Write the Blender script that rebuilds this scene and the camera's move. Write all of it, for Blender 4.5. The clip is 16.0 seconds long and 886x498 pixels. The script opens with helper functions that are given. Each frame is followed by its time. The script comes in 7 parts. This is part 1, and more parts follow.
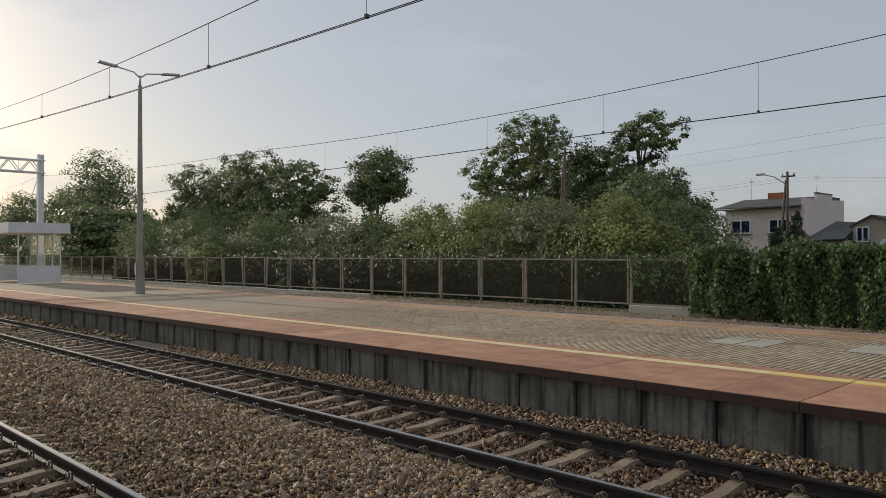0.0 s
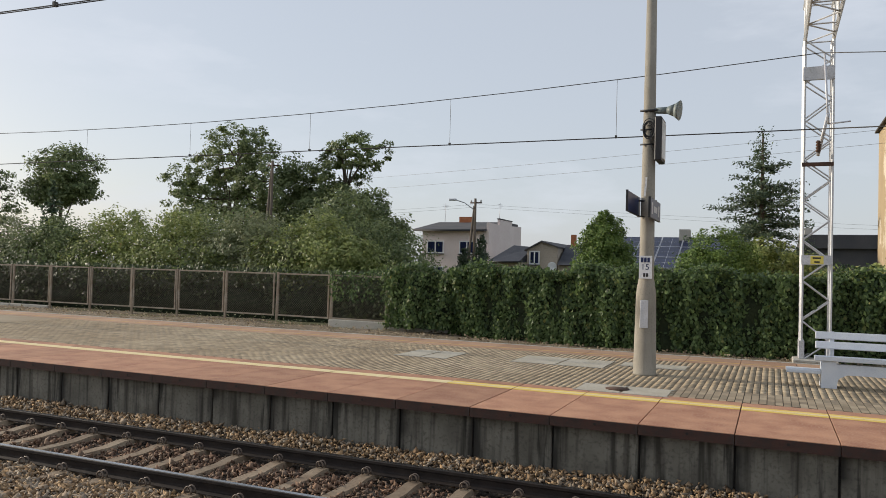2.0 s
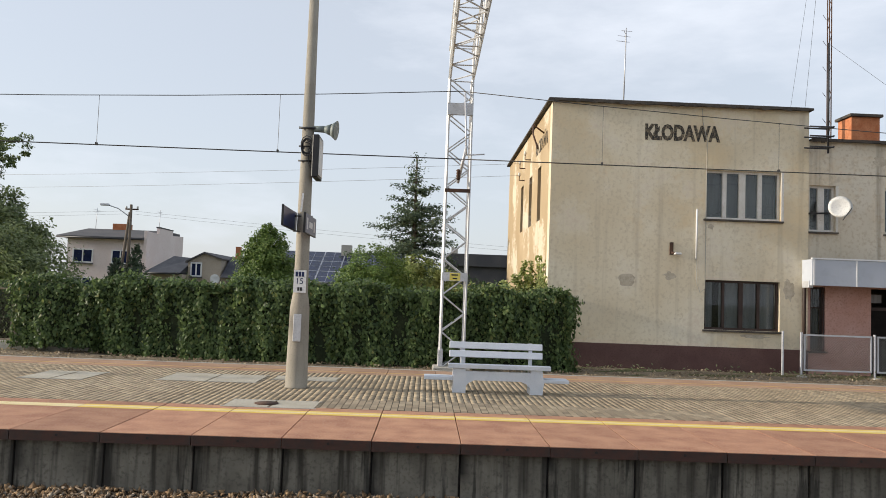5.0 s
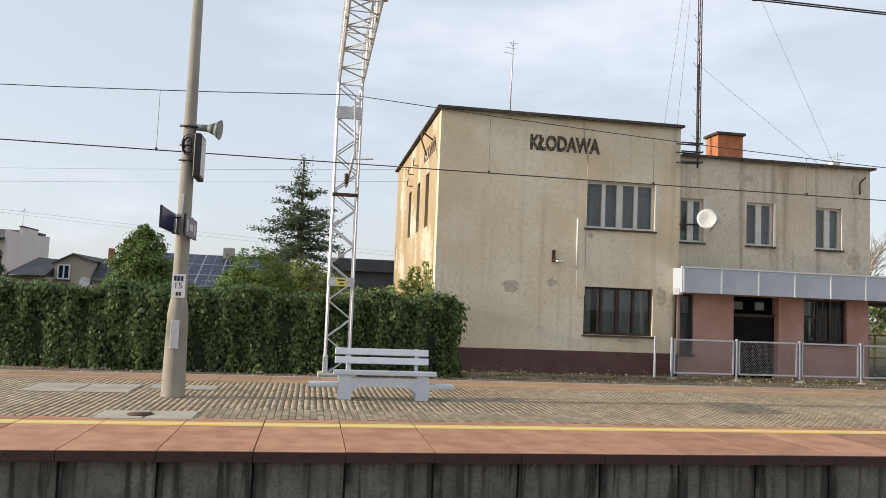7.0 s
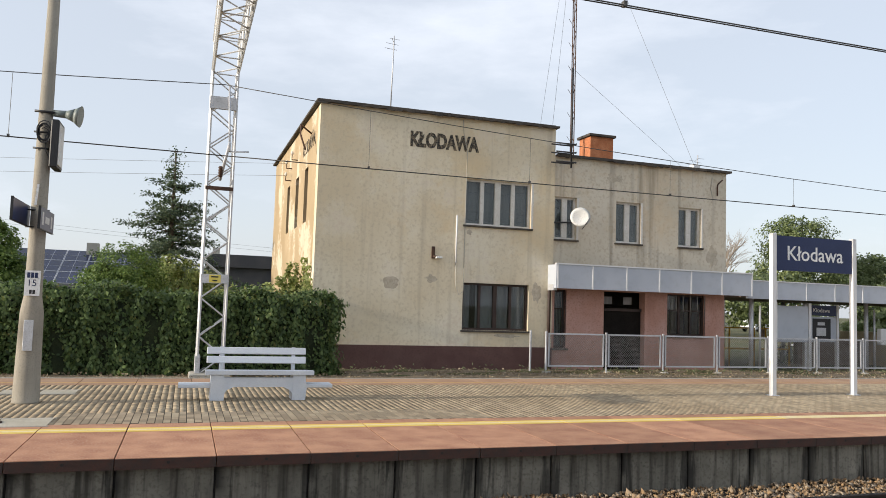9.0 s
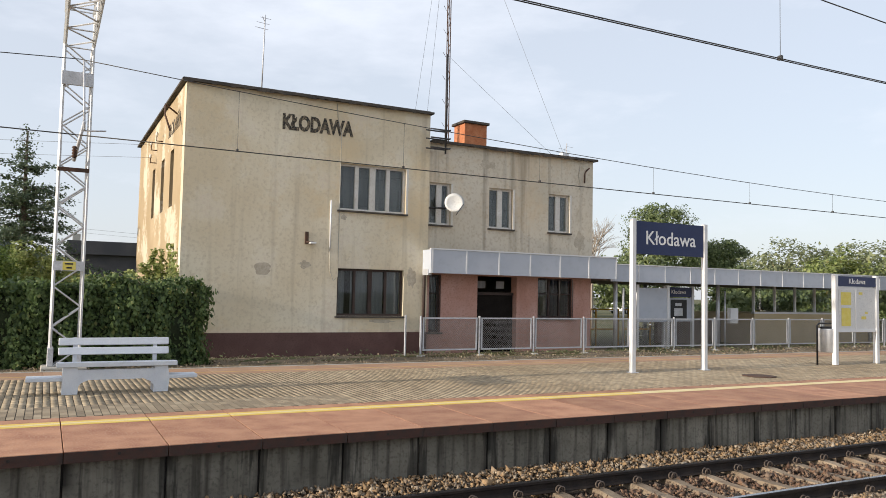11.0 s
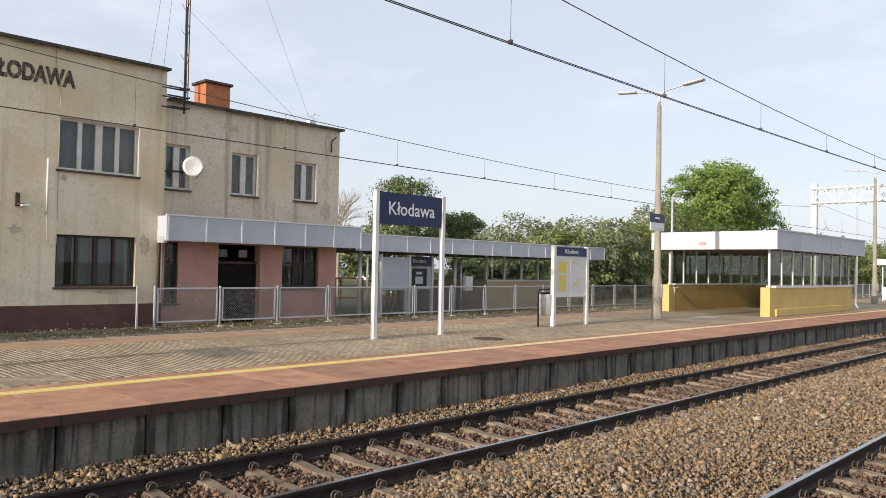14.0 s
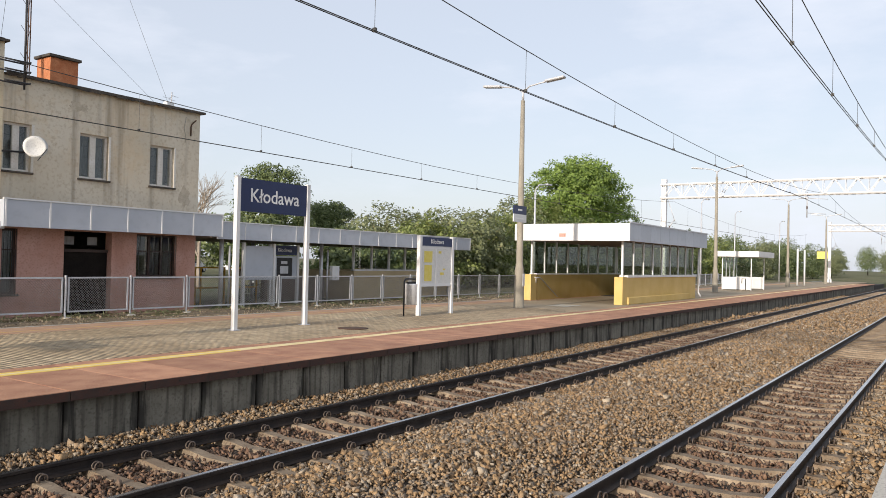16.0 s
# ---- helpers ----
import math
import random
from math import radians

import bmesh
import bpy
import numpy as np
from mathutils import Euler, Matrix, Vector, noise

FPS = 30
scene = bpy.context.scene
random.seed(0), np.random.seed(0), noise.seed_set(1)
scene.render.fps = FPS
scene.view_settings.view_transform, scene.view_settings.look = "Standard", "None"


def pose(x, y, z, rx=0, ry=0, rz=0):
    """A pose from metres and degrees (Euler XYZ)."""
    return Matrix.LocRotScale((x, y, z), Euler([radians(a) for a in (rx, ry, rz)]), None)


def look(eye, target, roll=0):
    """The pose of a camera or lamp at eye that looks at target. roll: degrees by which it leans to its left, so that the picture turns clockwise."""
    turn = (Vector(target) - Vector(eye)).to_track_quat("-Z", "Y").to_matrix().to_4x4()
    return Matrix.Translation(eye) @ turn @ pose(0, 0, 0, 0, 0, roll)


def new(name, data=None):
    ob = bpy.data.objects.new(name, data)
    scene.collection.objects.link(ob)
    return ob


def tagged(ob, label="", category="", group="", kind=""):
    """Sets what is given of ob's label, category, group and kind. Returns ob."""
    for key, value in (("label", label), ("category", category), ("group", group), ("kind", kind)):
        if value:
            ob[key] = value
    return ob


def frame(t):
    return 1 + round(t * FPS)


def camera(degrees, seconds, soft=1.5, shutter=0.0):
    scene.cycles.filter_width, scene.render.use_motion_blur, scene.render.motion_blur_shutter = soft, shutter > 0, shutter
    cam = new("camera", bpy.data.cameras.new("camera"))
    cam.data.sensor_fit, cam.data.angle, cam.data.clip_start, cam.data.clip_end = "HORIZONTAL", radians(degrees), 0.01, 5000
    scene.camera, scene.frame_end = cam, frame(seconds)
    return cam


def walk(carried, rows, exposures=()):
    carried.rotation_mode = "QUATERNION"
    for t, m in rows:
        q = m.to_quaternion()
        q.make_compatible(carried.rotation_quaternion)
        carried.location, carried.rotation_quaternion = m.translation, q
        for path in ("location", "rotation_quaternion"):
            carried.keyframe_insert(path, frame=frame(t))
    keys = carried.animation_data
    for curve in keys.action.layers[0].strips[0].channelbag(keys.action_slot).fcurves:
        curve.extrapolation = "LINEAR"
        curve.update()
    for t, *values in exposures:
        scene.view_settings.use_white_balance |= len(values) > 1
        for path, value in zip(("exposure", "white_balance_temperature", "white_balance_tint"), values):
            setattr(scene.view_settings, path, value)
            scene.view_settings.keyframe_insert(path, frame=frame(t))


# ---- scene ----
cam = camera(60.2, 16.0, soft=0.5)
PATH = [
    (0, (2.024, -6.895, 2.149), (0.608, -5.483, 2.161), -0.1),
    (0.5, (2.068, -6.962, 2.16), (0.818, -5.402, 2.173), 0.7),
    (1, (2.118, -7.015, 2.169), (1.035, -5.334, 2.189), 1.0),
    (1.5, (2.18, -7.042, 2.178), (1.241, -5.276, 2.213), 1.4),
    (2, (2.239, -7.051, 2.186), (1.447, -5.215, 2.243), 1.6),
    (2.5, (2.285, -7.048, 2.193), (1.628, -5.161, 2.265), 1.9),
    (3, (2.329, -7.044, 2.195), (1.799, -5.118, 2.28), 1.9),
    (3.5, (2.381, -7.033, 2.197), (2.005, -5.071, 2.29), 1.9),
    (4, (2.428, -7.019, 2.197), (2.203, -5.035, 2.302), 1.9),
    (4.5, (2.457, -7.01, 2.2), (2.378, -5.015, 2.314), 2.0),
    (7, (2.441, -6.964, 2.22), (2.772, -4.997, 2.363), 2.3),
    (7.5, (2.444, -6.941, 2.224), (2.855, -4.989, 2.374), 2.3),
    (8, (2.457, -6.918, 2.226), (2.948, -4.985, 2.377), 2.2),
    (8.5, (2.475, -6.907, 2.225), (3.041, -4.995, 2.374), 2.0),
    (9, (2.498, -6.907, 2.223), (3.129, -5.015, 2.368), 1.9),
    (11.5, (2.705, -6.961, 2.198), (3.716, -5.238, 2.304), 1.0),
    (12, (2.728, -6.972, 2.196), (3.84, -5.313, 2.288), 0.9),
    (12.5, (2.741, -6.974, 2.195), (3.951, -5.384, 2.272), 0.9),
    (13, (2.756, -6.968, 2.192), (4.052, -5.446, 2.256), 1.0),
    (13.5, (2.774, -6.958, 2.19), (4.148, -5.506, 2.246), 1.1),
    (14, (2.796, -6.948, 2.187), (4.237, -5.561, 2.238), 1.1),
    (14.5, (2.815, -6.944, 2.184), (4.319, -5.628, 2.232), 1.1),
    (15, (2.831, -6.955, 2.182), (4.395, -5.708, 2.225), 1.2),
    (15.5, (2.853, -6.979, 2.179), (4.467, -5.799, 2.217), 1.2),
    (16, (2.877, -7.017, 2.176), (4.532, -5.894, 2.208), 1.3),
]
walk(cam, [(t, look(eye, target, roll)) for t, eye, target, roll in PATH],
     exposures=[(0.0, -0.5, 6450, 11), (0.5, -0.28, 6450, 11), (1.0, -0.12, 6450, 11), (2.0, -0.03, 6450, 11), (3.5, 0.1, 6450, 11), (4.5, 0.2, 6450, 11), (7.0, 0.25, 6450, 11), (9.0, 0.3, 6450, 11), (11.5, 0.3, 6450, 12), (16.0, 0.22, 6450, 13)])

# ---- light: low sun along the platform, hazy sky ----
SUN_EL, SUN_AZ = radians(15.5), radians(-91.8)          # azimuth from +y, towards +x
sun_way = Vector((math.sin(SUN_AZ) * math.cos(SUN_EL), math.cos(SUN_AZ) * math.cos(SUN_EL), math.sin(SUN_EL)))
sun_data = bpy.data.lights.new("sun", "SUN")
sun_data.energy, sun_data.angle, sun_data.color = 4.0, radians(0.7), (1.0, 0.90, 0.75)
sun = new("sun", sun_data)
sun.matrix_world = look(sun_way * 100, (0, 0, 0))

world = bpy.data.worlds.new("world")
scene.world = world
world.use_nodes = True
wn, wl = world.node_tree.nodes, world.node_tree.links
sky = wn.new("ShaderNodeTexSky")
sky.sky_type, sky.sun_disc = "NISHITA", False
sky.sun_elevation, sky.sun_rotation = SUN_EL, SUN_AZ
sky.air_density, sky.dust_density, sky.ozone_density = 1.0, 1.8, 1.0
bg = wn["Background"]
bg.inputs["Strength"].default_value = 0.124
# thin high cloud and haze
wtc, wmap, wno, wramp, wmix = (wn.new("ShaderNode" + k) for k in ("TexCoord", "Mapping", "TexNoise", "ValToRGB", "MixRGB"))
wmap.inputs["Scale"].default_value = (1.0, 1.0, 3.2)
wmap.inputs["Location"].default_value = (0.35, 0.1, 0.2)
wno.inputs["Scale"].default_value, wno.inputs["Detail"].default_value, wno.inputs["Roughness"].default_value = 2.6, 9.0, 0.58
wramp.color_ramp.elements[0].position, wramp.color_ramp.elements[1].position = 0.50, 0.74
wramp.color_ramp.elements[0].color, wramp.color_ramp.elements[1].color = (0.62, 0.62, 0.62, 1), (0.95, 0.95, 0.95, 1)
wmix.inputs[2].default_value = (6.1, 6.5, 7.1, 1)
wl.new(wtc.outputs["Generated"], wmap.inputs[0]); wl.new(wmap.outputs[0], wno.inputs["Vector"])
wl.new(wno.outputs["Fac"], wramp.inputs[0]); wl.new(wramp.outputs[0], wmix.inputs[0])
wl.new(sky.outputs[0], wmix.inputs[1]); wl.new(wmix.outputs[0], bg.inputs["Color"])


# ---- materials ----
def material(name, a, b, rough=0.8, metal=0.0, scale=3.0, fine=40.0, bump=0.2, dist=0.01, c=None, island=0.0, rand=0.0, spread=(0.35, 0.65), stretch=(1, 1, 1), spec=0.4):
    """Two base colours mixed by a broad noise, a third by a fine one, with fine relief."""
    m = bpy.data.materials.new(name)
    m.use_nodes = True
    n, l = m.node_tree.nodes, m.node_tree.links
    p = n["Principled BSDF"]
    tc, mp = n.new("ShaderNodeTexCoord"), n.new("ShaderNodeMapping")
    mp.inputs["Scale"].default_value = stretch
    if rand:
        oi, vm = n.new("ShaderNodeObjectInfo"), n.new("ShaderNodeVectorMath")
        vm.operation = "MULTIPLY"
        vm.inputs[1].default_value = (83, 57, 0)
        l.new(oi.outputs["Random"], vm.inputs[0]); l.new(vm.outputs[0], mp.inputs["Location"])
    l.new(tc.outputs["Object"], mp.inputs[0])
    n1, n2 = n.new("ShaderNodeTexNoise"), n.new("ShaderNodeTexNoise")
    for node, s in ((n1, scale), (n2, fine)):
        node.inputs["Scale"].default_value, node.inputs["Detail"].default_value = s, 6.0
        l.new(mp.outputs[0], node.inputs["Vector"])
    r1 = n.new("ShaderNodeValToRGB")
    r1.color_ramp.elements[0].position, r1.color_ramp.elements[1].position = spread
    r1.color_ramp.elements[0].color, r1.color_ramp.elements[1].color = (*a, 1), (*b, 1)
    l.new(n1.outputs["Fac"], r1.inputs[0])
    out = r1.outputs[0]
    r2 = n.new("ShaderNodeValToRGB")
    r2.color_ramp.elements[0].position, r2.color_ramp.elements[1].position = 0.5, 0.72
    r2.color_ramp.elements[0].color, r2.color_ramp.elements[1].color = (0, 0, 0, 1), (0.7, 0.7, 0.7, 1)
    l.new(n2.outputs["Fac"], r2.inputs[0])
    mx = n.new("ShaderNodeMixRGB")
    l.new(r2.outputs[0], mx.inputs[0]); l.new(out, mx.inputs[1])
    mx.inputs[2].default_value = (*(c or tuple(0.62 * v for v in a)), 1)
    out = mx.outputs[0]
    for amount, socket in ((island, "geo"), (rand, "obj")):
        if amount:
            src = n.new("ShaderNodeNewGeometry").outputs["Random Per Island"] if socket == "geo" else n.new("ShaderNodeObjectInfo").outputs["Random"]
            mr = n.new("ShaderNodeMapRange")
            mr.inputs[3].default_value, mr.inputs[4].default_value = 1 - amount, 1 + amount
            l.new(src, mr.inputs[0])
            hs = n.new("ShaderNodeHueSaturation")
            l.new(mr.outputs[0], hs.inputs["Value"]); l.new(out, hs.inputs["Color"])
            out = hs.outputs[0]
    l.new(out, p.inputs["Base Color"])
    p.inputs["Roughness"].default_value, p.inputs["Metallic"].default_value = rough, metal
    p.inputs["Specular IOR Level"].default_value = spec
    if bump:
        bu = n.new("ShaderNodeBump")
        bu.inputs["Strength"].default_value, bu.inputs["Distance"].default_value = bump, dist
        l.new(n2.outputs["Fac"], bu.inputs["Height"]); l.new(bu.outputs[0], p.inputs["Normal"])
    return m


def stained(m, colour, scale=(1.6, 1.6, 0.14), lo=0.52, hi=0.75, most=0.75, apart=False):
    """Adds vertical run-off streaks over a material."""
    n, l = m.node_tree.nodes, m.node_tree.links
    p = n["Principled BSDF"]
    old = p.inputs["Base Color"].links[0].from_socket
    tc, mp, no, rp, mx = (n.new("ShaderNode" + k) for k in ("TexCoord", "Mapping", "TexNoise", "ValToRGB", "MixRGB"))
    mp.inputs["Scale"].default_value = scale
    no.inputs["Scale"].default_value, no.inputs["Detail"].default_value = 2.2, 7.0
    rp.color_ramp.elements[0].position, rp.color_ramp.elements[1].position = lo, hi
    rp.color_ramp.elements[0].color, rp.color_ramp.elements[1].color = (0, 0, 0, 1), (most, most, most, 1)
    mx.inputs[2].default_value = (*colour, 1)
    if apart:
        oi, vm = n.new("ShaderNodeObjectInfo"), n.new("ShaderNodeVectorMath")
        vm.operation = "MULTIPLY"
        vm.inputs[1].default_value = (91, 47, 0)
        l.new(oi.outputs["Random"], vm.inputs[0]); l.new(vm.outputs[0], mp.inputs["Location"])
    l.new(tc.outputs["Object"], mp.inputs[0]); l.new(mp.outputs[0], no.inputs["Vector"]); l.new(no.outputs["Fac"], rp.inputs[0])
    l.new(rp.outputs[0], mx.inputs[0]); l.new(old, mx.inputs[1]); l.new(mx.outputs[0], p.inputs["Base Color"])
    return m


def joint_dirt(m, colour):
    """Black run-off from the open joints at both ends of a metre-wide panel."""
    n, l = m.node_tree.nodes, m.node_tree.links
    p = n["Principled BSDF"]
    old = p.inputs["Base Color"].links[0].from_socket
    tc, sx, mp, no, oi, vm = (n.new("ShaderNode" + k) for k in ("TexCoord", "SeparateXYZ", "Mapping", "TexNoise", "ObjectInfo", "VectorMath"))
    vm.operation = "MULTIPLY"
    vm.inputs[1].default_value = (37, 61, 0)
    l.new(oi.outputs["Random"], vm.inputs[0]); l.new(vm.outputs[0], mp.inputs["Location"])
    mp.inputs["Scale"].default_value = (7.0, 7.0, 0.55)
    no.inputs["Scale"].default_value, no.inputs["Detail"].default_value = 2.0, 5.0
    l.new(tc.outputs["Object"], sx.inputs[0]); l.new(tc.outputs["Object"], mp.inputs[0]); l.new(mp.outputs[0], no.inputs["Vector"])

    def calc(op, a, b):
        q = n.new("ShaderNodeMath")
        q.operation = op
        for k, v in enumerate((a, b)):
            if isinstance(v, (int, float)):
                q.inputs[k].default_value = v
            else:
                l.new(v, q.inputs[k])
        return q.outputs[0]
    end = calc("ABSOLUTE", calc("SUBTRACT", sx.outputs[0], 0.5), 0)
    wet = calc("ADD", calc("MULTIPLY", calc("SUBTRACT", end, 0.39), 5.0), calc("MULTIPLY", calc("SUBTRACT", no.outputs["Fac"], 0.5), 5.5))
    rp, mx = n.new("ShaderNodeValToRGB"), n.new("ShaderNodeMixRGB")
    rp.color_ramp.elements[0].position, rp.color_ramp.elements[1].position = 0.12, 0.62
    rp.color_ramp.elements[0].color, rp.color_ramp.elements[1].color = (0, 0, 0, 1), (0.72, 0.72, 0.72, 1)
    near = calc("MULTIPLY", wet, calc("GREATER_THAN", end, 0.27))
    l.new(near, rp.inputs[0])
    mx.inputs[2].default_value = (*colour, 1)
    l.new(rp.outputs[0], mx.inputs[0]); l.new(old, mx.inputs[1]); l.new(mx.outputs[0], p.inputs["Base Color"])
    return m


def stony(name, shades):
    """Crushed stone: every stone takes its own shade, with fine grain."""
    m = material(name, (0.3, 0.3, 0.3), (0.35, 0.35, 0.35), 0.85, scale=12, fine=60, bump=0.3)
    n, l = m.node_tree.nodes, m.node_tree.links
    p = n["Principled BSDF"]
    old = p.inputs["Base Color"].links[0].from_socket
    rp, mx = n.new("ShaderNodeValToRGB"), n.new("ShaderNodeMixRGB")
    while len(rp.color_ramp.elements) < len(shades):
        rp.color_ramp.elements.new(0.5)
    for k, (e, c) in enumerate(zip(rp.color_ramp.elements, shades)):
        e.position, e.color = k / (len(shades) - 1), (*(v * 2.6 for v in c), 1)
    l.new(n.new("ShaderNodeNewGeometry").outputs["Random Per Island"], rp.inputs[0])
    mx.blend_type = "MULTIPLY"
    mx.inputs[0].default_value = 1.0
    l.new(rp.outputs[0], mx.inputs[1]); l.new(old, mx.inputs[2]); l.new(mx.outputs[0], p.inputs["Base Color"])
    return m


def leafy(name, a, b, dry=None):
    """Leaves: colour varies from leaf to leaf, some light comes through."""
    m = bpy.data.materials.new(name)
    m.use_nodes = True
    n, l = m.node_tree.nodes, m.node_tree.links
    p = n["Principled BSDF"]
    rp = n.new("ShaderNodeValToRGB")
    rp.color_ramp.elements[0].color, rp.color_ramp.elements[1].color = (*a, 1), (*b, 1)
    if dry:
        e = rp.color_ramp.elements.new(0.96)
        e.color = (*b, 1)
        rp.color_ramp.elements[-1].color = (*dry, 1)
    l.new(n.new("ShaderNodeNewGeometry").outputs["Random Per Island"], rp.inputs[0])
    l.new(rp.outputs[0], p.inputs["Base Color"])
    p.inputs["Roughness"].default_value, p.inputs["Specular IOR Level"].default_value = 0.5, 0.35
    tr, mx = n.new("ShaderNodeBsdfTranslucent"), n.new("ShaderNodeMixShader")
    mx.inputs[0].default_value = 0.36
    l.new(rp.outputs[0], tr.inputs[0]); l.new(p.outputs[0], mx.inputs[1]); l.new(tr.outputs[0], mx.inputs[2])
    l.new(mx.outputs[0], n["Material Output"].inputs[0])
    return m


def glassy(name, tint=(0.8, 0.85, 0.85), clear=0.75):
    m = bpy.data.materials.new(name)
    m.use_nodes = True
    n, l = m.node_tree.nodes, m.node_tree.links
    g, t, mx, fr, pw = n.new("ShaderNodeBsdfGlossy"), n.new("ShaderNodeBsdfTransparent"), n.new("ShaderNodeMixShader"), n.new("ShaderNodeLayerWeight"), n.new("ShaderNodeMath")
    g.inputs["Roughness"].default_value = 0.02
    t.inputs[0].default_value = (*[clear * v for v in tint], 1)
    pw.operation, pw.inputs[1].default_value, pw.inputs[2].default_value = "MULTIPLY_ADD", 0.22, 0.03
    fr.inputs[0].default_value = 0.25
    l.new(fr.outputs["Facing"], pw.inputs[0]); l.new(pw.outputs[0], mx.inputs[0]); l.new(t.outputs[0], mx.inputs[1]); l.new(g.outputs[0], mx.inputs[2])
    l.new(mx.outputs[0], n["Material Output"].inputs[0])
    return m


M_soil = material("dry_soil", (0.27, 0.215, 0.15), (0.17, 0.135, 0.09), 0.95, scale=1.6, fine=22, bump=0.8, dist=0.05, c=(0.10, 0.08, 0.045))
M_litter = leafy("dry_leaf_litter", (0.13, 0.095, 0.06), (0.50, 0.41, 0.28))
M_grass = material("rough_grass", (0.075, 0.09, 0.03), (0.15, 0.13, 0.06), 0.95, scale=0.15, fine=6, bump=0.6, dist=0.1)
# Near-black bed: shade in the gaps between stones is put into its colour.
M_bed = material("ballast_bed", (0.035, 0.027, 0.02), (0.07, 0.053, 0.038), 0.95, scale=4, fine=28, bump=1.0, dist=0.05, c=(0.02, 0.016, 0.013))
M_stone = stony("crushed_stone", ((0.134, 0.082, 0.044), (0.289, 0.183, 0.096), (0.385, 0.260, 0.144), (0.444, 0.289, 0.149), (0.366, 0.279, 0.193), (0.251, 0.203, 0.155), (0.540, 0.444, 0.327)))
M_stone2 = stony("rusty_crushed_stone", ((0.067, 0.040, 0.027), (0.155, 0.088, 0.056), (0.222, 0.130, 0.082), (0.270, 0.164, 0.101), (0.193, 0.134, 0.096), (0.327, 0.231, 0.155)))
M_railside = material("rail_side", (0.020, 0.016, 0.015), (0.04, 0.03, 0.025), 0.65, metal=0.3, scale=5, fine=50, bump=0.15)
M_railtop = material("rail_running_surface", (0.30, 0.29, 0.29), (0.46, 0.45, 0.45), 0.22, metal=1.0, scale=3, fine=30, bump=0.02, stretch=(0.1, 3, 3))
M_sleeper = material("dusty_concrete_sleeper", (0.20, 0.145, 0.095), (0.30, 0.235, 0.165), 0.9, scale=3, fine=30, bump=0.4, rand=0.22, c=(0.13, 0.09, 0.06))
M_clip = material("spring_clip_steel", (0.10, 0.075, 0.06), (0.18, 0.14, 0.11), 0.5, metal=0.3, scale=20, fine=90, bump=0.1)
M_red = material("red_painted_concrete", (0.315, 0.142, 0.083), (0.45, 0.235, 0.137), 0.85, scale=2.6, fine=42, bump=0.45, c=(0.47, 0.31, 0.215), rand=0.14)
# Front edge strip, much darker than the slab tops.
M_nose = material("dark_red_edge", (0.07, 0.03, 0.022), (0.04, 0.026, 0.022), 0.85, scale=5, fine=40, bump=0.4, c=(0.04, 0.03, 0.026))
M_yellow = material("yellow_line_paint", (0.72, 0.51, 0.08), (0.77, 0.58, 0.15), 0.7, scale=2, fine=40, bump=0.1, c=(0.62, 0.42, 0.20))
M_orange = material("orange_edging", (0.55, 0.34, 0.12), (0.50, 0.33, 0.16), 0.85, scale=2, fine=50, bump=0.2)
M_pinkpave = material("pinkish_edging_pavers", (0.36, 0.215, 0.135), (0.43, 0.285, 0.19), 0.9, scale=1.2, fine=30, bump=0.3, rand=0.1)
M_paver = material("concrete_pavers", (0.29, 0.225, 0.145), (0.37, 0.30, 0.205), 0.85, scale=0.45, fine=18, bump=0.2, island=0.24, c=(0.26, 0.215, 0.15))
M_paver1 = material("concrete_paver", (0.265, 0.205, 0.135), (0.34, 0.277, 0.19), 0.85, scale=0.45, fine=18, bump=0.2, rand=0.24, c=(0.26, 0.215, 0.15))
M_joint = material("paver_joint_sand", (0.055, 0.045, 0.034), (0.085, 0.07, 0.05), 0.95, scale=3, fine=40, bump=0.2)
M_panel = stained(material("platform_wall_concrete", (0.14, 0.13, 0.105), (0.24, 0.225, 0.185), 0.88, scale=2.4, fine=26, bump=0.35, rand=0.14), (0.034, 0.03, 0.024), (5.2, 5.2, 0.26), 0.49, 0.68, 0.85, True)
joint_dirt(M_panel, (0.016, 0.015, 0.013))
n_, l_ = M_panel.node_tree.nodes, M_panel.node_tree.links
tc_, sx_, m1_, m2_, rp_, no_, mu_, mx_ = (n_.new("ShaderNode" + k) for k in ("TexCoord", "SeparateXYZ", "Math", "Math", "ValToRGB", "TexNoise", "MixRGB", "MixRGB"))
m1_.operation, m2_.operation = "SUBTRACT", "ABSOLUTE"
m1_.inputs[1].default_value = 0.53
rp_.color_ramp.elements[0].position, rp_.color_ramp.elements[1].position = 0.36, 0.50
l_.new(tc_.outputs["Object"], sx_.inputs[0]); l_.new(sx_.outputs[0], m1_.inputs[0]); l_.new(m1_.outputs[0], m2_.inputs[0]); l_.new(m2_.outputs[0], rp_.inputs[0])
no_.inputs["Scale"].default_value = 1.4
oi_, ad_ = n_.new("ShaderNodeObjectInfo"), n_.new("ShaderNodeVectorMath")
ad_.operation = "MULTIPLY_ADD"
ad_.inputs[1].default_value, mx_.inputs[2].default_value = (61, 0, 23), (0.03, 0.028, 0.024, 1)
l_.new(oi_.outputs["Random"], ad_.inputs[0]); l_.new(tc_.outputs["Object"], ad_.inputs[2]); l_.new(ad_.outputs[0], no_.inputs["Vector"])
r2_ = n_.new("ShaderNodeValToRGB")
r2_.color_ramp.elements[0].position, r2_.color_ramp.elements[1].position = 0.40, 0.56
l_.new(no_.outputs["Fac"], r2_.inputs[0])
mu_.blend_type, mu_.inputs[0].default_value = "MULTIPLY", 1.0
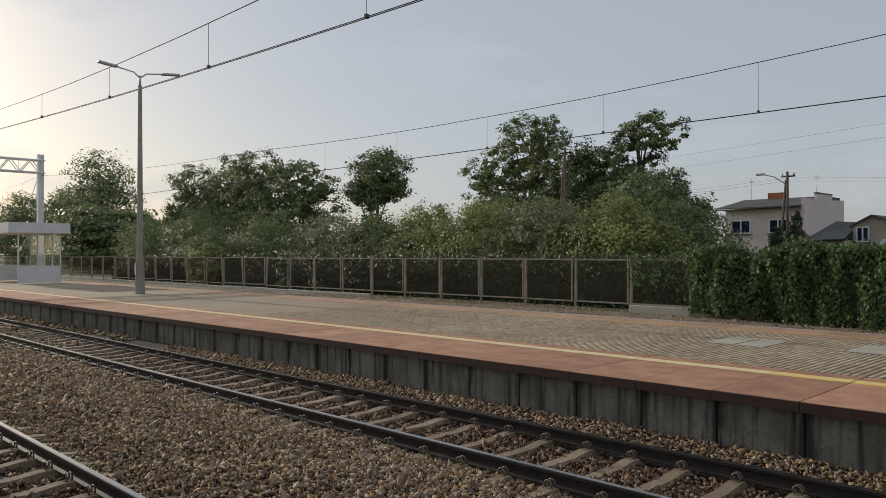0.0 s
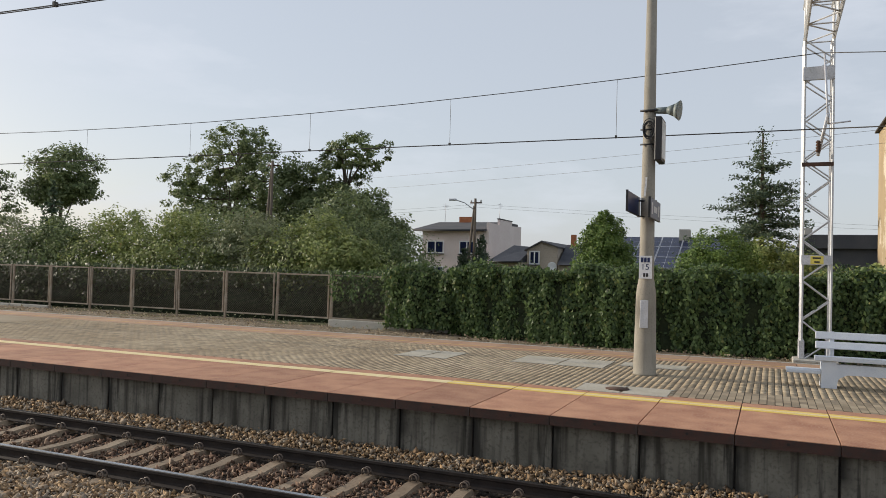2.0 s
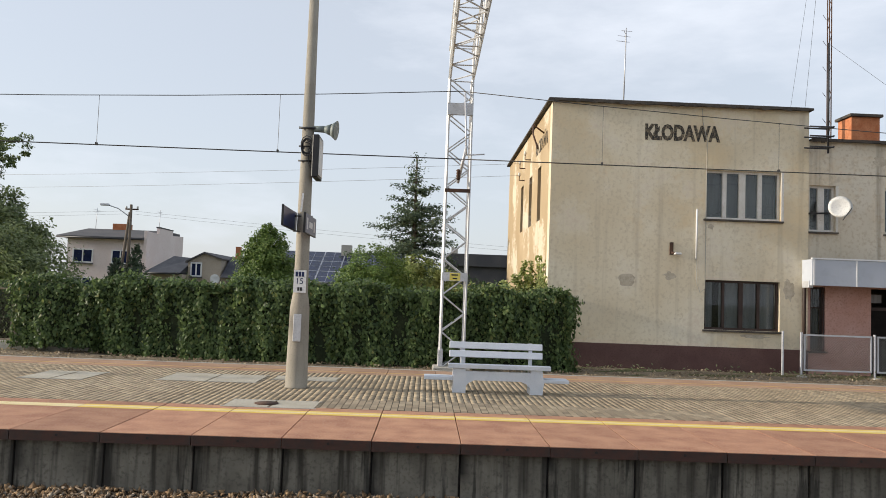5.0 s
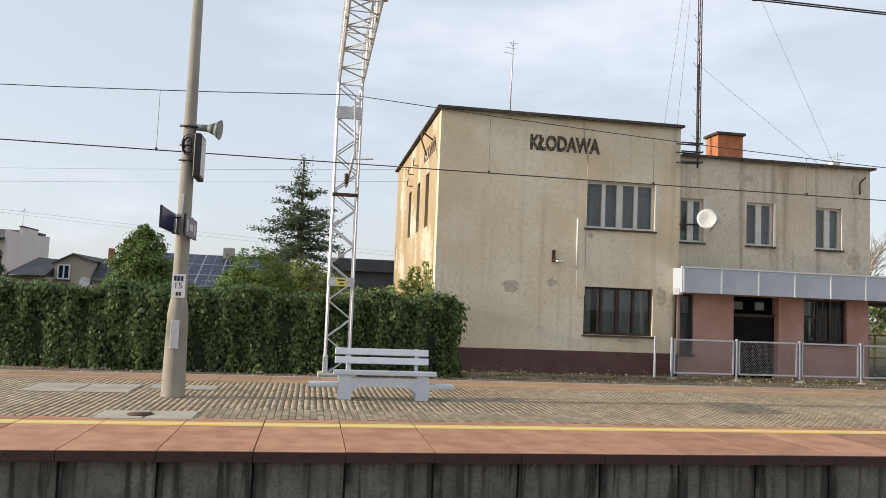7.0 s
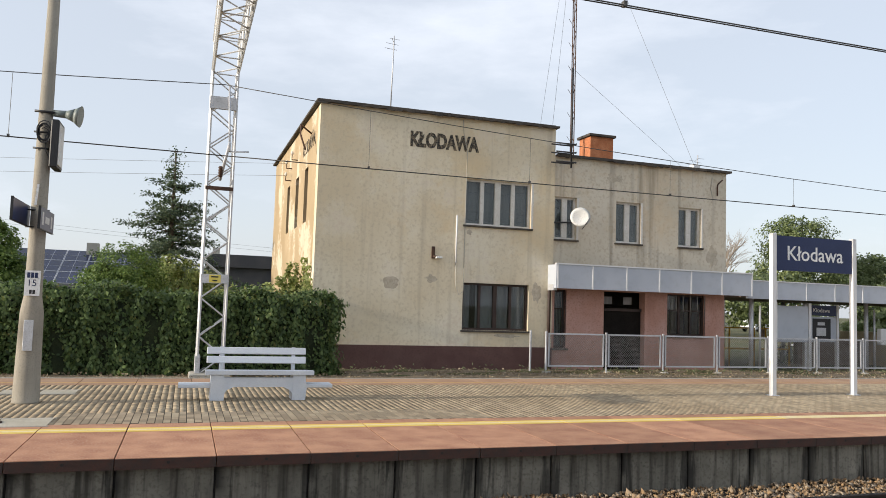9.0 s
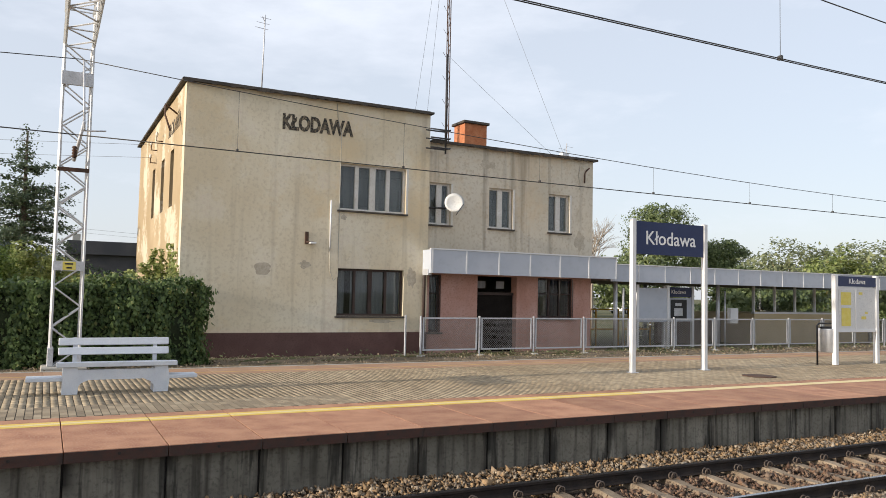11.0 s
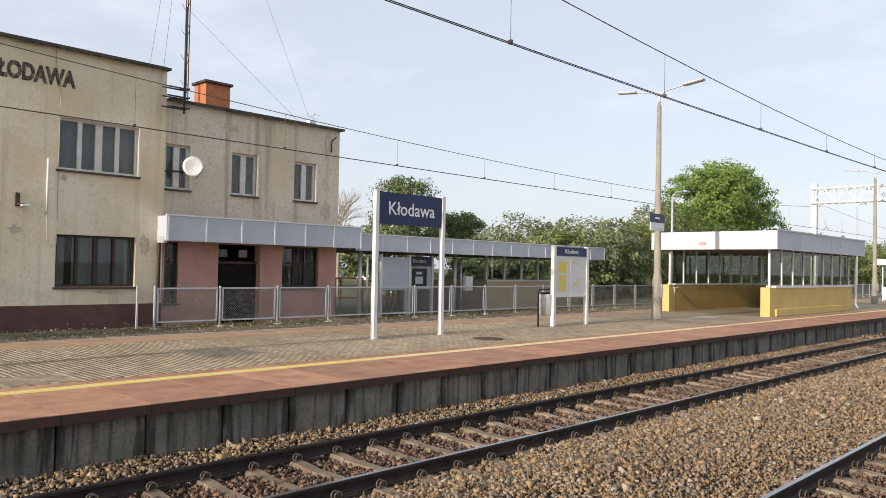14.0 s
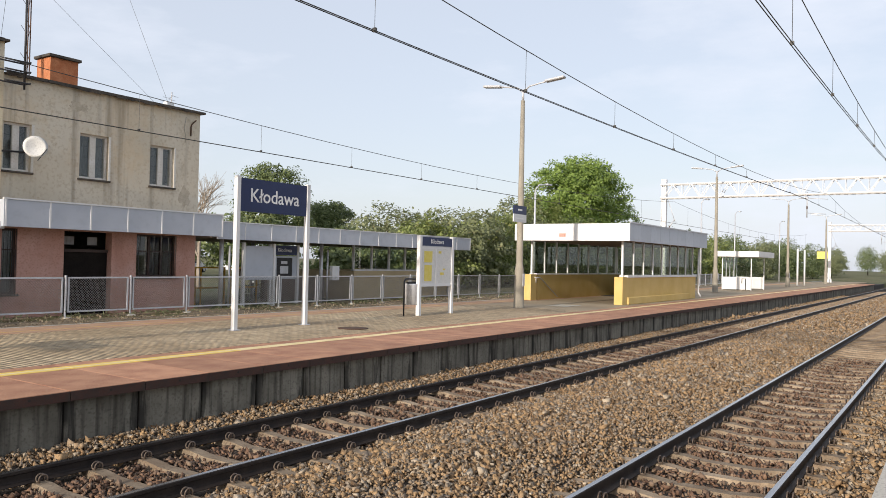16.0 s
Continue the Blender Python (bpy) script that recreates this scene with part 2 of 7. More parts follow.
l_.new(rp_.outputs[0], mu_.inputs[1]); l_.new(r2_.outputs[0], mu_.inputs[2]); l_.new(mu_.outputs[0], mx_.inputs[0])
p_ = n_["Principled BSDF"]
l_.new(p_.inputs["Base Color"].links[0].from_socket, mx_.inputs[1]); l_.new(mx_.outputs[0], p_.inputs["Base Color"])
M_dark = material("dark_joint_and_recess", (0.02, 0.019, 0.017), (0.035, 0.03, 0.027), 0.95, scale=6, fine=40, bump=0.1)
M_conc = material("light_concrete", (0.42, 0.40, 0.35), (0.50, 0.47, 0.41), 0.9, scale=2, fine=40, bump=0.25)
M_polec = stained(material("spun_concrete_pole", (0.26, 0.235, 0.19), (0.345, 0.315, 0.26), 0.85, scale=1.5, fine=60, bump=0.15), (0.17, 0.155, 0.13), (5, 5, 0.3), 0.52, 0.8, 0.6)
M_galv = material("galvanised_steel", (0.52, 0.53, 0.55), (0.62, 0.63, 0.66), 0.5, metal=0.35, scale=5, fine=50, bump=0.05)
M_gantry = material("gantry_paint", (0.56, 0.57, 0.58), (0.66, 0.67, 0.68), 0.55, metal=0.15, scale=3, fine=40, bump=0.08, c=(0.42, 0.40, 0.36))
M_white = material("white_painted_metal", (0.66, 0.67, 0.68), (0.73, 0.73, 0.73), 0.45, scale=2, fine=40, bump=0.03, c=(0.68, 0.68, 0.67))
M_benchp = material("pale_blue_bench_paint", (0.56, 0.60, 0.66), (0.64, 0.67, 0.71), 0.55, scale=4, fine=60, bump=0.1, c=(0.50, 0.52, 0.55))
M_blue = material("navy_sign_enamel", (0.012, 0.022, 0.085), (0.016, 0.028, 0.10), 0.35, scale=2, fine=30, bump=0.0)
M_signwhite = material("white_lettering", (0.80, 0.80, 0.80), (0.84, 0.84, 0.84), 0.5, scale=2, fine=30, bump=0.0)
M_black = material("black_metal", (0.018, 0.018, 0.02), (0.03, 0.03, 0.033), 0.5, scale=4, fine=40, bump=0.05)
M_wire = material("wire", (0.07, 0.068, 0.065), (0.11, 0.105, 0.10), 0.6, metal=0.4, scale=2, fine=20, bump=0.0)
M_bark = material("bark", (0.07, 0.055, 0.04), (0.12, 0.095, 0.07), 0.95, scale=4, fine=25, bump=0.7, dist=0.03, stretch=(1, 1, 0.3))
M_wood = material("weathered_timber", (0.11, 0.085, 0.06), (0.16, 0.13, 0.10), 0.9, scale=3, fine=30, bump=0.4, stretch=(1, 1, 0.15))
M_fencef = material("peeling_cream_fence_paint", (0.38, 0.33, 0.26), (0.26, 0.205, 0.145), 0.8, scale=6, fine=40, bump=0.3, c=(0.24, 0.14, 0.08))
M_mesh = material("rusty_chain_link", (0.10, 0.075, 0.055), (0.15, 0.12, 0.09), 0.8, metal=0.3, scale=5, fine=40, bump=0.0)
M_mesh2 = material("galvanised_chain_link", (0.30, 0.29, 0.28), (0.40, 0.39, 0.38), 0.6, metal=0.3, scale=5, fine=40, bump=0.0)


def blotched(m, colour, scale, lo, hi, most, bump=0.0):
    """Worn areas of another shade, with edges broken up by a finer noise."""
    n, l = m.node_tree.nodes, m.node_tree.links
    p = n["Principled BSDF"]
    old = p.inputs["Base Color"].links[0].from_socket
    tc, a, b, ad, rp, mx = (n.new("ShaderNode" + k) for k in ("TexCoord", "TexNoise", "TexNoise", "Math", "ValToRGB", "MixRGB"))
    a.inputs["Scale"].default_value, a.inputs["Detail"].default_value = scale, 3.0
    b.inputs["Scale"].default_value, b.inputs["Detail"].default_value, b.inputs["Roughness"].default_value = scale * 9, 8.0, 0.7
    ad.operation, ad.inputs[1].default_value = "MULTIPLY_ADD", 0.55
    rp.color_ramp.elements[0].position, rp.color_ramp.elements[1].position = lo + 0.275, hi + 0.275
    rp.color_ramp.elements[0].color, rp.color_ramp.elements[1].color = (0, 0, 0, 1), (most, most, most, 1)
    mx.inputs[2].default_value = (*colour, 1)
    for node in (a, b):
        l.new(tc.outputs["Object"], node.inputs["Vector"])
    l.new(b.outputs["Fac"], ad.inputs[0]); l.new(a.outputs["Fac"], ad.inputs[2]); l.new(ad.outputs[0], rp.inputs[0])
    l.new(rp.outputs[0], mx.inputs[0]); l.new(old, mx.inputs[1]); l.new(mx.outputs[0], p.inputs["Base Color"])
    return m


M_plaster = material("ochre_render", (0.66, 0.565, 0.40), (0.75, 0.68, 0.53), 0.93, scale=0.45, fine=14, bump=0.3, dist=0.012, c=(0.55, 0.47, 0.34), spread=(0.38, 0.62))
blotched(M_plaster, (0.69, 0.545, 0.335), 0.34, 0.50, 0.66, 0.6)
blotched(M_plaster, (0.78, 0.735, 0.62), 0.9, 0.55, 0.68, 0.55)
blotched(M_plaster, (0.58, 0.45, 0.32), 0.9, 0.60, 0.72, 0.4)
stained(M_plaster, (0.40, 0.335, 0.24), (2.4, 2.4, 0.10), 0.56, 0.80, 0.5)
# Ochre darkened in the base colour to hold back the sun; flaking is wear.
M_side = material("sun_dimmed_ochre_render", (0.37, 0.275, 0.16), (0.45, 0.345, 0.215), 0.93, scale=0.6, fine=14, bump=0.3, dist=0.012, c=(0.40, 0.30, 0.18))
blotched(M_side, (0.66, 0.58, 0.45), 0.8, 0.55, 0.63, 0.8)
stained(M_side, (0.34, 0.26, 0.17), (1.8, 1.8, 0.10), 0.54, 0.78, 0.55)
M_plaster2 = material("grey_ochre_render", (0.56, 0.505, 0.40), (0.66, 0.605, 0.50), 0.93, scale=0.6, fine=14, bump=0.3, dist=0.012, c=(0.45, 0.37, 0.26))
blotched(M_plaster2, (0.62, 0.505, 0.35), 0.42, 0.52, 0.66, 0.6)
blotched(M_plaster2, (0.38, 0.33, 0.25), 1.1, 0.60, 0.72, 0.35)
stained(M_plaster2, (0.19, 0.15, 0.105), (1.7, 1.7, 0.07), 0.56, 0.76, 0.7)
M_plinth = material("dark_brown_plinth_paint", (0.10, 0.05, 0.045), (0.13, 0.07, 0.06), 0.8, scale=2, fine=30, bump=0.2)
M_pink = stained(material("faded_pink_render", (0.46, 0.25, 0.195), (0.54, 0.335, 0.285), 0.9, scale=1.1, fine=20, bump=0.2, c=(0.33, 0.165, 0.12)), (0.32, 0.17, 0.14), (1.5, 1.5, 0.3), 0.55, 0.8, 0.5)
M_cornice = material("roof_edge_felt", (0.055, 0.05, 0.045), (0.10, 0.085, 0.07), 0.9, scale=3, fine=30, bump=0.4)
M_winw = material("worn_white_window_paint", (0.62, 0.60, 0.55), (0.70, 0.68, 0.64), 0.65, scale=5, fine=40, bump=0.1, c=(0.45, 0.40, 0.32))
M_winb = material("brown_window_paint", (0.035, 0.02, 0.016), (0.055, 0.034, 0.026), 0.6, scale=4, fine=40, bump=0.1)
M_curtain = material("net_curtain", (0.20, 0.20, 0.205), (0.28, 0.28, 0.28), 0.9, scale=1.2, fine=14, bump=0.1, stretch=(5, 5, 0.25), c=(0.15, 0.15, 0.155))
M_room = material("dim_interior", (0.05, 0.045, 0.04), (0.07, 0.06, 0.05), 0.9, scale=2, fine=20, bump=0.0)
M_fascia = material("pale_aluminium_panel", (0.43, 0.465, 0.525), (0.49, 0.525, 0.585), 0.42, metal=0.0, scale=0.6, fine=5, bump=0.05, c=(0.40, 0.43, 0.48), rand=0.05)
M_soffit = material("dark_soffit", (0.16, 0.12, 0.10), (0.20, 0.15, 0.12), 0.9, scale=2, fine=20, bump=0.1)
M_brick = material("chimney_brick", (0.38, 0.13, 0.055), (0.46, 0.19, 0.09), 0.9, scale=5, fine=40, bump=0.3, rand=0.2)
M_ywall = material("yellow_render", (0.56, 0.40, 0.13), (0.62, 0.46, 0.18), 0.85, scale=1.2, fine=30, bump=0.15, c=(0.52, 0.40, 0.2))
M_beige = material("beige_render", (0.52, 0.42, 0.25), (0.58, 0.48, 0.31), 0.88, scale=1.0, fine=25, bump=0.15)
M_pinkhouse = material("pale_pink_house_render", (0.66, 0.57, 0.54), (0.72, 0.64, 0.61), 0.9, scale=0.5, fine=8, bump=0.1, c=(0.60, 0.50, 0.46))
M_greyhouse = material("grey_beige_house_render", (0.40, 0.34, 0.27), (0.46, 0.40, 0.33), 0.9, scale=0.5, fine=12, bump=0.1)
M_roofd = material("dark_roofing", (0.06, 0.06, 0.065), (0.09, 0.085, 0.085), 0.8, scale=1, fine=20, bump=0.3)
M_solar = material("solar_cell", (0.012, 0.018, 0.05), (0.018, 0.026, 0.07), 0.25, scale=3, fine=20, bump=0.0, spec=0.22)
M_paper = material("printed_paper", (0.66, 0.67, 0.66), (0.72, 0.72, 0.70), 0.6, scale=6, fine=50, bump=0.0)
M_ypaper = material("yellow_timetable", (0.72, 0.60, 0.10), (0.76, 0.66, 0.2), 0.6, scale=8, fine=60, bump=0.0)
M_dish = material("dish_enamel", (0.62, 0.62, 0.60), (0.68, 0.68, 0.66), 0.5, scale=3, fine=30, bump=0.03)
M_rust = material("rusted_steel", (0.11, 0.06, 0.04), (0.07, 0.045, 0.035), 0.85, metal=0.2, scale=8, fine=60, bump=0.3)
M_hatch = material("pale_hatch_plate", (0.40, 0.36, 0.28), (0.50, 0.46, 0.38), 0.8, scale=2, fine=40, bump=0.1)
M_glass = glassy("window_glass", (0.9, 0.93, 0.93), 0.92)
M_glass2 = glassy("shelter_glass", (0.96, 0.98, 0.97), 0.98)
M_glass3 = glassy("dusty_shelter_glass", (0.82, 0.86, 0.80), 0.80)
M_ivy = leafy("creeper_leaf", (0.032, 0.062, 0.02), (0.165, 0.235, 0.08), (0.22, 0.22, 0.07))
# Near-black colour painted for the shade inside hedge and thicket.
M_shadecore = material("shade_dark_core", (0.012, 0.02, 0.007), (0.025, 0.035, 0.012), 0.95, scale=4, fine=20, bump=0.5, dist=0.05)
# Darker leaf colour that carries the shade low in the thicket.
M_leafdark = leafy("shade_darkened_leaf", (0.02, 0.034, 0.012), (0.085, 0.115, 0.045))
M_leaf1 = leafy("broad_leaf", (0.08, 0.115, 0.042), (0.25, 0.295, 0.125))
M_leaf2 = leafy("bright_shrub_leaf", (0.13, 0.175, 0.045), (0.37, 0.41, 0.15), (0.30, 0.25, 0.09))
M_leaf3 = leafy("grey_willow_leaf", (0.15, 0.175, 0.085), (0.30, 0.325, 0.17), (0.25, 0.21, 0.1))
M_leaf4 = leafy("needle", (0.045, 0.075, 0.042), (0.14, 0.18, 0.10))
M_leaf5 = leafy("thuja_scale", (0.08, 0.14, 0.03), (0.20, 0.28, 0.07))
M_leaf6 = leafy("walnut_leaf", (0.15, 0.23, 0.04), (0.31, 0.41, 0.11))


# ---- mesh helpers ----
def box(bm, x0, x1, y0, y1, z0, z1, mi=0, bevel=0.0):
    vs = [bm.verts.new(p) for p in ((x0, y0, z0), (x1, y0, z0), (x1, y1, z0), (x0, y1, z0), (x0, y0, z1), (x1, y0, z1), (x1, y1, z1), (x0, y1, z1))]
    fs = [bm.faces.new([vs[i] for i in q]) for q in ((3, 2, 1, 0), (4, 5, 6, 7), (0, 1, 5, 4), (1, 2, 6, 5), (2, 3, 7, 6), (3, 0, 4, 7))]
    for f in fs:
        f.material_index = mi
    if bevel:
        bmesh.ops.bevel(bm, geom=list({e for f in fs for e in f.edges}), offset=bevel, segments=1, affect="EDGES", profile=0.5)
    return bm


def boxes(*rows, bevel=0.0):
    bm = bmesh.new()
    for r in rows:
        box(bm, *r, bevel=bevel)
    return bm


def rod(bm, a, b, r0, r1=None, n=8, mi=0):
    """A tapered round bar from a to b."""
    a, b = Vector(a), Vector(b)
    r1 = r0 if r1 is None else r1
    q = (b - a).to_track_quat("Z", "Y").to_matrix()
    rings = [[bm.verts.new(p + q @ Vector((r * math.cos(2 * math.pi * k / n), r * math.sin(2 * math.pi * k / n), 0))) for k in range(n)] for p, r in ((a, r0), (b, r1))]
    for k in range(n):
        f = bm.faces.new((rings[0][k], rings[0][(k + 1) % n], rings[1][(k + 1) % n], rings[1][k]))
        f.smooth, f.material_index = n > 5, mi
    bm.faces.new(rings[0][::-1]).material_index = mi
    bm.faces.new(rings[1]).material_index = mi
    return bm


def rods(*rows, n=8):
    bm = bmesh.new()
    for r in rows:
        rod(bm, *r, n=n)
    return bm


def tube(points, r, n=6):
    """A round bar along a line of points, in one skin."""
    bm = bmesh.new()
    pts = [Vector(p) for p in points]
    rings, side = [], None
    for k, p in enumerate(pts):
        d = (pts[min(k + 1, len(pts) - 1)] - pts[max(k - 1, 0)]).normalized()
        side = d.orthogonal() if side is None else side - d * side.dot(d)
        side.normalize()
        other = d.cross(side)
        rings.append([bm.verts.new(p + r * (side * math.cos(2 * math.pi * i / n) + other * math.sin(2 * math.pi * i / n))) for i in range(n)])
    for a, b in zip(rings[:-1], rings[1:]):
        for i in range(n):
            bm.faces.new((a[i], a[(i + 1) % n], b[(i + 1) % n], b[i])).smooth = n > 4
    bm.faces.new(rings[0][::-1]); bm.faces.new(rings[-1])
    return bm


def turned(profile, n=16):
    """A surface of revolution about z from (radius, height) pairs."""
    bm = bmesh.new()
    rings = [[bm.verts.new((max(r, 1e-4) * math.cos(2 * math.pi * k / n), max(r, 1e-4) * math.sin(2 * math.pi * k / n), z)) for k in range(n)] for r, z in profile]
    for a, b in zip(rings[:-1], rings[1:]):
        for k in range(n):
            bm.faces.new((a[k], a[(k + 1) % n], b[(k + 1) % n], b[k])).smooth = True
    bm.faces.new(rings[0][::-1]); bm.faces.new(rings[-1])
    return bm


def prism(points, x0, x1, axis="x"):
    """A polygon of (u, v) pairs drawn out along an axis; u, v are y, z for x and x, z for y."""
    bm = bmesh.new()
    put = (lambda s, u, v: (s, u, v)) if axis == "x" else (lambda s, u, v: (u, s, v))
    a, b = [bm.verts.new(put(x0, u, v)) for u, v in points], [bm.verts.new(put(x1, u, v)) for u, v in points]
    k = len(points)
    for i in range(k):
        bm.faces.new((a[i], a[(i + 1) % k], b[(i + 1) % k], b[i]))
    bm.faces.new(a[::-1]); bm.faces.new(b)
    bmesh.ops.recalc_face_normals(bm, faces=bm.faces)
    return bm


def meshed(name, bm, *mats):
    me = bpy.data.meshes.new(name)
    bm.to_mesh(me)
    bm.free()
    for m in mats:
        me.materials.append(m)
    return me


def part(name, bm, mat, parent=None, label="", at=None, kind=""):
    me = bm if isinstance(bm, bpy.types.Mesh) else meshed(name, bm, *(mat if isinstance(mat, tuple) else (mat,)))
    ob = new(name, me)
    ob.parent = parent
    if at is not None:
        ob.matrix_basis = at
    return tagged(ob, label, kind=kind)


def thing(name, x, y, z, label, category, group="", rz=0.0, kind=""):
    ob = new(name)
    ob.empty_display_size = 0.2
    ob.matrix_basis = pose(x, y, z, 0, 0, rz)
    return tagged(ob, label, category, group, kind)


def setting(name, bm, mat, label, category=""):
    me = bm if isinstance(bm, bpy.types.Mesh) else meshed(name, bm, *(mat if isinstance(mat, tuple) else (mat,)))
    return tagged(new(name, me), label, category or name.split("_")[0], kind="structure")


def soup(name, verts, faces, mat, smooth=False):
    """A mesh from arrays of corners and equal-sized faces."""
    me = bpy.data.meshes.new(name)
    me.vertices.add(len(verts)); me.vertices.foreach_set("co", np.asarray(verts, np.float32).ravel())
    faces = np.asarray(faces, np.int32)
    k = faces.shape[1]
    me.loops.add(faces.size); me.loops.foreach_set("vertex_index", faces.ravel())
    me.polygons.add(len(faces)); me.polygons.foreach_set("loop_start", np.arange(0, faces.size, k, dtype=np.int32))
    me.update(calc_edges=True)
    me.validate()
    me.materials.append(mat)
    return me


def lettering(name, text, size, mat, parent, at, depth=0.004, label="", bold=0.0):
    cu = bpy.data.curves.new(name, "FONT")
    cu.offset = bold
    cu.body, cu.size, cu.extrude, cu.align_x, cu.align_y, cu.resolution_u = text, size, depth, "CENTER", "CENTER", 3
    tmp = new("tmp", cu)
    me = bpy.data.meshes.new_from_object(tmp.evaluated_get(bpy.context.evaluated_depsgraph_get()))
    bpy.data.objects.remove(tmp)
    me.materials.clear(); me.materials.append(mat)
    return part(name, me, mat, parent, label, at)


rng = np.random.default_rng(7)


def leaf_mesh(name, centres, normals, size, mat, droop=0.0, aspect=1.6):
    """One pointed four-cornered leaf at each centre, roughly facing its normal."""
    n = len(centres)
    nor = normals + rng.normal(0, 0.55, (n, 3))
    nor /= np.linalg.norm(nor, axis=1, keepdims=True) + 1e-9
    up = rng.normal(0, 1, (n, 3)) + np.array([0, 0, -droop])
    u = up - (up * nor).sum(1, keepdims=True) * nor
    u /= np.linalg.norm(u, axis=1, keepdims=True) + 1e-9
    v = np.cross(nor, u)
    s = size * rng.uniform(0.6, 1.35, (n, 1))
    fold = nor * s * 0.18
    verts = np.stack([centres - u * s * 0.5 * aspect, centres + v * s * 0.5 - fold, centres + u * s * 0.5 * aspect, centres - v * s * 0.5 - fold], 1).reshape(-1, 3)
    quad = np.arange(4 * n).reshape(-1, 4)
    tris = np.concatenate([quad[:, [0, 1, 2]], quad[:, [0, 2, 3]]])
    return soup(name, verts, tris, mat)


# Near-black colour for the shaded recess of the open station doorway.
M_doorway = material("open_doorway_dark", (0.010, 0.008, 0.007), (0.016, 0.013, 0.011), 0.85, scale=3, fine=30, bump=0.1, spec=0.15)
M_barrier = material("orange_yellow_rail_paint", (0.62, 0.33, 0.035), (0.68, 0.40, 0.06), 0.5, scale=3, fine=30, bump=0.05)
M_horn = material("grey_green_horn", (0.16, 0.19, 0.18), (0.22, 0.25, 0.24), 0.5, scale=5, fine=40, bump=0.05)
M_farsteel = material("white_steel_paint", (0.78, 0.79, 0.80), (0.84, 0.84, 0.85), 0.5, scale=2, fine=30, bump=0.03)
M_slate = material("dark_blue_roof_tiles", (0.03, 0.034, 0.045), (0.05, 0.054, 0.066), 0.7, scale=2, fine=20, bump=0.3)
M_letter = material("flaking_black_letter_paint", (0.03, 0.03, 0.03), (0.20, 0.16, 0.11), 0.9, scale=6, fine=22, bump=0.2, c=(0.45, 0.36, 0.23), spread=(0.45, 0.7))
# ---- ground and tracks ----
P = 0.55                                             # platform height over the rail tops
ys_zs = [(-2500, 0.4), (-60, 0.4), (-11.5, 0.45), (-11.4, -0.6), (2.2, -0.6), (2.3, 0.36), (9.3, 0.40), (9.75, 0.47), (12.0, 0.50), (40, 0.45), (2500, 0.45)]
bm = bmesh.new()
xs = [-2500, -300, -100, -60, -40, -20, 0, 20, 40, 60, 100, 300, 2500]
grid = [[bm.verts.new((x, y, z)) for x in xs] for y, z in ys_zs]
for a, b in zip(grid[:-1], grid[1:]):
    for i in range(len(xs) - 1):
        bm.faces.new((a[i], a[i + 1], b[i + 1], b[i]))
setting("ground", bm, M_grass, "dry grassy soil round the railway station", "ground")
bm = bmesh.new()
us, vs = np.linspace(-70, 110, 240), [9.62, 9.8, 10.1, 10.5, 11.0, 11.5, 12.0, 12.6, 13.4]
rows_ = [[bm.verts.new((u, v, 0.50 + 0.05 * noise.noise((u * 1.3, v * 1.7, 3.0)) + 0.02 * noise.noise((u * 5, v * 5, 1.0)))) for u in us] for v in vs]
for a, b in zip(rows_[:-1], rows_[1:]):
    for i in range(len(us) - 1):
        bm.faces.new((a[i], a[i + 1], b[i + 1], b[i])).smooth = True
setting("verge", bm, M_soil, "bare dry soil strip with litter behind the platform", "ground")


def bed(y):
    """Height of the ballast across the tracks."""
    pts = [(-6.4, -0.16), (-6.0, -0.16), (-5.6, -0.20), (-4.9, -0.215), (-4.0, -0.20), (-3.55, -0.17), (-3.0, -0.10), (-2.2, -0.06), (-1.5, -0.11), (-1.15, -0.17), (-0.7, -0.205), (0, -0.215), (0.7, -0.205), (1.1, -0.17), (1.5, -0.12), (1.82, -0.10)]
    return np.interp(y, [p[0] for p in pts], [p[1] for p in pts])


bm = bmesh.new()
us, vs = [-400, -120, *np.linspace(-60, 80, 200), 140, 400], np.linspace(-6.45, 1.83, 50)
rows_ = [[bm.verts.new((u, v, float(bed(v)) - 0.02 + 0.025 * noise.noise((u * 1.1, v * 1.4, 0)))) for u in us] for v in vs]
for a, b in zip(rows_[:-1], rows_[1:]):
    for i in range(len(us) - 1):
        bm.faces.new((a[i], a[i + 1], b[i + 1], b[i])).smooth = True
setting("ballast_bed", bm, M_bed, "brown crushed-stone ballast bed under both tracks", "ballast")


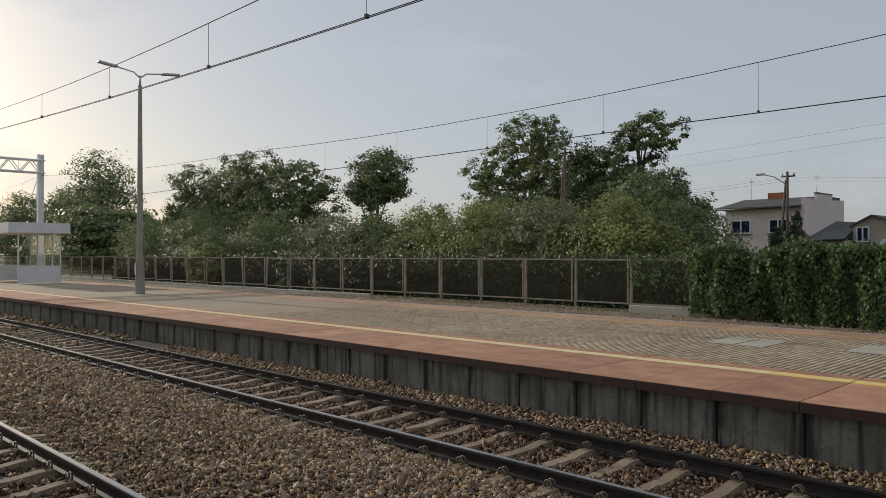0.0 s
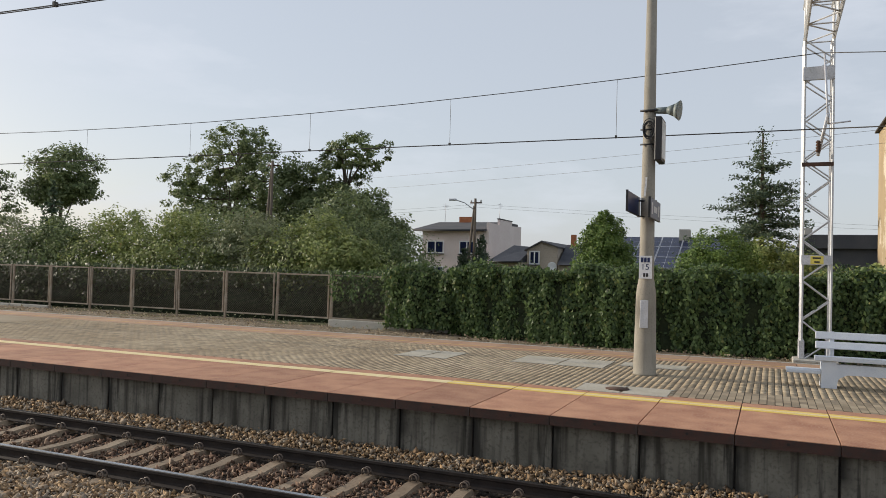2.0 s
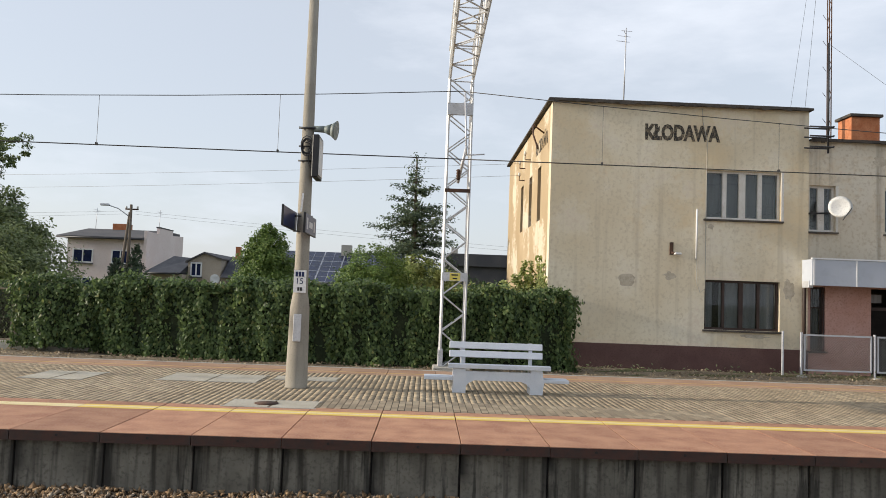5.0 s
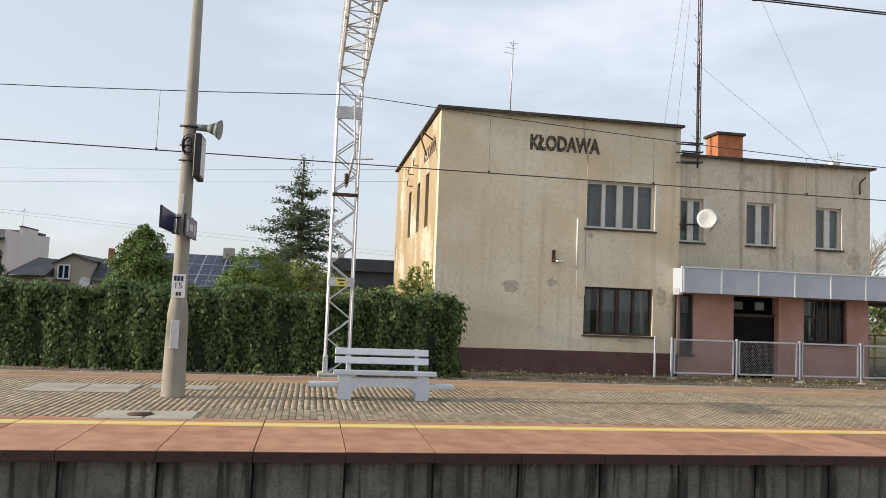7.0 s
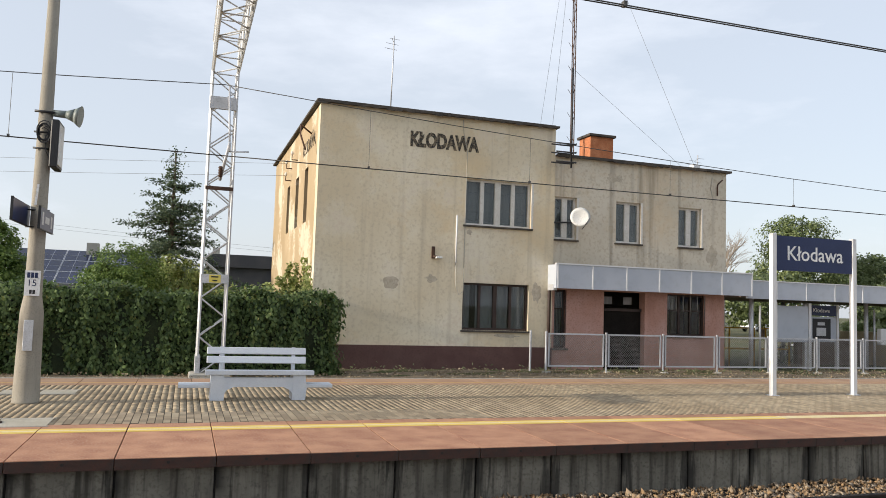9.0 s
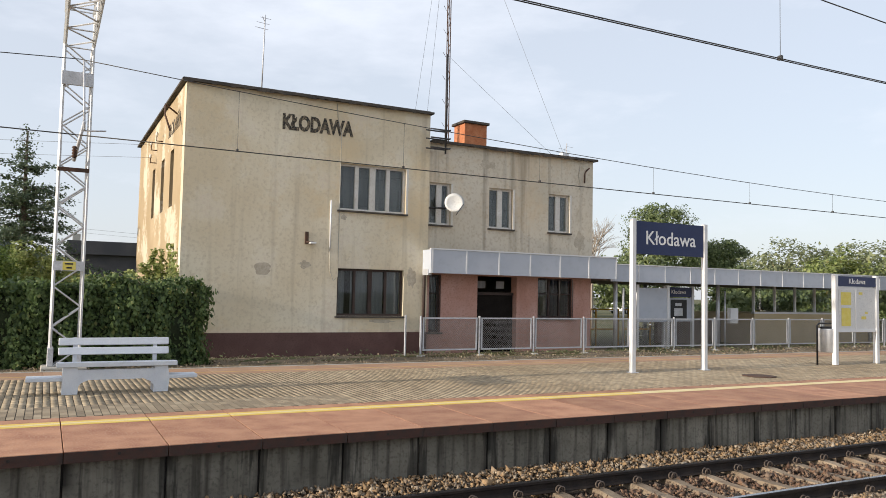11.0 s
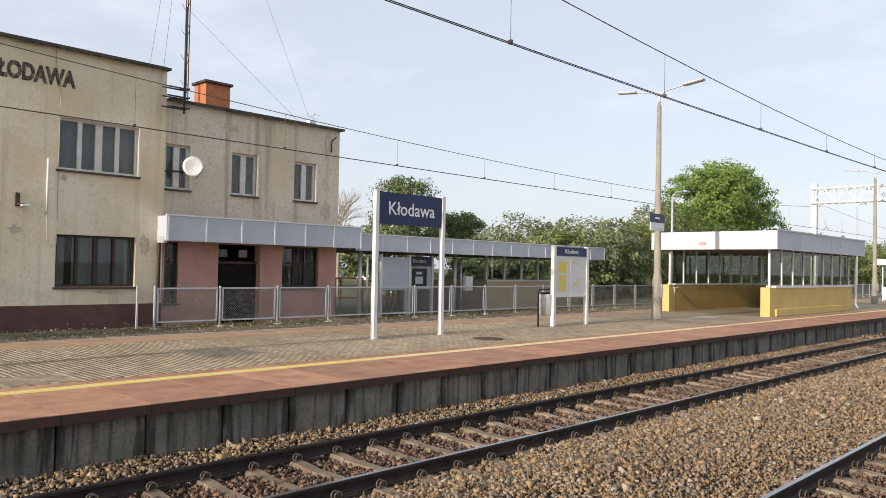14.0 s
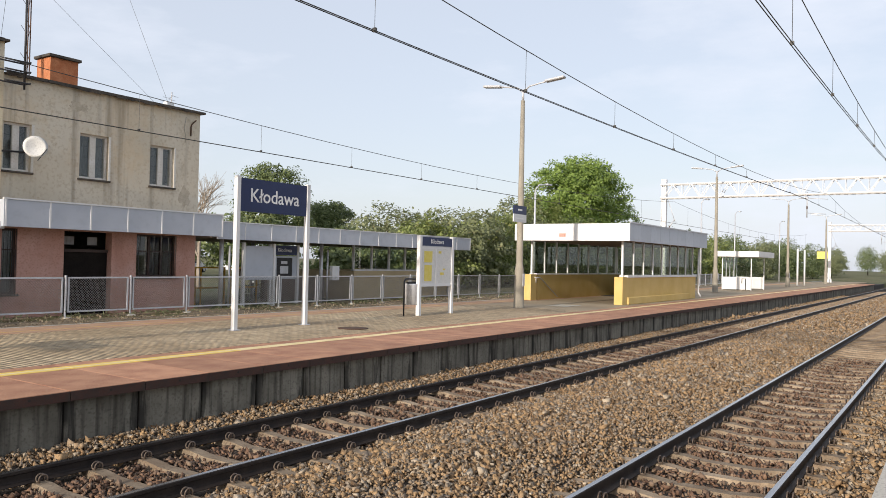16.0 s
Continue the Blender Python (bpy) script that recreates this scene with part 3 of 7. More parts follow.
def stones(name, x0, x1, y0, y1, per_m2, size, label, mat=M_stone):
    n = int((x1 - x0) * (y1 - y0) * per_m2)
    x, y = rng.uniform(x0, x1, n), rng.uniform(y0, y1, n)
    # keep rails clear
    for t in (0.0, -4.76):
        for r in (-0.7535, 0.7535):
            keep = abs(y - t - r) > 0.085
            x, y = x[keep], y[keep]
    # and the tops of the sleepers between and beside the rails
    for t in (0.0, -4.76):
        on = (abs(y - t) < 1.22) & (abs((x - 0.15) % 0.6 - 0.3) < 0.055)
        x, y = x[~on], y[~on]
    n = len(x)
    z = bed(y) + rng.uniform(-0.045, 0.03, n) + 0.02 * np.sin(x * 1.9 + y) * np.sin(y * 3.1 - x * 0.7)
    octa = np.array([(1, 0, 0), (-0.5, 0.87, 0), (-0.5, -0.87, 0), (0.1, 0.1, 0.9), (-0.1, 0, -0.9)], float)
    tri = np.array([(0, 1, 3), (1, 2, 3), (2, 0, 3), (1, 0, 4), (2, 1, 4), (0, 2, 4)])
    loc = octa[None] * rng.uniform(0.75, 1.25, (n, 5, 1)) + rng.normal(0, 0.26, (n, 5, 3))
    loc *= rng.uniform(0.6, 1.3, (n, 1, 3)) * (size * rng.lognormal(0, 0.30, (n, 1, 1)))
    q = rng.normal(0, 1, (n, 4)); q /= np.linalg.norm(q, axis=1, keepdims=True)
    w, a, b, c = q.T
    rot = np.stack([1 - 2 * (b * b + c * c), 2 * (a * b - c * w), 2 * (a * c + b * w), 2 * (a * b + c * w), 1 - 2 * (a * a + c * c), 2 * (b * c - a * w), 2 * (a * c - b * w), 2 * (b * c + a * w), 1 - 2 * (a * a + b * b)], 1).reshape(n, 3, 3)
    verts = np.einsum("nij,nkj->nki", rot, loc) + np.stack([x, y, z], 1)[:, None]
    faces = (tri[None] + 5 * np.arange(n)[:, None, None]).reshape(-1, 3)
    return tagged(new(name, soup(name, verts.reshape(-1, 3), faces, mat)), label, "ballast", kind="stuff")


stones("ballast_stones", -10, 16, -3.1, -0.85, 1250, 0.0285, "loose brown and grey crushed stones between the two tracks")
stones("ballast_stones", -10, 16, -3.95, -3.1, 1200, 0.023, "finer trodden stones along the near track")
stones("ballast_stones", -18, -10, -3.95, -0.85, 600, 0.036, "loose crushed stones farther along the tracks")
stones("ballast_stones", 16, 34, -3.95, -0.85, 600, 0.036, "loose crushed stones farther along the tracks")
stones("ballast_stones", -16, 34, -0.65, 0.65, 700, 0.027, "reddish crushed stones between the rails of the platform track", M_stone2)
stones("ballast_stones", -16, 34, 0.86, 1.80, 950, 0.0265, "crushed stones heaped along the platform wall")
stones("ballast_stones", -8, 26, -5.45, -4.05, 480, 0.030, "rusty crushed stones between the rails of the near track", M_stone2)
stones("ballast_stones", -8, 30, -6.42, -5.6, 450, 0.034, "crushed stones beside the near track")
stones("ballast_stones", -60, -18, -3.9, 1.78, 75, 0.050, "distant crushed stones of the track bed")
stones("ballast_stones", 34, 80, -3.9, 1.78, 75, 0.050, "distant crushed stones of the track bed")


def rail_profile():
    return [(-0.0625, -0.149), (0.0625, -0.149), (0.0625, -0.141), (0.012, -0.122), (0.0075, -0.105), (0.0075, -0.05), (0.034, -0.036), (0.0335, -0.008), (0.027, 0.0), (-0.027, 0.0), (-0.0335, -0.008), (-0.034, -0.036), (-0.0075, -0.05), (-0.0075, -0.105), (-0.012, -0.122), (-0.0625, -0.141)]


rail_bm = prism(rail_profile(), -320, 320)
for f in rail_bm.faces:
    if f.normal.z > 0.9 and f.calc_center_median().z > -0.005:
        f.material_index = 1
rail_me = meshed("rail", rail_bm, M_railside, M_railtop)

# one sleeper with its four spring clips
sl = bmesh.new()
prof = [(-1.25, -0.175), (-0.95, -0.150), (-0.55, -0.150), (-0.3, -0.180), (0.3, -0.180), (0.55, -0.150), (0.95, -0.150), (1.25, -0.175)]
top = [[sl.verts.new((sx * 0.07, y, z)) for sx in (-1, 1)] for y, z in prof]
low = [[sl.verts.new((sx * 0.14, y, -0.36)) for sx in (-1, 1)] for y, z in prof]
for i in range(len(prof) - 1):
    sl.faces.new((top[i][0], top[i][1], top[i + 1][1], top[i + 1][0]))
    for s_, k in ((0, 1), (1, -1)):
        sl.faces.new((low[i][s_], top[i][s_], top[i + 1][s_], low[i + 1][s_])[::k])
for e in (0, -1):
    sl.faces.new((low[e][0], low[e][1], top[e][1], top[e][0]))
sleeper_me = meshed("sleeper", sl, M_sleeper)
ring = [(0.045 * math.cos(a), 0.045 * math.sin(a)) for a in np.linspace(-0.6, math.pi + 0.6, 9)]
cl = tube([(x, -0.03, z) for x, z in ring] + [(x, 0.025, z) for x, z in reversed(ring)], 0.0095, 6)
clip_me = meshed("rail_clip", cl, M_clip)


def track(y, x0, x1, label):
    root = thing("railway_track", 0, y, 0, label, "railway track", "parallel tracks")
    for s_ in (-1, 1):
        part("rail", rail_me, None, root, "dark rusty rail with a polished running surface", pose(0, s_ * 0.7535, 0))
    far = []
    for k in range(-130, 170):
        x = 0.45 + 0.6 * k
        if x0 < x < x1:
            ob = part("sleeper", sleeper_me, None, root, at=pose(x, 0, 0))
            if x0 + 3 < x < x1 - 6:
                for s_ in (-1, 1):
                    for d in (-0.105, 0.105):
                        part("rail_clip", clip_me, None, ob, at=pose(0, s_ * 0.7535 + d, -0.110))
        else:
            far.append(x)
    bm_ = bmesh.new()
    for x in far:
        box(bm_, x - 0.1, x + 0.1, -1.25, 1.25, -0.3, -0.16)
    part("distant_sleepers", bm_, M_sleeper, root, "rows of distant concrete sleepers", kind="stuff")
    return root


track(0.0, -24, 44, "platform track with dark rails on concrete sleepers")
track(-4.76, -12, 30, "near track with worn bright rails on concrete sleepers")

# ---- platform ----
X0, X1 = -90, 125
bm = boxes((X0, X1, 1.81, 3.88, -0.5, P - 0.14), (X0, X1, 3.90, 9.62, -0.4, P - 0.125))
platform = setting("platform", bm, M_dark, "long island of paved platform beside the far track", "platform")
setting("pavement", boxes((X0, -16.02, 3.90, 8.50, P - 0.12, P - 0.004), (28.02, X1, 3.90, 8.50, P - 0.12, P - 0.004)), M_paver, "distant stretch of small grey-tan pavers", "pavement")
setting("pavement_bed", boxes((-16.0, 28.0, 3.90, 8.50, P - 0.12, P - 0.008)), M_joint, "sand bed under the pavers", "pavement")
setting("back_kerb", boxes((X0, X1, 9.605, 9.70, P - 0.3, P + 0.01)), M_conc, "concrete kerb at the back of the platform", "kerb")
# opposite platform under the camera
setting("platform_near", boxes((X0, X1, -11.4, -6.62, -0.55, P - 0.004), (X0, X1, -6.62, -6.50, P - 0.12, P)), M_conc, "worn pinkish concrete of the near platform's edge", "platform")

# ---- station building ----
BX0, BX1, BX2, BY, BYB = 5.55, 12.30, 18.25, 12.60, 22.9
TALL, LOW = 7.35, 6.58


def wall_with_holes(x0, x1, z0, z1, holes, y0, y1, bm=None, axis="x", mi=0):
    """A wall between y0 and y1 (front and back), cut through by holes (x0, x1, z0, z1)."""
    bm = bm or bmesh.new()
    cx = sorted({x0, x1, *[v for h in holes for v in h[:2]]})
    cz = sorted({z0, z1, *[v for h in holes for v in h[2:]]})
    for a, b in zip(cx[:-1], cx[1:]):
        for c, d in zip(cz[:-1], cz[1:]):
            if any(h[0] - 1e-6 < a and b < h[1] + 1e-6 and h[2] - 1e-6 < c and d < h[3] + 1e-6 for h in holes):
                continue
            box(bm, a, b, y0, y1, c, d, mi) if axis == "x" else box(bm, y0, y1, a, b, c, d, mi)
    bmesh.ops.remove_doubles(bm, verts=bm.verts, dist=1e-5)
    # inner faces between cells
    bm.verts.index_update()
    seen = {}
    for f in bm.faces:
        seen.setdefault(frozenset(v.index for v in f.verts), []).append(f)
    bmesh.ops.delete(bm, geom=[f for fs in seen.values() if len(fs) > 1 for f in fs], context="FACES")
    return bm


station = thing("station_building", 0, 0, 0, "old two-storey ochre rendered railway station building with flat roofs", "building")
up_big, low_big = (9.60, 11.58, 4.42, 5.70), (9.61, 11.57, 1.56, 2.84)
up_small = [(12.36, 13.06, 4.20, 5.42), (14.36, 15.20, 4.20, 5.42), (16.52, 17.34, 4.20, 5.40)]
bm = wall_with_holes(BX0, BX1, 1.12, TALL, [up_big, low_big], BY, BY + 0.35)
part("wall", bm, M_plaster, station, "stained ochre front wall with flaking render")
side_holes = [(14.35, 15.0, 4.40, 5.95), (16.2, 16.85, 4.40, 5.95), (18.3, 18.95, 4.40, 5.95)]
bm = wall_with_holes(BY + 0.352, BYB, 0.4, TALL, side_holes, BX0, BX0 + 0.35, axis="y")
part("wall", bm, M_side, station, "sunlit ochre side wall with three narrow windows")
part("wall", boxes((BX0 + 0.352, BX2, BYB - 0.3, BYB, 0.4, LOW), (BX1 - 0.35, BX1, BY + 0.352, BYB - 0.302, LOW, TALL), (BX0 + 0.352, BX1 - 0.352, BYB - 0.3, BYB, LOW + 0.002, TALL)), M_plaster2, station)
bm = wall_with_holes(BX1 + 0.002, BX2, 3.02, LOW, up_small, BY + 0.08, BY + 0.43)
part("wall", bm, M_plaster2, station, "greyish streaked upper wall of the lower wing")
ground_holes = [(12.44, 12.82, 1.1, 2.76), (14.04, 15.42, 0.42, 2.76), (16.20, 17.56, 1.52, 2.76)]
bm = wall_with_holes(BX1 + 0.002, BX2, 0.42, 3.016, ground_holes, BY + 0.14, BY + 0.45)
part("wall", bm, M_pink, station, "faded pink ground-floor wall under the canopy")
part("wall", boxes((BX2 - 0.3, BX2, BY + 0.46, BYB - 0.31, 0.42, LOW)), M_plaster2, station)
part("plinth", boxes((BX0 - 0.03, BX1 + 0.0, BY - 0.04, BY + 0.3, 0.40, 1.12)), M_plinth, station, "dark brown painted plinth")
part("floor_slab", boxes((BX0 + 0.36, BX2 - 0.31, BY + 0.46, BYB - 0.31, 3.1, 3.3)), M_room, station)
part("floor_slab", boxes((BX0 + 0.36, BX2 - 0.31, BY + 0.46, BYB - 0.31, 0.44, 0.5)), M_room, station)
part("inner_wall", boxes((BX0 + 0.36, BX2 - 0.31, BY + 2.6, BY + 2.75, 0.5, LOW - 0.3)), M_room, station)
part("roof", boxes((BX0 - 0.12, BX1 + 0.06, BY - 0.14, BYB + 0.1, TALL, TALL + 0.055)), M_cornice, station, "flat felted roof with a ragged edge")
part("roof", boxes((BX1 + 0.062, BX2 + 0.12, BY - 0.04, BYB + 0.1, LOW, LOW + 0.055)), M_cornice, station, "flat felted roof of the lower wing")
bm = bmesh.new()
for k in range(60):                                   # ragged tin drip edge
    x = BX0 - 0.1 + k * 0.113
    box(bm, x, x + 0.108, BY - 0.155, BY - 0.142, TALL - 0.005 - 0.05 * random.random() ** 2, TALL + 0.06)
part("drip_edge", bm, M_cornice, station, "bent and rusty tin drip edge")
bm = bmesh.new()
for k in range(53):
    x = BX1 + 0.07 + k * 0.113
    box(bm, x, x + 0.108, BY - 0.055, BY - 0.042, LOW - 0.005 - 0.05 * random.random() ** 2, LOW + 0.06)
part("drip_edge", bm, M_cornice, station, "bent and rusty tin drip edge")


def window(hole, y, frame_mat, lights, parent, sill=True, curtain=True, transom=None):
    """A window set into a hole of a front wall at y: frame, mullions, panes, curtains, sill."""
    x0, x1, z0, z1 = hole
    w = part("window", boxes((x0, x1, y + 0.10, y + 0.16, z0, z0 + 0.06), (x0, x1, y + 0.10, y + 0.16, z1 - 0.06, z1), (x0, x0 + 0.06, y + 0.10, y + 0.16, z0 + 0.06, z1 - 0.06), (x1 - 0.06, x1, y + 0.10, y + 0.16, z0 + 0.06, z1 - 0.06)), frame_mat, parent)
    step = (x1 - x0 - 0.12) / lights
    for k in range(lights):
        a = x0 + 0.06 + k * step
        if k:
            wide = (0.055 if k * 2 == lights else 0.035) * (1.6 if frame_mat is M_winw else 1.0)
            part("mullion", boxes((a - wide, a + wide, y + 0.085, y + 0.165, z0 + 0.06, z1 - 0.06), bevel=0.006), frame_mat, w)
        part("pane", boxes((a + 0.02, a + step - 0.02, y + 0.128, y + 0.134, z0 + 0.06, z1 - 0.06)), M_glass, w)
        if transom:
            part("transom", boxes((a + 0.02, a + step - 0.02, y + 0.105, y + 0.155, transom, transom + 0.04)), frame_mat, w)
    if curtain:
        bm_ = bmesh.new()
        n_ = int((x1 - x0) / 0.03)
        folds = [(x0 + 0.04 + k * (x1 - x0 - 0.08) / n_, y + 0.27 + 0.018 * math.sin(k * 0.9 + 2 * noise.noise((k * 0.15, x0, 0)))) for k in range(n_ + 1)]
        rows2 = [[bm_.verts.new((u, v, h)) for u, v in folds] for h in (z0 + 0.02, z1 - 0.03)]
        for k in range(n_):
            if z0 > 3 or abs(noise.noise((k * 0.11 + x0, z0, 0.5))) > 0.06:
                bm_.faces.new((rows2[0][k], rows2[0][k + 1], rows2[1][k + 1], rows2[1][k])).smooth = True
        part("curtain", bm_, M_curtain, w, "greyish net curtain")
        if frame_mat is M_winw:
            for k in range(lights):
                a = x0 + 0.06 + k * step
                za, zb = z0 + 0.10 + 0.12 * random.random(), z1 - 0.25 - 0.1 * random.random()
                for zc in (za, zb):
                    part("cord", tube([(a + 0.04, y + 0.20, zc + 0.05 * random.random()), (a + step * 0.5, y + 0.20, zc - 0.03), (a + step - 0.04, y + 0.20, zc + 0.06 * random.random())], 0.005, 4), M_black, w)
    if frame_mat is M_winw:
        part("jamb", boxes((x1 + 0.001, x1 + 0.07, y - 0.006, y + 0.10, z0 - 0.02, z1 + 0.01), bevel=0.004), M_winw, w, "flaking white jamb board")
    if sill:
        part("sill", boxes((x0 - 0.05, x1 + 0.05, y - 0.07, y + 0.10, z0 - 0.05, z0 - 0.002), bevel=0.006), M_cornice, w)
    return w


window(up_big, BY, M_winw, 4, station)
window(low_big, BY, M_winb, 4, station)
for h in up_small:
    window(h, BY + 0.08, M_winw, 2, station)
window(ground_holes[0], BY + 0.14, M_winb, 1, station, transom=2.2)
window(ground_holes[2], BY + 0.14, M_winb, 3, station, curtain=False, transom=2.25)
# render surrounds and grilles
# Flat panel stands in for the open doorway's shade; no real door leaf.
part("door", boxes((14.05, 15.41, BY + 0.34, BY + 0.40, 0.5, 2.2), bevel=0.01), M_doorway, station, "near-black panel painted as the shade of the open doorway under a fanlight")
part("door_lintel", boxes((14.05, 15.41, BY + 0.30, BY + 0.36, 2.2, 2.28)), M_winb, station)
for x in (14.14, 14.80):
    part("fanlight", boxes((x, x + 0.28, BY + 0.325, BY + 0.331, 2.40, 2.62)), M_curtain, station, "small pale fanlight pane")
for k in range(6):
    part("window_bar", rods(((16.26 + k * 0.25, BY + 0.12, 1.54), (16.26 + k * 0.25, BY + 0.12, 2.74), 0.009), n=5), M_black, station)
for k in range(4):
    part("window_bar", rods(((12.48 + k * 0.1, BY + 0.12, 1.1), (12.48 + k * 0.1, BY + 0.12, 2.74), 0.009), n=5), M_black, station)
for y0, y1, z0, z1 in side_holes:
    w = part("window", boxes((BX0 + 0.1, BX0 + 0.15, y0, y0 + 0.06, z0, z1), (BX0 + 0.1, BX0 + 0.15, y1 - 0.06, y1, z0, z1), (BX0 + 0.1, BX0 + 0.15, y0 + 0.06, y1 - 0.06, z0, z0 + 0.06), (BX0 + 0.1, BX0 + 0.15, y0 + 0.06, y1 - 0.06, z1 - 0.06, z1)), M_winb, station)
    part("pane", boxes((BX0 + 0.12, BX0 + 0.126, y0 + 0.06, y1 - 0.06, z0 + 0.06, z1 - 0.06)), M_glass, w)
chim = part("chimney", boxes((14.15, 14.95, 13.9, 14.6, LOW + 0.06, 7.60)), M_brick, station, "orange brick chimney")
part("chimney_cap", boxes((14.08, 15.02, 13.83, 14.67, 7.60, 7.68), bevel=0.01), M_cornice, chim)
part("roof_hatch", boxes((7.35, 8.75, BY + 0.3, BY + 1.3, TALL + 0.07, TALL + 0.17)), M_cornice, station)
lettering("station_lettering", "KŁODAWA", 0.54, M_letter, station, pose(8.95, BY - 0.006, 6.62, 90, 0, 0) @ Matrix.Diagonal((0.71, 1, 1, 1)), 0.004, "worn dark painted letters of the station name", 0.028)
lettering("station_lettering", "KŁODAWA", 0.54, M_letter, station, pose(BX0 - 0.006, 14.4, 6.55, 90, 0, -90) @ Matrix.Diagonal((0.82, 1, 1, 1)), 0.004, "worn dark painted letters of the station name")

# patches where the render has flaked or been mended
def patch(x, z, rx_, rz_, mat, lift, label, y=BY):
    bm_ = bmesh.new()
    k = 26
    ring_ = []
    for i in range(k):
        a = 2 * math.pi * i / k
        r = 0.72 + 0.45 * noise.noise((math.cos(a) * 1.7 + x, math.sin(a) * 1.7 + z, 1.0)) + 0.12 * random.random()
        ring_.append((x + rx_ * r * math.cos(a), z + rz_ * r * math.sin(a)))
    front = [bm_.verts.new((u, y - lift, v)) for u, v in ring_]
    back = [bm_.verts.new((u, y + 0.01, v)) for u, v in ring_]
    bm_.faces.new(front)
    for i in range(k):
        bm_.faces.new((front[i], back[i], back[(i + 1) % k], front[(i + 1) % k]))
    bmesh.ops.recalc_face_normals(bm_, faces=bm_.faces)
    part("render_patch", bm_, mat, station, label)


M_bare = material("bare_grey_render", (0.44, 0.385, 0.30), (0.55, 0.49, 0.39), 0.95, scale=7, fine=26, bump=0.6, dist=0.015, c=(0.36, 0.31, 0.24))
for x, z, rx_, rz_ in ((8.7, 2.9, 0.17, 0.14), (7.6, 2.75, 0.27, 0.20), (11.80, 2.65, 0.16, 0.34), (9.75, 4.22, 0.10, 0.08), (10.9, 1.42, 0.5, 0.06)):
    patch(x, z, rx_, rz_, M_bare, 0.003, "small patch of bare grey render")
for x, z, rx_, rz_ in ((17.75, 3.95, 0.28, 0.42), (14.3, 6.1, 0.34, 0.14)):
    patch(x, z, rx_, rz_, M_bare, 0.003, "patchy weathered render", BY + 0.08)

# ---- canopy and waiting hall beside the station ----
canopy = thing("canopy", 12.2, 12.08, 2.78, "long flat canopy with pale aluminium fascia panels", "canopy")
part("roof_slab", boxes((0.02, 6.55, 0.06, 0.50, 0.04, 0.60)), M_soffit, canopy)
for k in range(6):
    part("fascia_panel", boxes((k * 1.09, k * 1.09 + 1.08, 0, 0.05, 0, 0.66), bevel=0.004), M_fascia, canopy)
part("fascia_panel", boxes((-0.05, -0.002, 0, 0.52, 0, 0.66)), M_fascia, canopy)
part("top_trim", boxes((-0.06, 6.56, -0.02, 0.06, 0.662, 0.70)), M_white, canopy, "white edge trim")
for k in range(7):
    part("cover_strip", boxes((k * 1.09 - 0.02, k * 1.09 + 0.02, -0.012, -0.001, 0.0, 0.66)), M_white, canopy)
canopy2 = thing("canopy", 18.77, 12.36, 2.72, "long flat canopy with pale aluminium fascia panels", "canopy")
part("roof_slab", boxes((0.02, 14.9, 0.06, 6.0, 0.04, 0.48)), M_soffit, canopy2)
for k in range(13):
    part("fascia_panel", boxes((k * 1.15, k * 1.15 + 1.14, 0, 0.05, 0, 0.54), bevel=0.004), M_fascia, canopy2)
part("fascia_panel", boxes((14.96, 15.0, 0.0, 6.0, 0, 0.54)), M_fascia, canopy2)
for x, y in ((5.6, 0.8), (0.6, 0.5), (5.6, 4.6), (0.6, 4.6), (14.5, 0.9)):
    part("column", rods(((x, y, -2.25), (x, y, 0.04), 0.07), n=10), M_galv, canopy2)
    part("drain_pipe", rods(((x + 0.25, y - 0.1, -2.2), (x + 0.25, y - 0.1, -0.2), 0.035), n=8), M_galv, canopy2)
part("top_trim", boxes((0.0, 15.0, -0.02, 0.06, 0.542, 0.575)), M_white, canopy2, "white edge trim")
for k in range(14):
    part("cover_strip", boxes((k * 1.15 - 0.015, k * 1.15 + 0.015, -0.012, -0.001, 0.0, 0.54)), M_white, canopy2)
hall = thing("waiting_hall", 26.9, 13.7, 0.45, "glazed waiting hall with beige lower walls under the canopy", "waiting room")
part("low_wall", boxes((0, 7.3, 0, 0.2, 0, 1.24)), M_beige, hall)
part("low_wall", boxes((0, 0.2, 0.202, 4.0, 0, 1.24)), M_beige, hall)
part("low_wall", boxes((7.1, 7.3, 0.202, 4.0, 0, 1.24)), M_beige, hall)
part("low_wall", boxes((0.202, 7.098, 3.8, 4.0, 0, 1.24)), M_beige, hall)
for k in range(7):
    x = k * 1.18
    part("glazing_post", boxes((x, x + 0.07, 0.03, 0.12, 1.242, 2.30)), M_white, hall)
    if k < 6:
        part("pane", boxes((x + 0.07, x + 1.18, 0.07, 0.078, 1.25, 2.28)), M_glass2, hall)
part("glazing_rail", boxes((0, 7.3, -0.02, 0.16, 1.24, 1.31)), M_white, hall)
part("stair_wall", boxes((-3.4, -0.05, 1.6, 1.8, 0, 1.0)), M_soffit, hall)

# ---- stairs down to the underpass ----
ug = thing("underpass_entrance", 33.1, 4.45, P, "glazed stair house over the underpass with yellow parapet walls", "stair shelter")
part("parapet", boxes((0, 10.2, 0, 0.3, 0, 1.12)), M_ywall, ug, "yellow rendered parapet wall")
part("parapet", boxes((0.5, 10.2, 4.2, 4.5, 0, 1.12)), M_ywall, ug)
part("parapet", boxes((9.9, 10.2, 0.302, 4.198, 0, 1.12)), M_ywall, ug)
part("parapet_pier", boxes((-0.25, 0.28, -0.03, 0.33, 0, 1.14)), M_ywall, ug)
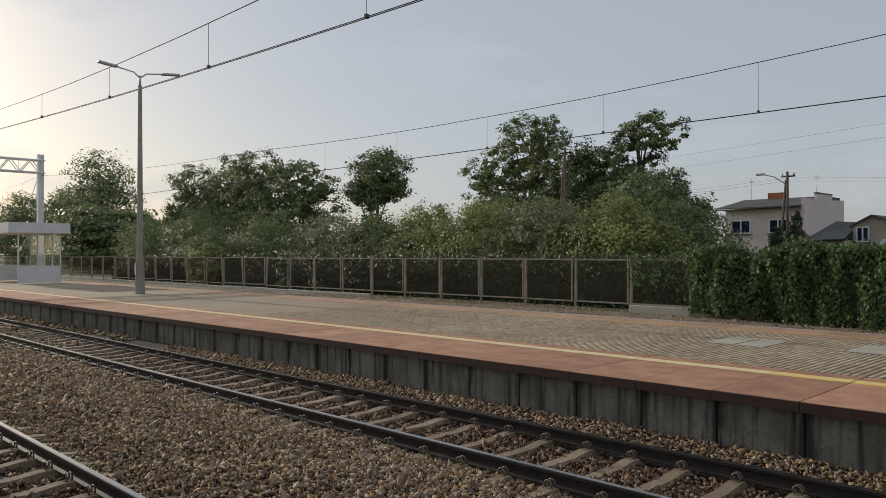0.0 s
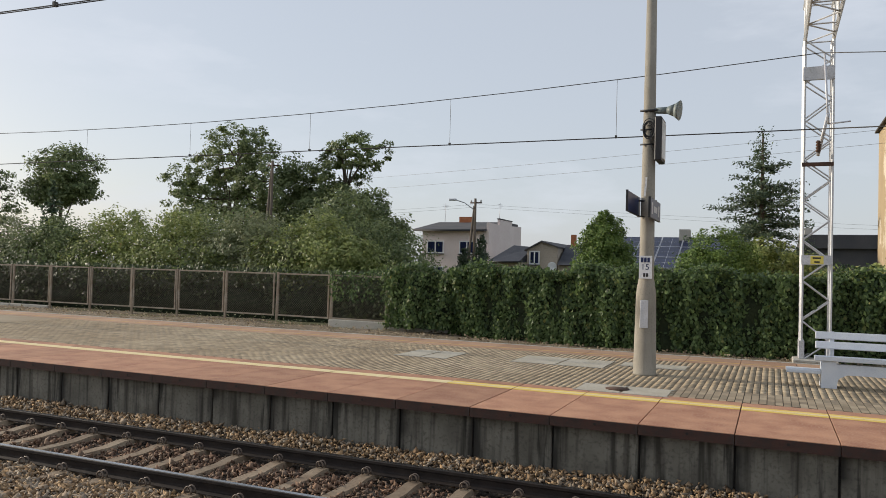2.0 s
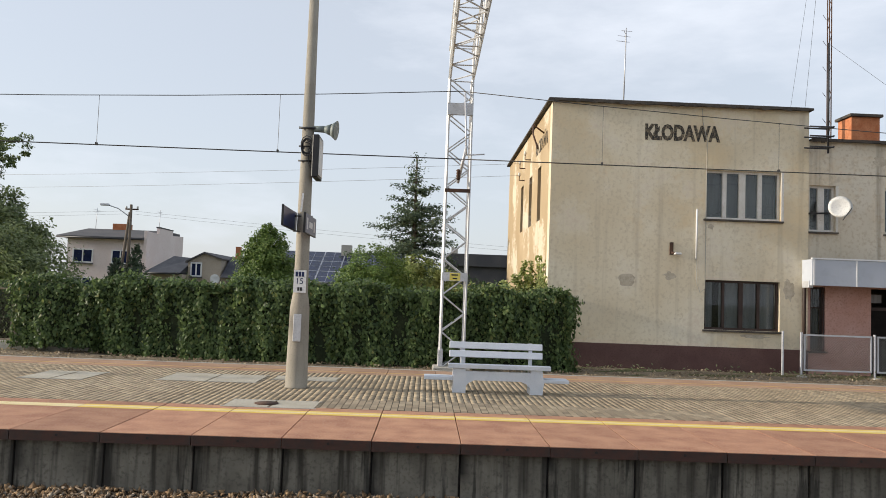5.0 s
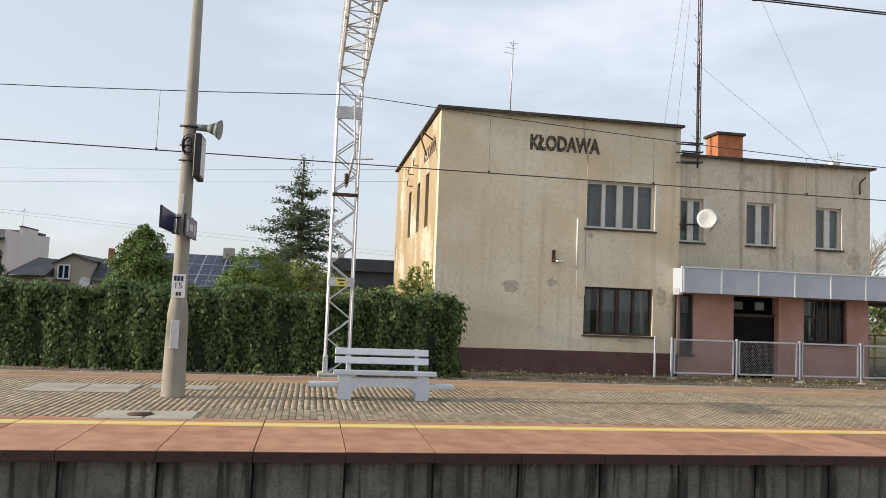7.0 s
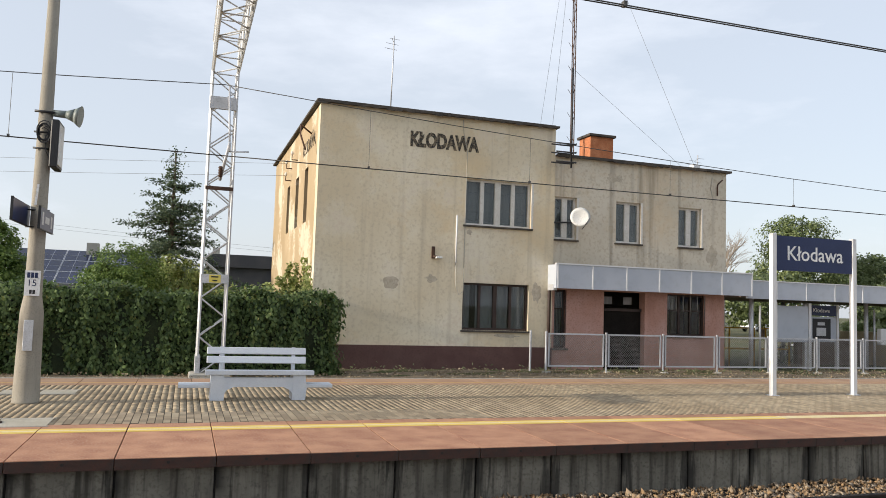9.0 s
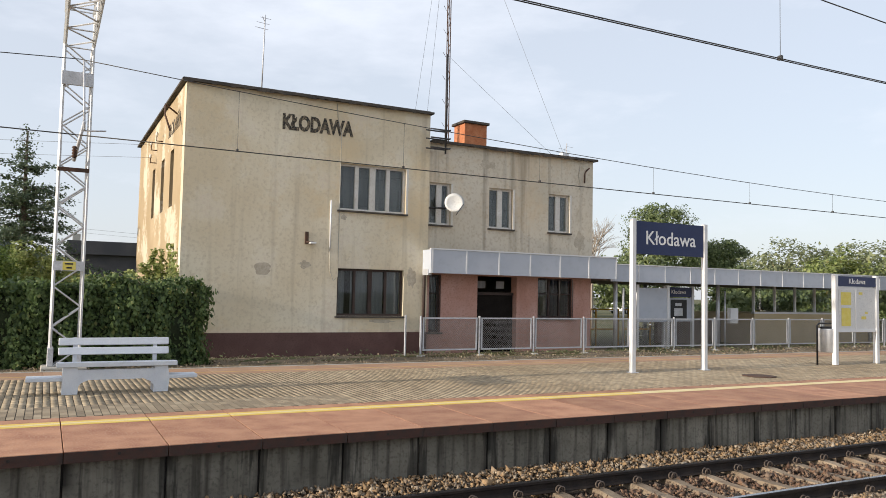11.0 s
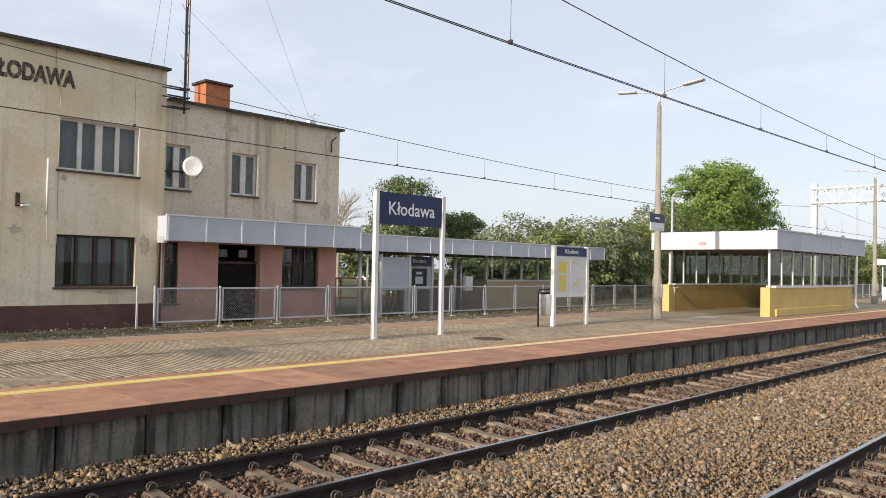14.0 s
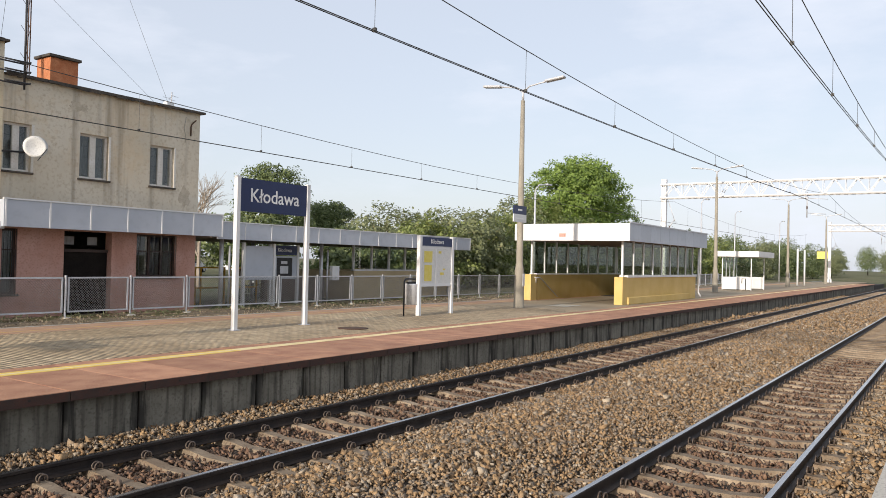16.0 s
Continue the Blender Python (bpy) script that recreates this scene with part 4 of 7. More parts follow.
part("parapet_pier", boxes((-0.25, 0.28, 4.17, 4.53, 0, 1.14)), M_ywall, ug)
# Flat near-black slab, painted as the shade down the stair well.
part("stair_well", boxes((7.6, 9.8, 0.4, 4.15, -0.02, 0.02)), M_dark, ug)
part("wall_foot", boxes((0.29, 8.9, -0.10, -0.001, 0, 0.30), bevel=0.02), M_ywall, ug, "stepped foot of the parapet")
part("parapet_cap", boxes((0.3, 10.25, -0.05, 0.33, 1.122, 1.21)), M_white, ug, "white sill rail under the glazing")
part("parapet_cap", boxes((0.3, 10.25, 4.17, 4.53, 1.122, 1.18)), M_white, ug)
part("downpipe", tube([(10.35, -0.1, 2.55), (10.35, -0.1, 0.3), (10.45, -0.2, 0.1)], 0.05, 8), M_white, ug)
part("handrail", tube([(0.0, 4.1, 1.0), (0.5, 4.1, 1.0), (2.2, 4.05, 0.1)], 0.025), M_galv, ug)
part("handrail", tube([(0.2, 4.15, 1.0), (0.2, 4.15, 0.75)], 0.02), M_galv, ug)
part("fascia", boxes((-0.4, 10.9, -0.35, -0.30, 2.62, 3.34)), M_white, ug, "pale fascia panels")
for k in range(9):
    part("fascia_panel", boxes((-0.4 + k * 1.255, -0.4 + k * 1.255 + 1.245, -0.37, -0.352, 2.62, 3.345)), M_fascia, ug)
part("fascia", boxes((-0.46, -0.402, -0.37, 4.9, 2.62, 3.34)), M_white, ug, "white fascia panels")
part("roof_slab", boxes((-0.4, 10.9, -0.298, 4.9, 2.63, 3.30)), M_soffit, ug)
for k in range(9):
    x = 0.1 + k * 1.24
    part("glazing_post", boxes((x, x + 0.07, 0.1, 0.18, 1.212, 2.63)), M_white, ug)
    part("glazing_post", boxes((x, x + 0.07, 4.3, 4.38, 1.182, 2.63)), M_white, ug)
    if k < 8:
        part("pane", boxes((x + 0.07, x + 1.24, 0.135, 0.143, 1.215, 2.60)), M_glass3, ug)
        part("pane", boxes((x + 0.07, x + 1.24, 4.335, 4.343, 1.185, 2.60)), M_glass3, ug)
for k in range(5):
    y = 0.4 + k * 0.95
    part("glazing_post", boxes((10.0, 10.07, y, y + 0.07, 1.122, 2.56)), M_white, ug)
    if k < 4:
        part("pane", boxes((10.03, 10.038, y + 0.07, y + 0.95, 1.13, 2.55)), M_glass2, ug)
for k in range(5):
    part("panel_joint", boxes((-0.464, -0.461, 0.55 + k * 0.95, 0.565 + k * 0.95, 2.63, 3.33)), M_galv, ug)
part("roof_trim", boxes((-0.50, 10.94, -0.41, -0.372, 3.345, 3.40)), M_galv, ug)
part("notice_plate", boxes((-0.466, -0.462, 2.45, 2.75, 2.78, 2.93)), M_pink, ug)


def shelter(x, y, rz, label, w=4.4, d=2.1, rise=0.0):
    s_ = thing("platform_shelter", x, y, P, label, "shelter", "platform shelters", rz)
    part("roof_slab", boxes((-0.5, w + 0.5, -0.6, d + 0.3, 2.45 + rise, 2.85 + rise * 1.5)), M_white, s_)
    part("lower_panel", boxes((0.05, w - 0.05, d - 0.05, d, 0.05, 0.95)), M_white, s_)
    for a in (0.0, w - 0.04):
        part("lower_panel", boxes((a, a + 0.04, 0.05, d - 0.06, 0.05, 0.95)), M_white, s_)
        part("pane", boxes((a + 0.015, a + 0.022, 0.05, d - 0.06, 0.96, 2.44 + rise)), M_glass2, s_)
    for k in range(5):
        a = k * (w - 0.06) / 4
        part("post", boxes((a, a + 0.06, d - 0.07, d - 0.01, 0.0, 2.45 + rise)), M_white, s_)
        if k < 4:
            part("pane", boxes((a + 0.06, a + (w - 0.06) / 4, d - 0.045, d - 0.038, 0.96, 2.44 + rise)), M_glass2, s_)
    for a in (0.0, w - 0.06):
        part("post", boxes((a, a + 0.06, 0.0, 0.06, 0.0, 2.45 + rise)), M_white, s_)
    part("bench_frame", tube([(-0.1, 0.4, 0.02), (-0.1, 0.4, 0.85), (-0.1, 0.65, 0.85), (-0.1, 0.65, 0.5)], 0.025), M_black, s_)
    return s_


shelter(61.5, 5.6, 0, "white glazed platform shelter beyond the stair house")
shelter(-48.3, 5.9, 0, "pale glazed platform shelter with a flat roof", 5.2, 2.2, 0.3)


# ---- lamp posts, gantries and wires ----
def lamp_post(x, y, label, heads=True, up=0.0):
    l_ = thing("lamp_post", x, y, P, label, "street lamp", "platform lamp posts")
    part("pole", turned([(0.20, 0.0), (0.19, 0.02), (0.165, 1.35), (0.135, 1.55), (0.125, 1.6), (0.075, 7.55 + up)], 18), M_polec, l_)
    if heads:
        part("spigot", rods(((0, 0, 7.55 + up), (0, 0, 7.95 + up), 0.045), n=10), M_galv, l_)
        for s_ in (-1, 1):
            part("arm", tube([(0, 0, 7.85 + up), (0, s_ * 0.25, 8.05 + up), (0, s_ * 0.7, 8.12 + up), (0, s_ * 1.0, 8.16 + up)], 0.03, 8), M_galv, l_)
            bm_ = boxes((-0.13, 0.13, -0.38, 0.38, -0.05, 0.04), bevel=0.03)
            part("lamp_head", bm_, M_galv, l_, "flat grey luminaire", pose(0, s_ * 1.28, 8.20 + up, s_ * 6))
    part("access_door", boxes((-0.065, 0.065, -0.196, -0.170, 0.78, 1.24), bevel=0.006), M_galv, l_, "pale access door")
    return l_


post = lamp_post(0.30, 6.10, "spun concrete lamp post carrying loudspeaker, clock and signs")
lamp_post(27.45, 6.28, "spun concrete lamp post with two lamp arms")
lamp_post(-28.4, 6.2, "tall concrete lamp post with two lamp arms", up=0.85)
for x in (54.3, 79.5, 103.5):
    lamp_post(x, 6.3, "distant concrete lamp post with two lamp arms")

MAST = 7.15


def lattice(bm, corners, z0, z1, step, r, brace):
    """Four upright angle bars with zigzag bracing on every face."""
    for c in corners:
        rod(bm, (*c, z0), (*c, z1), r, n=4)
    n = max(1, round((z1 - z0) / step))
    for i in range(4):
        a, b = corners[i], corners[(i + 1) % 4]
        for k in range(n):
            za, zb = z0 + (z1 - z0) * k / n, z0 + (z1 - z0) * (k + 1) / n
            p, q = (a, b) if (k + i // 2) % 2 == 0 else (b, a)
            rod(bm, (*p, za), (*q, zb), brace, n=4)


def gantry(x, label, ya=10.45, yb=-11.2, detail=True, base=7.15, deep=0.78):
    g = thing("catenary_gantry", x, 0, P, label, "railway gantry", "catenary gantries")
    hw, steel, thick = 0.265, M_gantry if detail else M_farsteel, 1.0 if detail else 1.7
    for y in (ya, yb):
        bm_ = bmesh.new()
        if not detail:
            for r in ((-0.17, 0.17, y - 0.17, y - 0.13), (-0.17, 0.17, y + 0.13, y + 0.17), (-0.03, 0.03, y - 0.13, y + 0.13)):
                box(bm_, *r, 0.0, base - P + deep + 0.4)
        else:
            lattice(bm_, [(-hw, y - 0.22), (hw, y - 0.22), (hw, y + 0.22), (-hw, y + 0.22)], 0.0, MAST - P, 0.42, 0.034, 0.016)
        m_ = part("mast", bm_, steel, g, "pale lattice mast" if detail else "pale steel column")
        part("footing", boxes((-0.42, 0.42, y - 0.4, y + 0.4, -0.15, 0.05), bevel=0.02), M_conc, m_)
        for a in (-0.31, 0.20):
            part("gusset", boxes((a, a + 0.11, y - 0.26, y + 0.26, 0.05, 0.42), bevel=0.01), M_galv, m_)
    bm_ = bmesh.new()
    n = 34
    lo, hi = base - P, base - P + deep
    cs = [(-hw, lo), (hw, lo), (hw, hi), (-hw, hi)]
    for cx_, cz_ in cs:
        rod(bm_, (cx_, ya + 0.2, cz_), (cx_, yb - 0.2, cz_), 0.036 * thick, n=4)
    for i in range(4):
        a, b = cs[i], cs[(i + 1) % 4]
        for k in range(n):
            y0, y1 = ya + (yb - ya) * k / n, ya + (yb - ya) * (k + 1) / n
            p, q = (a, b) if (k + i // 2) % 2 == 0 else (b, a)
            rod(bm_, (p[0], y0, p[1]), (q[0], y1, q[1]), 0.018 * thick, n=4)
            if k % 2 == 0:
                rod(bm_, (a[0], y0, a[1]), (b[0], y0, b[1]), 0.016, n=4)
    part("beam", bm_, steel, g, "pale lattice cross beam")
    for y in (0.0, -4.76):
        arm = part("hanger", rods(((0, y + 1.2, MAST - P), (0, y + 1.2, 4.95), 0.035), ((0, y + 1.2, 5.25), (0, y + 0.1, 5.15), 0.022), ((0, y + 1.2, 6.2), (0, y, 6.1), 0.02)), M_galv, g)
        part("insulator", turned([(0.03, 0.0), (0.06, 0.03), (0.03, 0.06), (0.06, 0.09), (0.03, 0.12), (0.06, 0.15), (0.03, 0.18)], 8), M_rust, arm, "brown ribbed insulator", pose(0, y + 1.2, 5.5))
    # side wire bracket on the mast
    part("bracket", rods(((0.1, ya - 0.25, 6.3), (0.15, ya - 0.75, 4.75), 0.022), ((0.0, ya - 0.24, 4.2), (0.15, ya - 0.72, 4.95), 0.035), ((0.15, ya - 0.72, 4.75), (0.55, ya - 0.75, 4.78), 0.016)), M_galv, g)
    part("insulator", turned([(0.03, 0.0), (0.055, 0.03), (0.03, 0.06), (0.055, 0.09), (0.03, 0.12), (0.055, 0.15), (0.03, 0.18), (0.055, 0.21), (0.03, 0.24)], 8), M_rust, g, "brown ribbed insulator", pose(0, ya - 0.34, 4.25, 20))
    if detail:
        part("mast_box", boxes((-0.29, 0.29, ya - 0.30, ya - 0.23, 5.75, 6.02)), M_galv, g, "pale steel box")
        part("mast_tie", boxes((-0.29, 0.29, ya - 0.26, ya - 0.225, 3.98, 4.06)), M_rust, g)
        pl = part("number_plate", boxes((-0.28, 0.28, ya - 0.262, ya - 0.25, 1.97, 2.16)), M_galv, g, "pale plate with a yellow field")
        part("yellow_field", boxes((-0.11, 0.13, ya - 0.266, ya - 0.263, 1.98, 2.15)), M_ypaper, pl)
        part("plate_mark", boxes((-0.07, 0.08, ya - 0.271, ya - 0.267, 2.09, 2.12)), M_black, pl)
        part("plate_mark", boxes((-0.04, 0.06, ya - 0.271, ya - 0.267, 2.01, 2.04)), M_black, pl)
    return g


gantry(3.06, "pale lattice gantry spanning the tracks, standing by the hedge")
gantry(56.4, "distant white lattice gantry spanning the tracks", detail=False, base=6.98, deep=0.95)
gantry(112.0, "far pale lattice gantry spanning the tracks", ya=7.0, detail=False)
gantry(-51.5, "distant white lattice gantry behind the shelter", ya=9.6, detail=False, base=7.42, deep=0.80)


def overhead(y, contact, low, high, twin, label, spans, drop=3.4, lifts=(0.0, 0.0, 0.0), level=1.0):
    """A contact wire hung from a sagging carrier wire by droppers. lifts: how the heights grow away from the first gantry
    (behind it, contact wire ahead, carrier ahead)."""
    root = thing("overhead_wire", 0, y, contact, label, "overhead wire", "catenary wires")

    def rise(x, ahead):
        return min(0.55, (lifts[0] if x < 3.06 else ahead) * (x - 3.06) ** 2)
    for a, b in zip(spans[:-1], spans[1:]):
        def sag(x):
            u = (x - a) / (b - a)
            return low + (high - low) * (2 * u - 1) ** 2 + rise(x, lifts[2])
        ks = np.linspace(a, b, 19)
        part("carrier_wire", tube([(p, 0, sag(p)) for p in ks], 0.0095, 5), M_wire, root)
        for d in ((-0.022, 0.022) if twin else (0.0,)):
            part("contact_wire", tube([(p, d, level * rise(p, lifts[1])) for p in ks], 0.0085, 5), M_wire, root)
        x = a + drop * 0.8
        while x < b - 1:
            part("dropper", rods(((x, 0, level * rise(x, lifts[1])), (x, 0, sag(x)), 0.005), n=4), M_wire, root)
            part("clip", boxes((x - 0.02, x + 0.02, -0.03, 0.03, level * rise(x, lifts[1]) - 0.01, level * rise(x, lifts[1]) + 0.05)), M_wire, root)
            x += drop
    return root


overhead(0.0, 5.44, 0.60, 1.55, True, "twin contact wire and carrier over the platform track", (-110, -51.5, 3.06, 56.4, 112, 170), 4.6, (0.00075, 0.0003, 0.0))
overhead(-4.76, 5.66, 0.85, 1.65, True, "twin contact wire and carrier over the near track", (-51.5, 3.06, 56.4, 112, 170), 4.6, (0.0, 0.0005, 0.0))
overhead(9.7, 5.20, 0.58, 1.52, True, "twin contact wire with carrier along the back of the platform", (-110, -51.5, 3.06, 56.4, 112), 3.95, (0.0007, 0.0, 0.0), level=0.0)

# ---- fences ----
def link_mesh(name, w, z0, z1, mat, cell=0.075, r=0.0025):
    """Diagonal wires of a chain-link panel, each a thin flat-sided bar."""
    vs_, fs_ = [], []
    h = z1 - z0
    for s_ in (1, -1):
        for k in np.arange(-h, w + 1e-6, cell):
            u0, u1 = max(k, 0.0), min(k + h, w)
            if u1 - u0 < 0.02:
                continue
            a, b = (u0, u0 - k), (u1, u1 - k)
            if s_ < 0:
                a, b = (w - a[0], a[1]), (w - b[0], b[1])
            dx, dz = r * 1.2, -r * 1.2 * (1 if s_ > 0 else -1)
            i = len(vs_)
            for p in (a, b):
                vs_ += [(p[0] + dx, 0, z0 + p[1] + dz), (p[0] - dx, 0, z0 + p[1] - dz), (p[0], -r * 2, z0 + p[1])]
            fs_ += [(i, i + 1, i + 4, i + 3), (i + 1, i + 2, i + 5, i + 4), (i + 2, i, i + 3, i + 5)]
    return soup(name, vs_, fs_, mat)


def fence_panel_parts(w, z0, z1, bar, frame_mat):
    return meshed("panel_frame", boxes((0.03, w - 0.03, -bar, bar, z0, z0 + 2 * bar), (0.03, w - 0.03, -bar, bar, z1 - 2 * bar, z1), (0.03, 0.03 + 2 * bar, -bar, bar, z0 + 2 * bar, z1 - 2 * bar), (w - 0.03 - 2 * bar, w - 0.03, -bar, bar, z0 + 2 * bar, z1 - 2 * bar)), frame_mat)


OF = (11.9, 1.99)                                      # old fence: y, top
old_frame, old_mesh = fence_panel_parts(1.84, 0.72, OF[1], 0.021, M_fencef), link_mesh("chain_link", 1.78, 0.76, OF[1] - 0.04, M_mesh)
old_post = meshed("post", boxes((-0.03, 0.03, -0.03, 0.03, 0.3, OF[1] + 0.02), bevel=0.004), M_fencef)
old_base = meshed("base_slab", boxes((-0.93, 0.93, -0.10, 0.10, 0.40, 0.71), bevel=0.015), M_conc)
old_fence = thing("chain_link_fence", 0, 0, 0, "old rusty chain-link fence in peeling cream frames", "fence")
for k in range(-2, 32):
    x = -7.53 - 1.88 * k
    lean = random.uniform(-1.2, 1.2) if k < 8 else random.uniform(-7, 7)
    f_ = part("panel", old_frame, None, old_fence, at=pose(x - 1.88, OF[0] + (0.02 if k % 2 else 0), 0, 0, lean * 0.15, 0))
    part("chain_link", old_mesh, None, f_, at=pose(0.04, 0, 0))
    part("post", old_post, None, f_, at=pose(0, 0, 0, 0, lean, 0))
    if k < 1 or k > 6:
        part("base_slab", old_base, None, f_, "whitewashed concrete base slab", pose(0.93, 0, 0.0 if k < 1 else -0.10))

NF = 11.75
new_frame, new_mesh = fence_panel_parts(1.76, 0.66, 1.56, 0.02, M_galv), link_mesh("chain_link", 1.70, 0.69, 1.54, M_mesh2, 0.068, 0.0026)
new_post = meshed("post", boxes((-0.05, -0.005, -0.025, 0.025, 0.35, 1.60), bevel=0.004), M_galv)
new_base = meshed("footing", boxes((-0.11, 0.11, -0.11, 0.11, 0.3, 0.54), bevel=0.03), M_conc)
new_fence = thing("chain_link_fence", 0, 0, 0, "galvanised chain-link fence on concrete footings beside the station", "fence")
for k in range(36):
    f_ = part("panel", new_frame, None, new_fence, at=pose(11.75 + 1.83 * k, NF, 0))
    part("chain_link", new_mesh, None, f_, at=pose(0.04, 0, 0))
    part("post", new_post, None, f_)
    part("footing", new_base, None, f_)
part("end_post", new_post, None, new_fence, at=pose(11.5, NF + 0.45, 0))


# ---- greenery ----
def setback(x):
    return np.clip(-x - 0.6, 0, 5.0) * 0.13


def creeper(name, x0, x1, y0, y1, z0, z1, per_m2, size, label, ragged=0.2, core=True, bend=0.0):
    root = thing(name, 0, 0, 0, label, "hedge")
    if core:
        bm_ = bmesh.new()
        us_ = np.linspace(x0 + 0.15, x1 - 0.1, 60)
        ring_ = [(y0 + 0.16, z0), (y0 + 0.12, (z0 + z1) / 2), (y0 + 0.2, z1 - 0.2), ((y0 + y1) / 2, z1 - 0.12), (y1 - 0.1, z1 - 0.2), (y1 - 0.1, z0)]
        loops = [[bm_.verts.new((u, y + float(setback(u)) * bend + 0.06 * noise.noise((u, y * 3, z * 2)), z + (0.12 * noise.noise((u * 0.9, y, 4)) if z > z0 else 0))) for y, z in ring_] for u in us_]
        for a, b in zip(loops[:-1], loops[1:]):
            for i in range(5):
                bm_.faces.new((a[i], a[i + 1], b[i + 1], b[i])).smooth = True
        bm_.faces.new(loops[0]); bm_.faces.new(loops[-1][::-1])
        # Smooth core, coloured near black as the shade between the leaves.
        part("shade_core", bm_, M_shadecore, root)
    sets = []
    n = int((x1 - x0) * (z1 - z0) * per_m2)
    x, z = rng.uniform(x0, x1, n), z0 + (z1 - z0) * rng.uniform(0, 1, n)
    bump_ = 0.12 * np.sin(x * 2.3 + 1.1) * np.sin(z * 1.9 + x) + 0.08 * np.sin(x * 7.1 + 1.6 * np.sin(z * 1.7)) + 0.06 * np.sin(x * 13 + z * 2)
    y = y0 + 0.04 + bump_ + rng.normal(0, 0.06, n)
    sets.append((np.stack([x, y, z], 1), np.tile([0.1, -1, 0.35], (n, 1))))
    n = int((x1 - x0) * (y1 - y0) * per_m2 * 0.9)
    x, y = rng.uniform(x0, x1, n), rng.uniform(y0, y1, n)
    z = z1 + ragged * 0.6 * np.sin(x * 1.7 + 0.4) * np.sin(x * 0.63) + ragged * 0.35 * np.sin(x * 4.3 + y * 2) + np.abs(rng.normal(0, ragged * 0.5, n)) - 0.08
    sets.append((np.stack([x, y, z], 1), np.tile([0, -0.2, 1], (n, 1))))
    for xe, s_ in ((x0, -1), (x1, 1)):
        n = int((y1 - y0) * (z1 - z0) * per_m2)
        y, z = rng.uniform(y0, y1, n), rng.uniform(z0, z1, n)
        x = xe + s_ * (0.06 * np.sin(z * 4) + rng.normal(0, 0.1, n))
        sets.append((np.stack([x, y, z], 1), np.tile([s_, -0.3, 0.2], (n, 1))))
    for s_ in sets:
        s_[0][:, 1] += setback(s_[0][:, 0]) * bend
    c, nn = np.concatenate([s_[0] for s_ in sets]), np.concatenate([s_[1] for s_ in sets])
    part("leaves", leaf_mesh("leaves", c, nn, size, M_ivy, droop=2.6, aspect=1.45), None, root, "dense green creeper leaves")
    return root


creeper("creeper_hedge", -5.4, 5.85, 10.8, 11.8, 0.5, 2.26, 920, 0.070, "dense green creeper grown over a fence into a hedge", bend=1.0)
creeper("creeper_hedge", -9.3, -6.2, 11.7, 12.1, 1.25, 2.1, 240, 0.062, "thin creeper climbing over the old fence panels", core=False)
creeper("creeper_hedge", -7.4, -5.2, 11.45, 12.1, 0.62, 2.14, 700, 0.068, "creeper thickening from fence into hedge")


def vine(paths, per_m, size, mat, label):
    """Climbing shoots: leaves strewn along thin stems."""
    root = thing("climbing_vine", *paths[0][0], label, "vine")
    base_ = Vector(paths[0][0])
    cs_ = []
    for p in paths:
        pts_ = [Vector(q) - base_ for q in p]
        part("stem", tube(pts_, 0.008, 4), M_bark, root)
        for a, b in zip(pts_[:-1], pts_[1:]):
            m_ = max(4, int((b - a).length * per_m))
            t_ = rng.uniform(0, 1, (m_, 1))
            cs_.append(np.array(a) * (1 - t_) + np.array(b) * t_ + rng.normal(0, 1, (m_, 3)) * [0.05, 0.05, 0.05])
    cs_ = np.concatenate(cs_)
    part("leaves", leaf_mesh("leaves", cs_, np.tile([-0.4, -0.8, 0.3], (len(cs_), 1)), size, mat, 2.0, 1.4), None, root, "bright young leaves")
    return root


vine([[(5.50, 13.2, 0.6), (5.50, 13.1, 2.3), (5.49, 13.0, 3.1)], [(5.49, 13.7, 1.8), (5.48, 13.8, 2.6), (5.48, 13.7, 3.35)], [(5.48, 14.3, 1.8), (5.48, 14.4, 2.9)], [(5.3, 12.8, 2.1), (5.46, 12.7, 2.75)], [(5.1, 12.6, 2.2), (5.4, 12.5, 2.55), (5.6, 12.4, 2.35)]], 110, 0.07, M_leaf2, "yellow-green creeper shoots climbing the station corner")
vine([[(5.80, 12.30, 2.05), (6.05, 12.40, 1.95), (6.15, 12.45, 1.6), (6.12, 12.46, 1.3)], [(5.75, 12.30, 1.8), (5.98, 12.40, 1.62), (6.02, 12.42, 1.45)]], 60, 0.065, M_ivy, "dark creeper sprig hanging on the front wall")


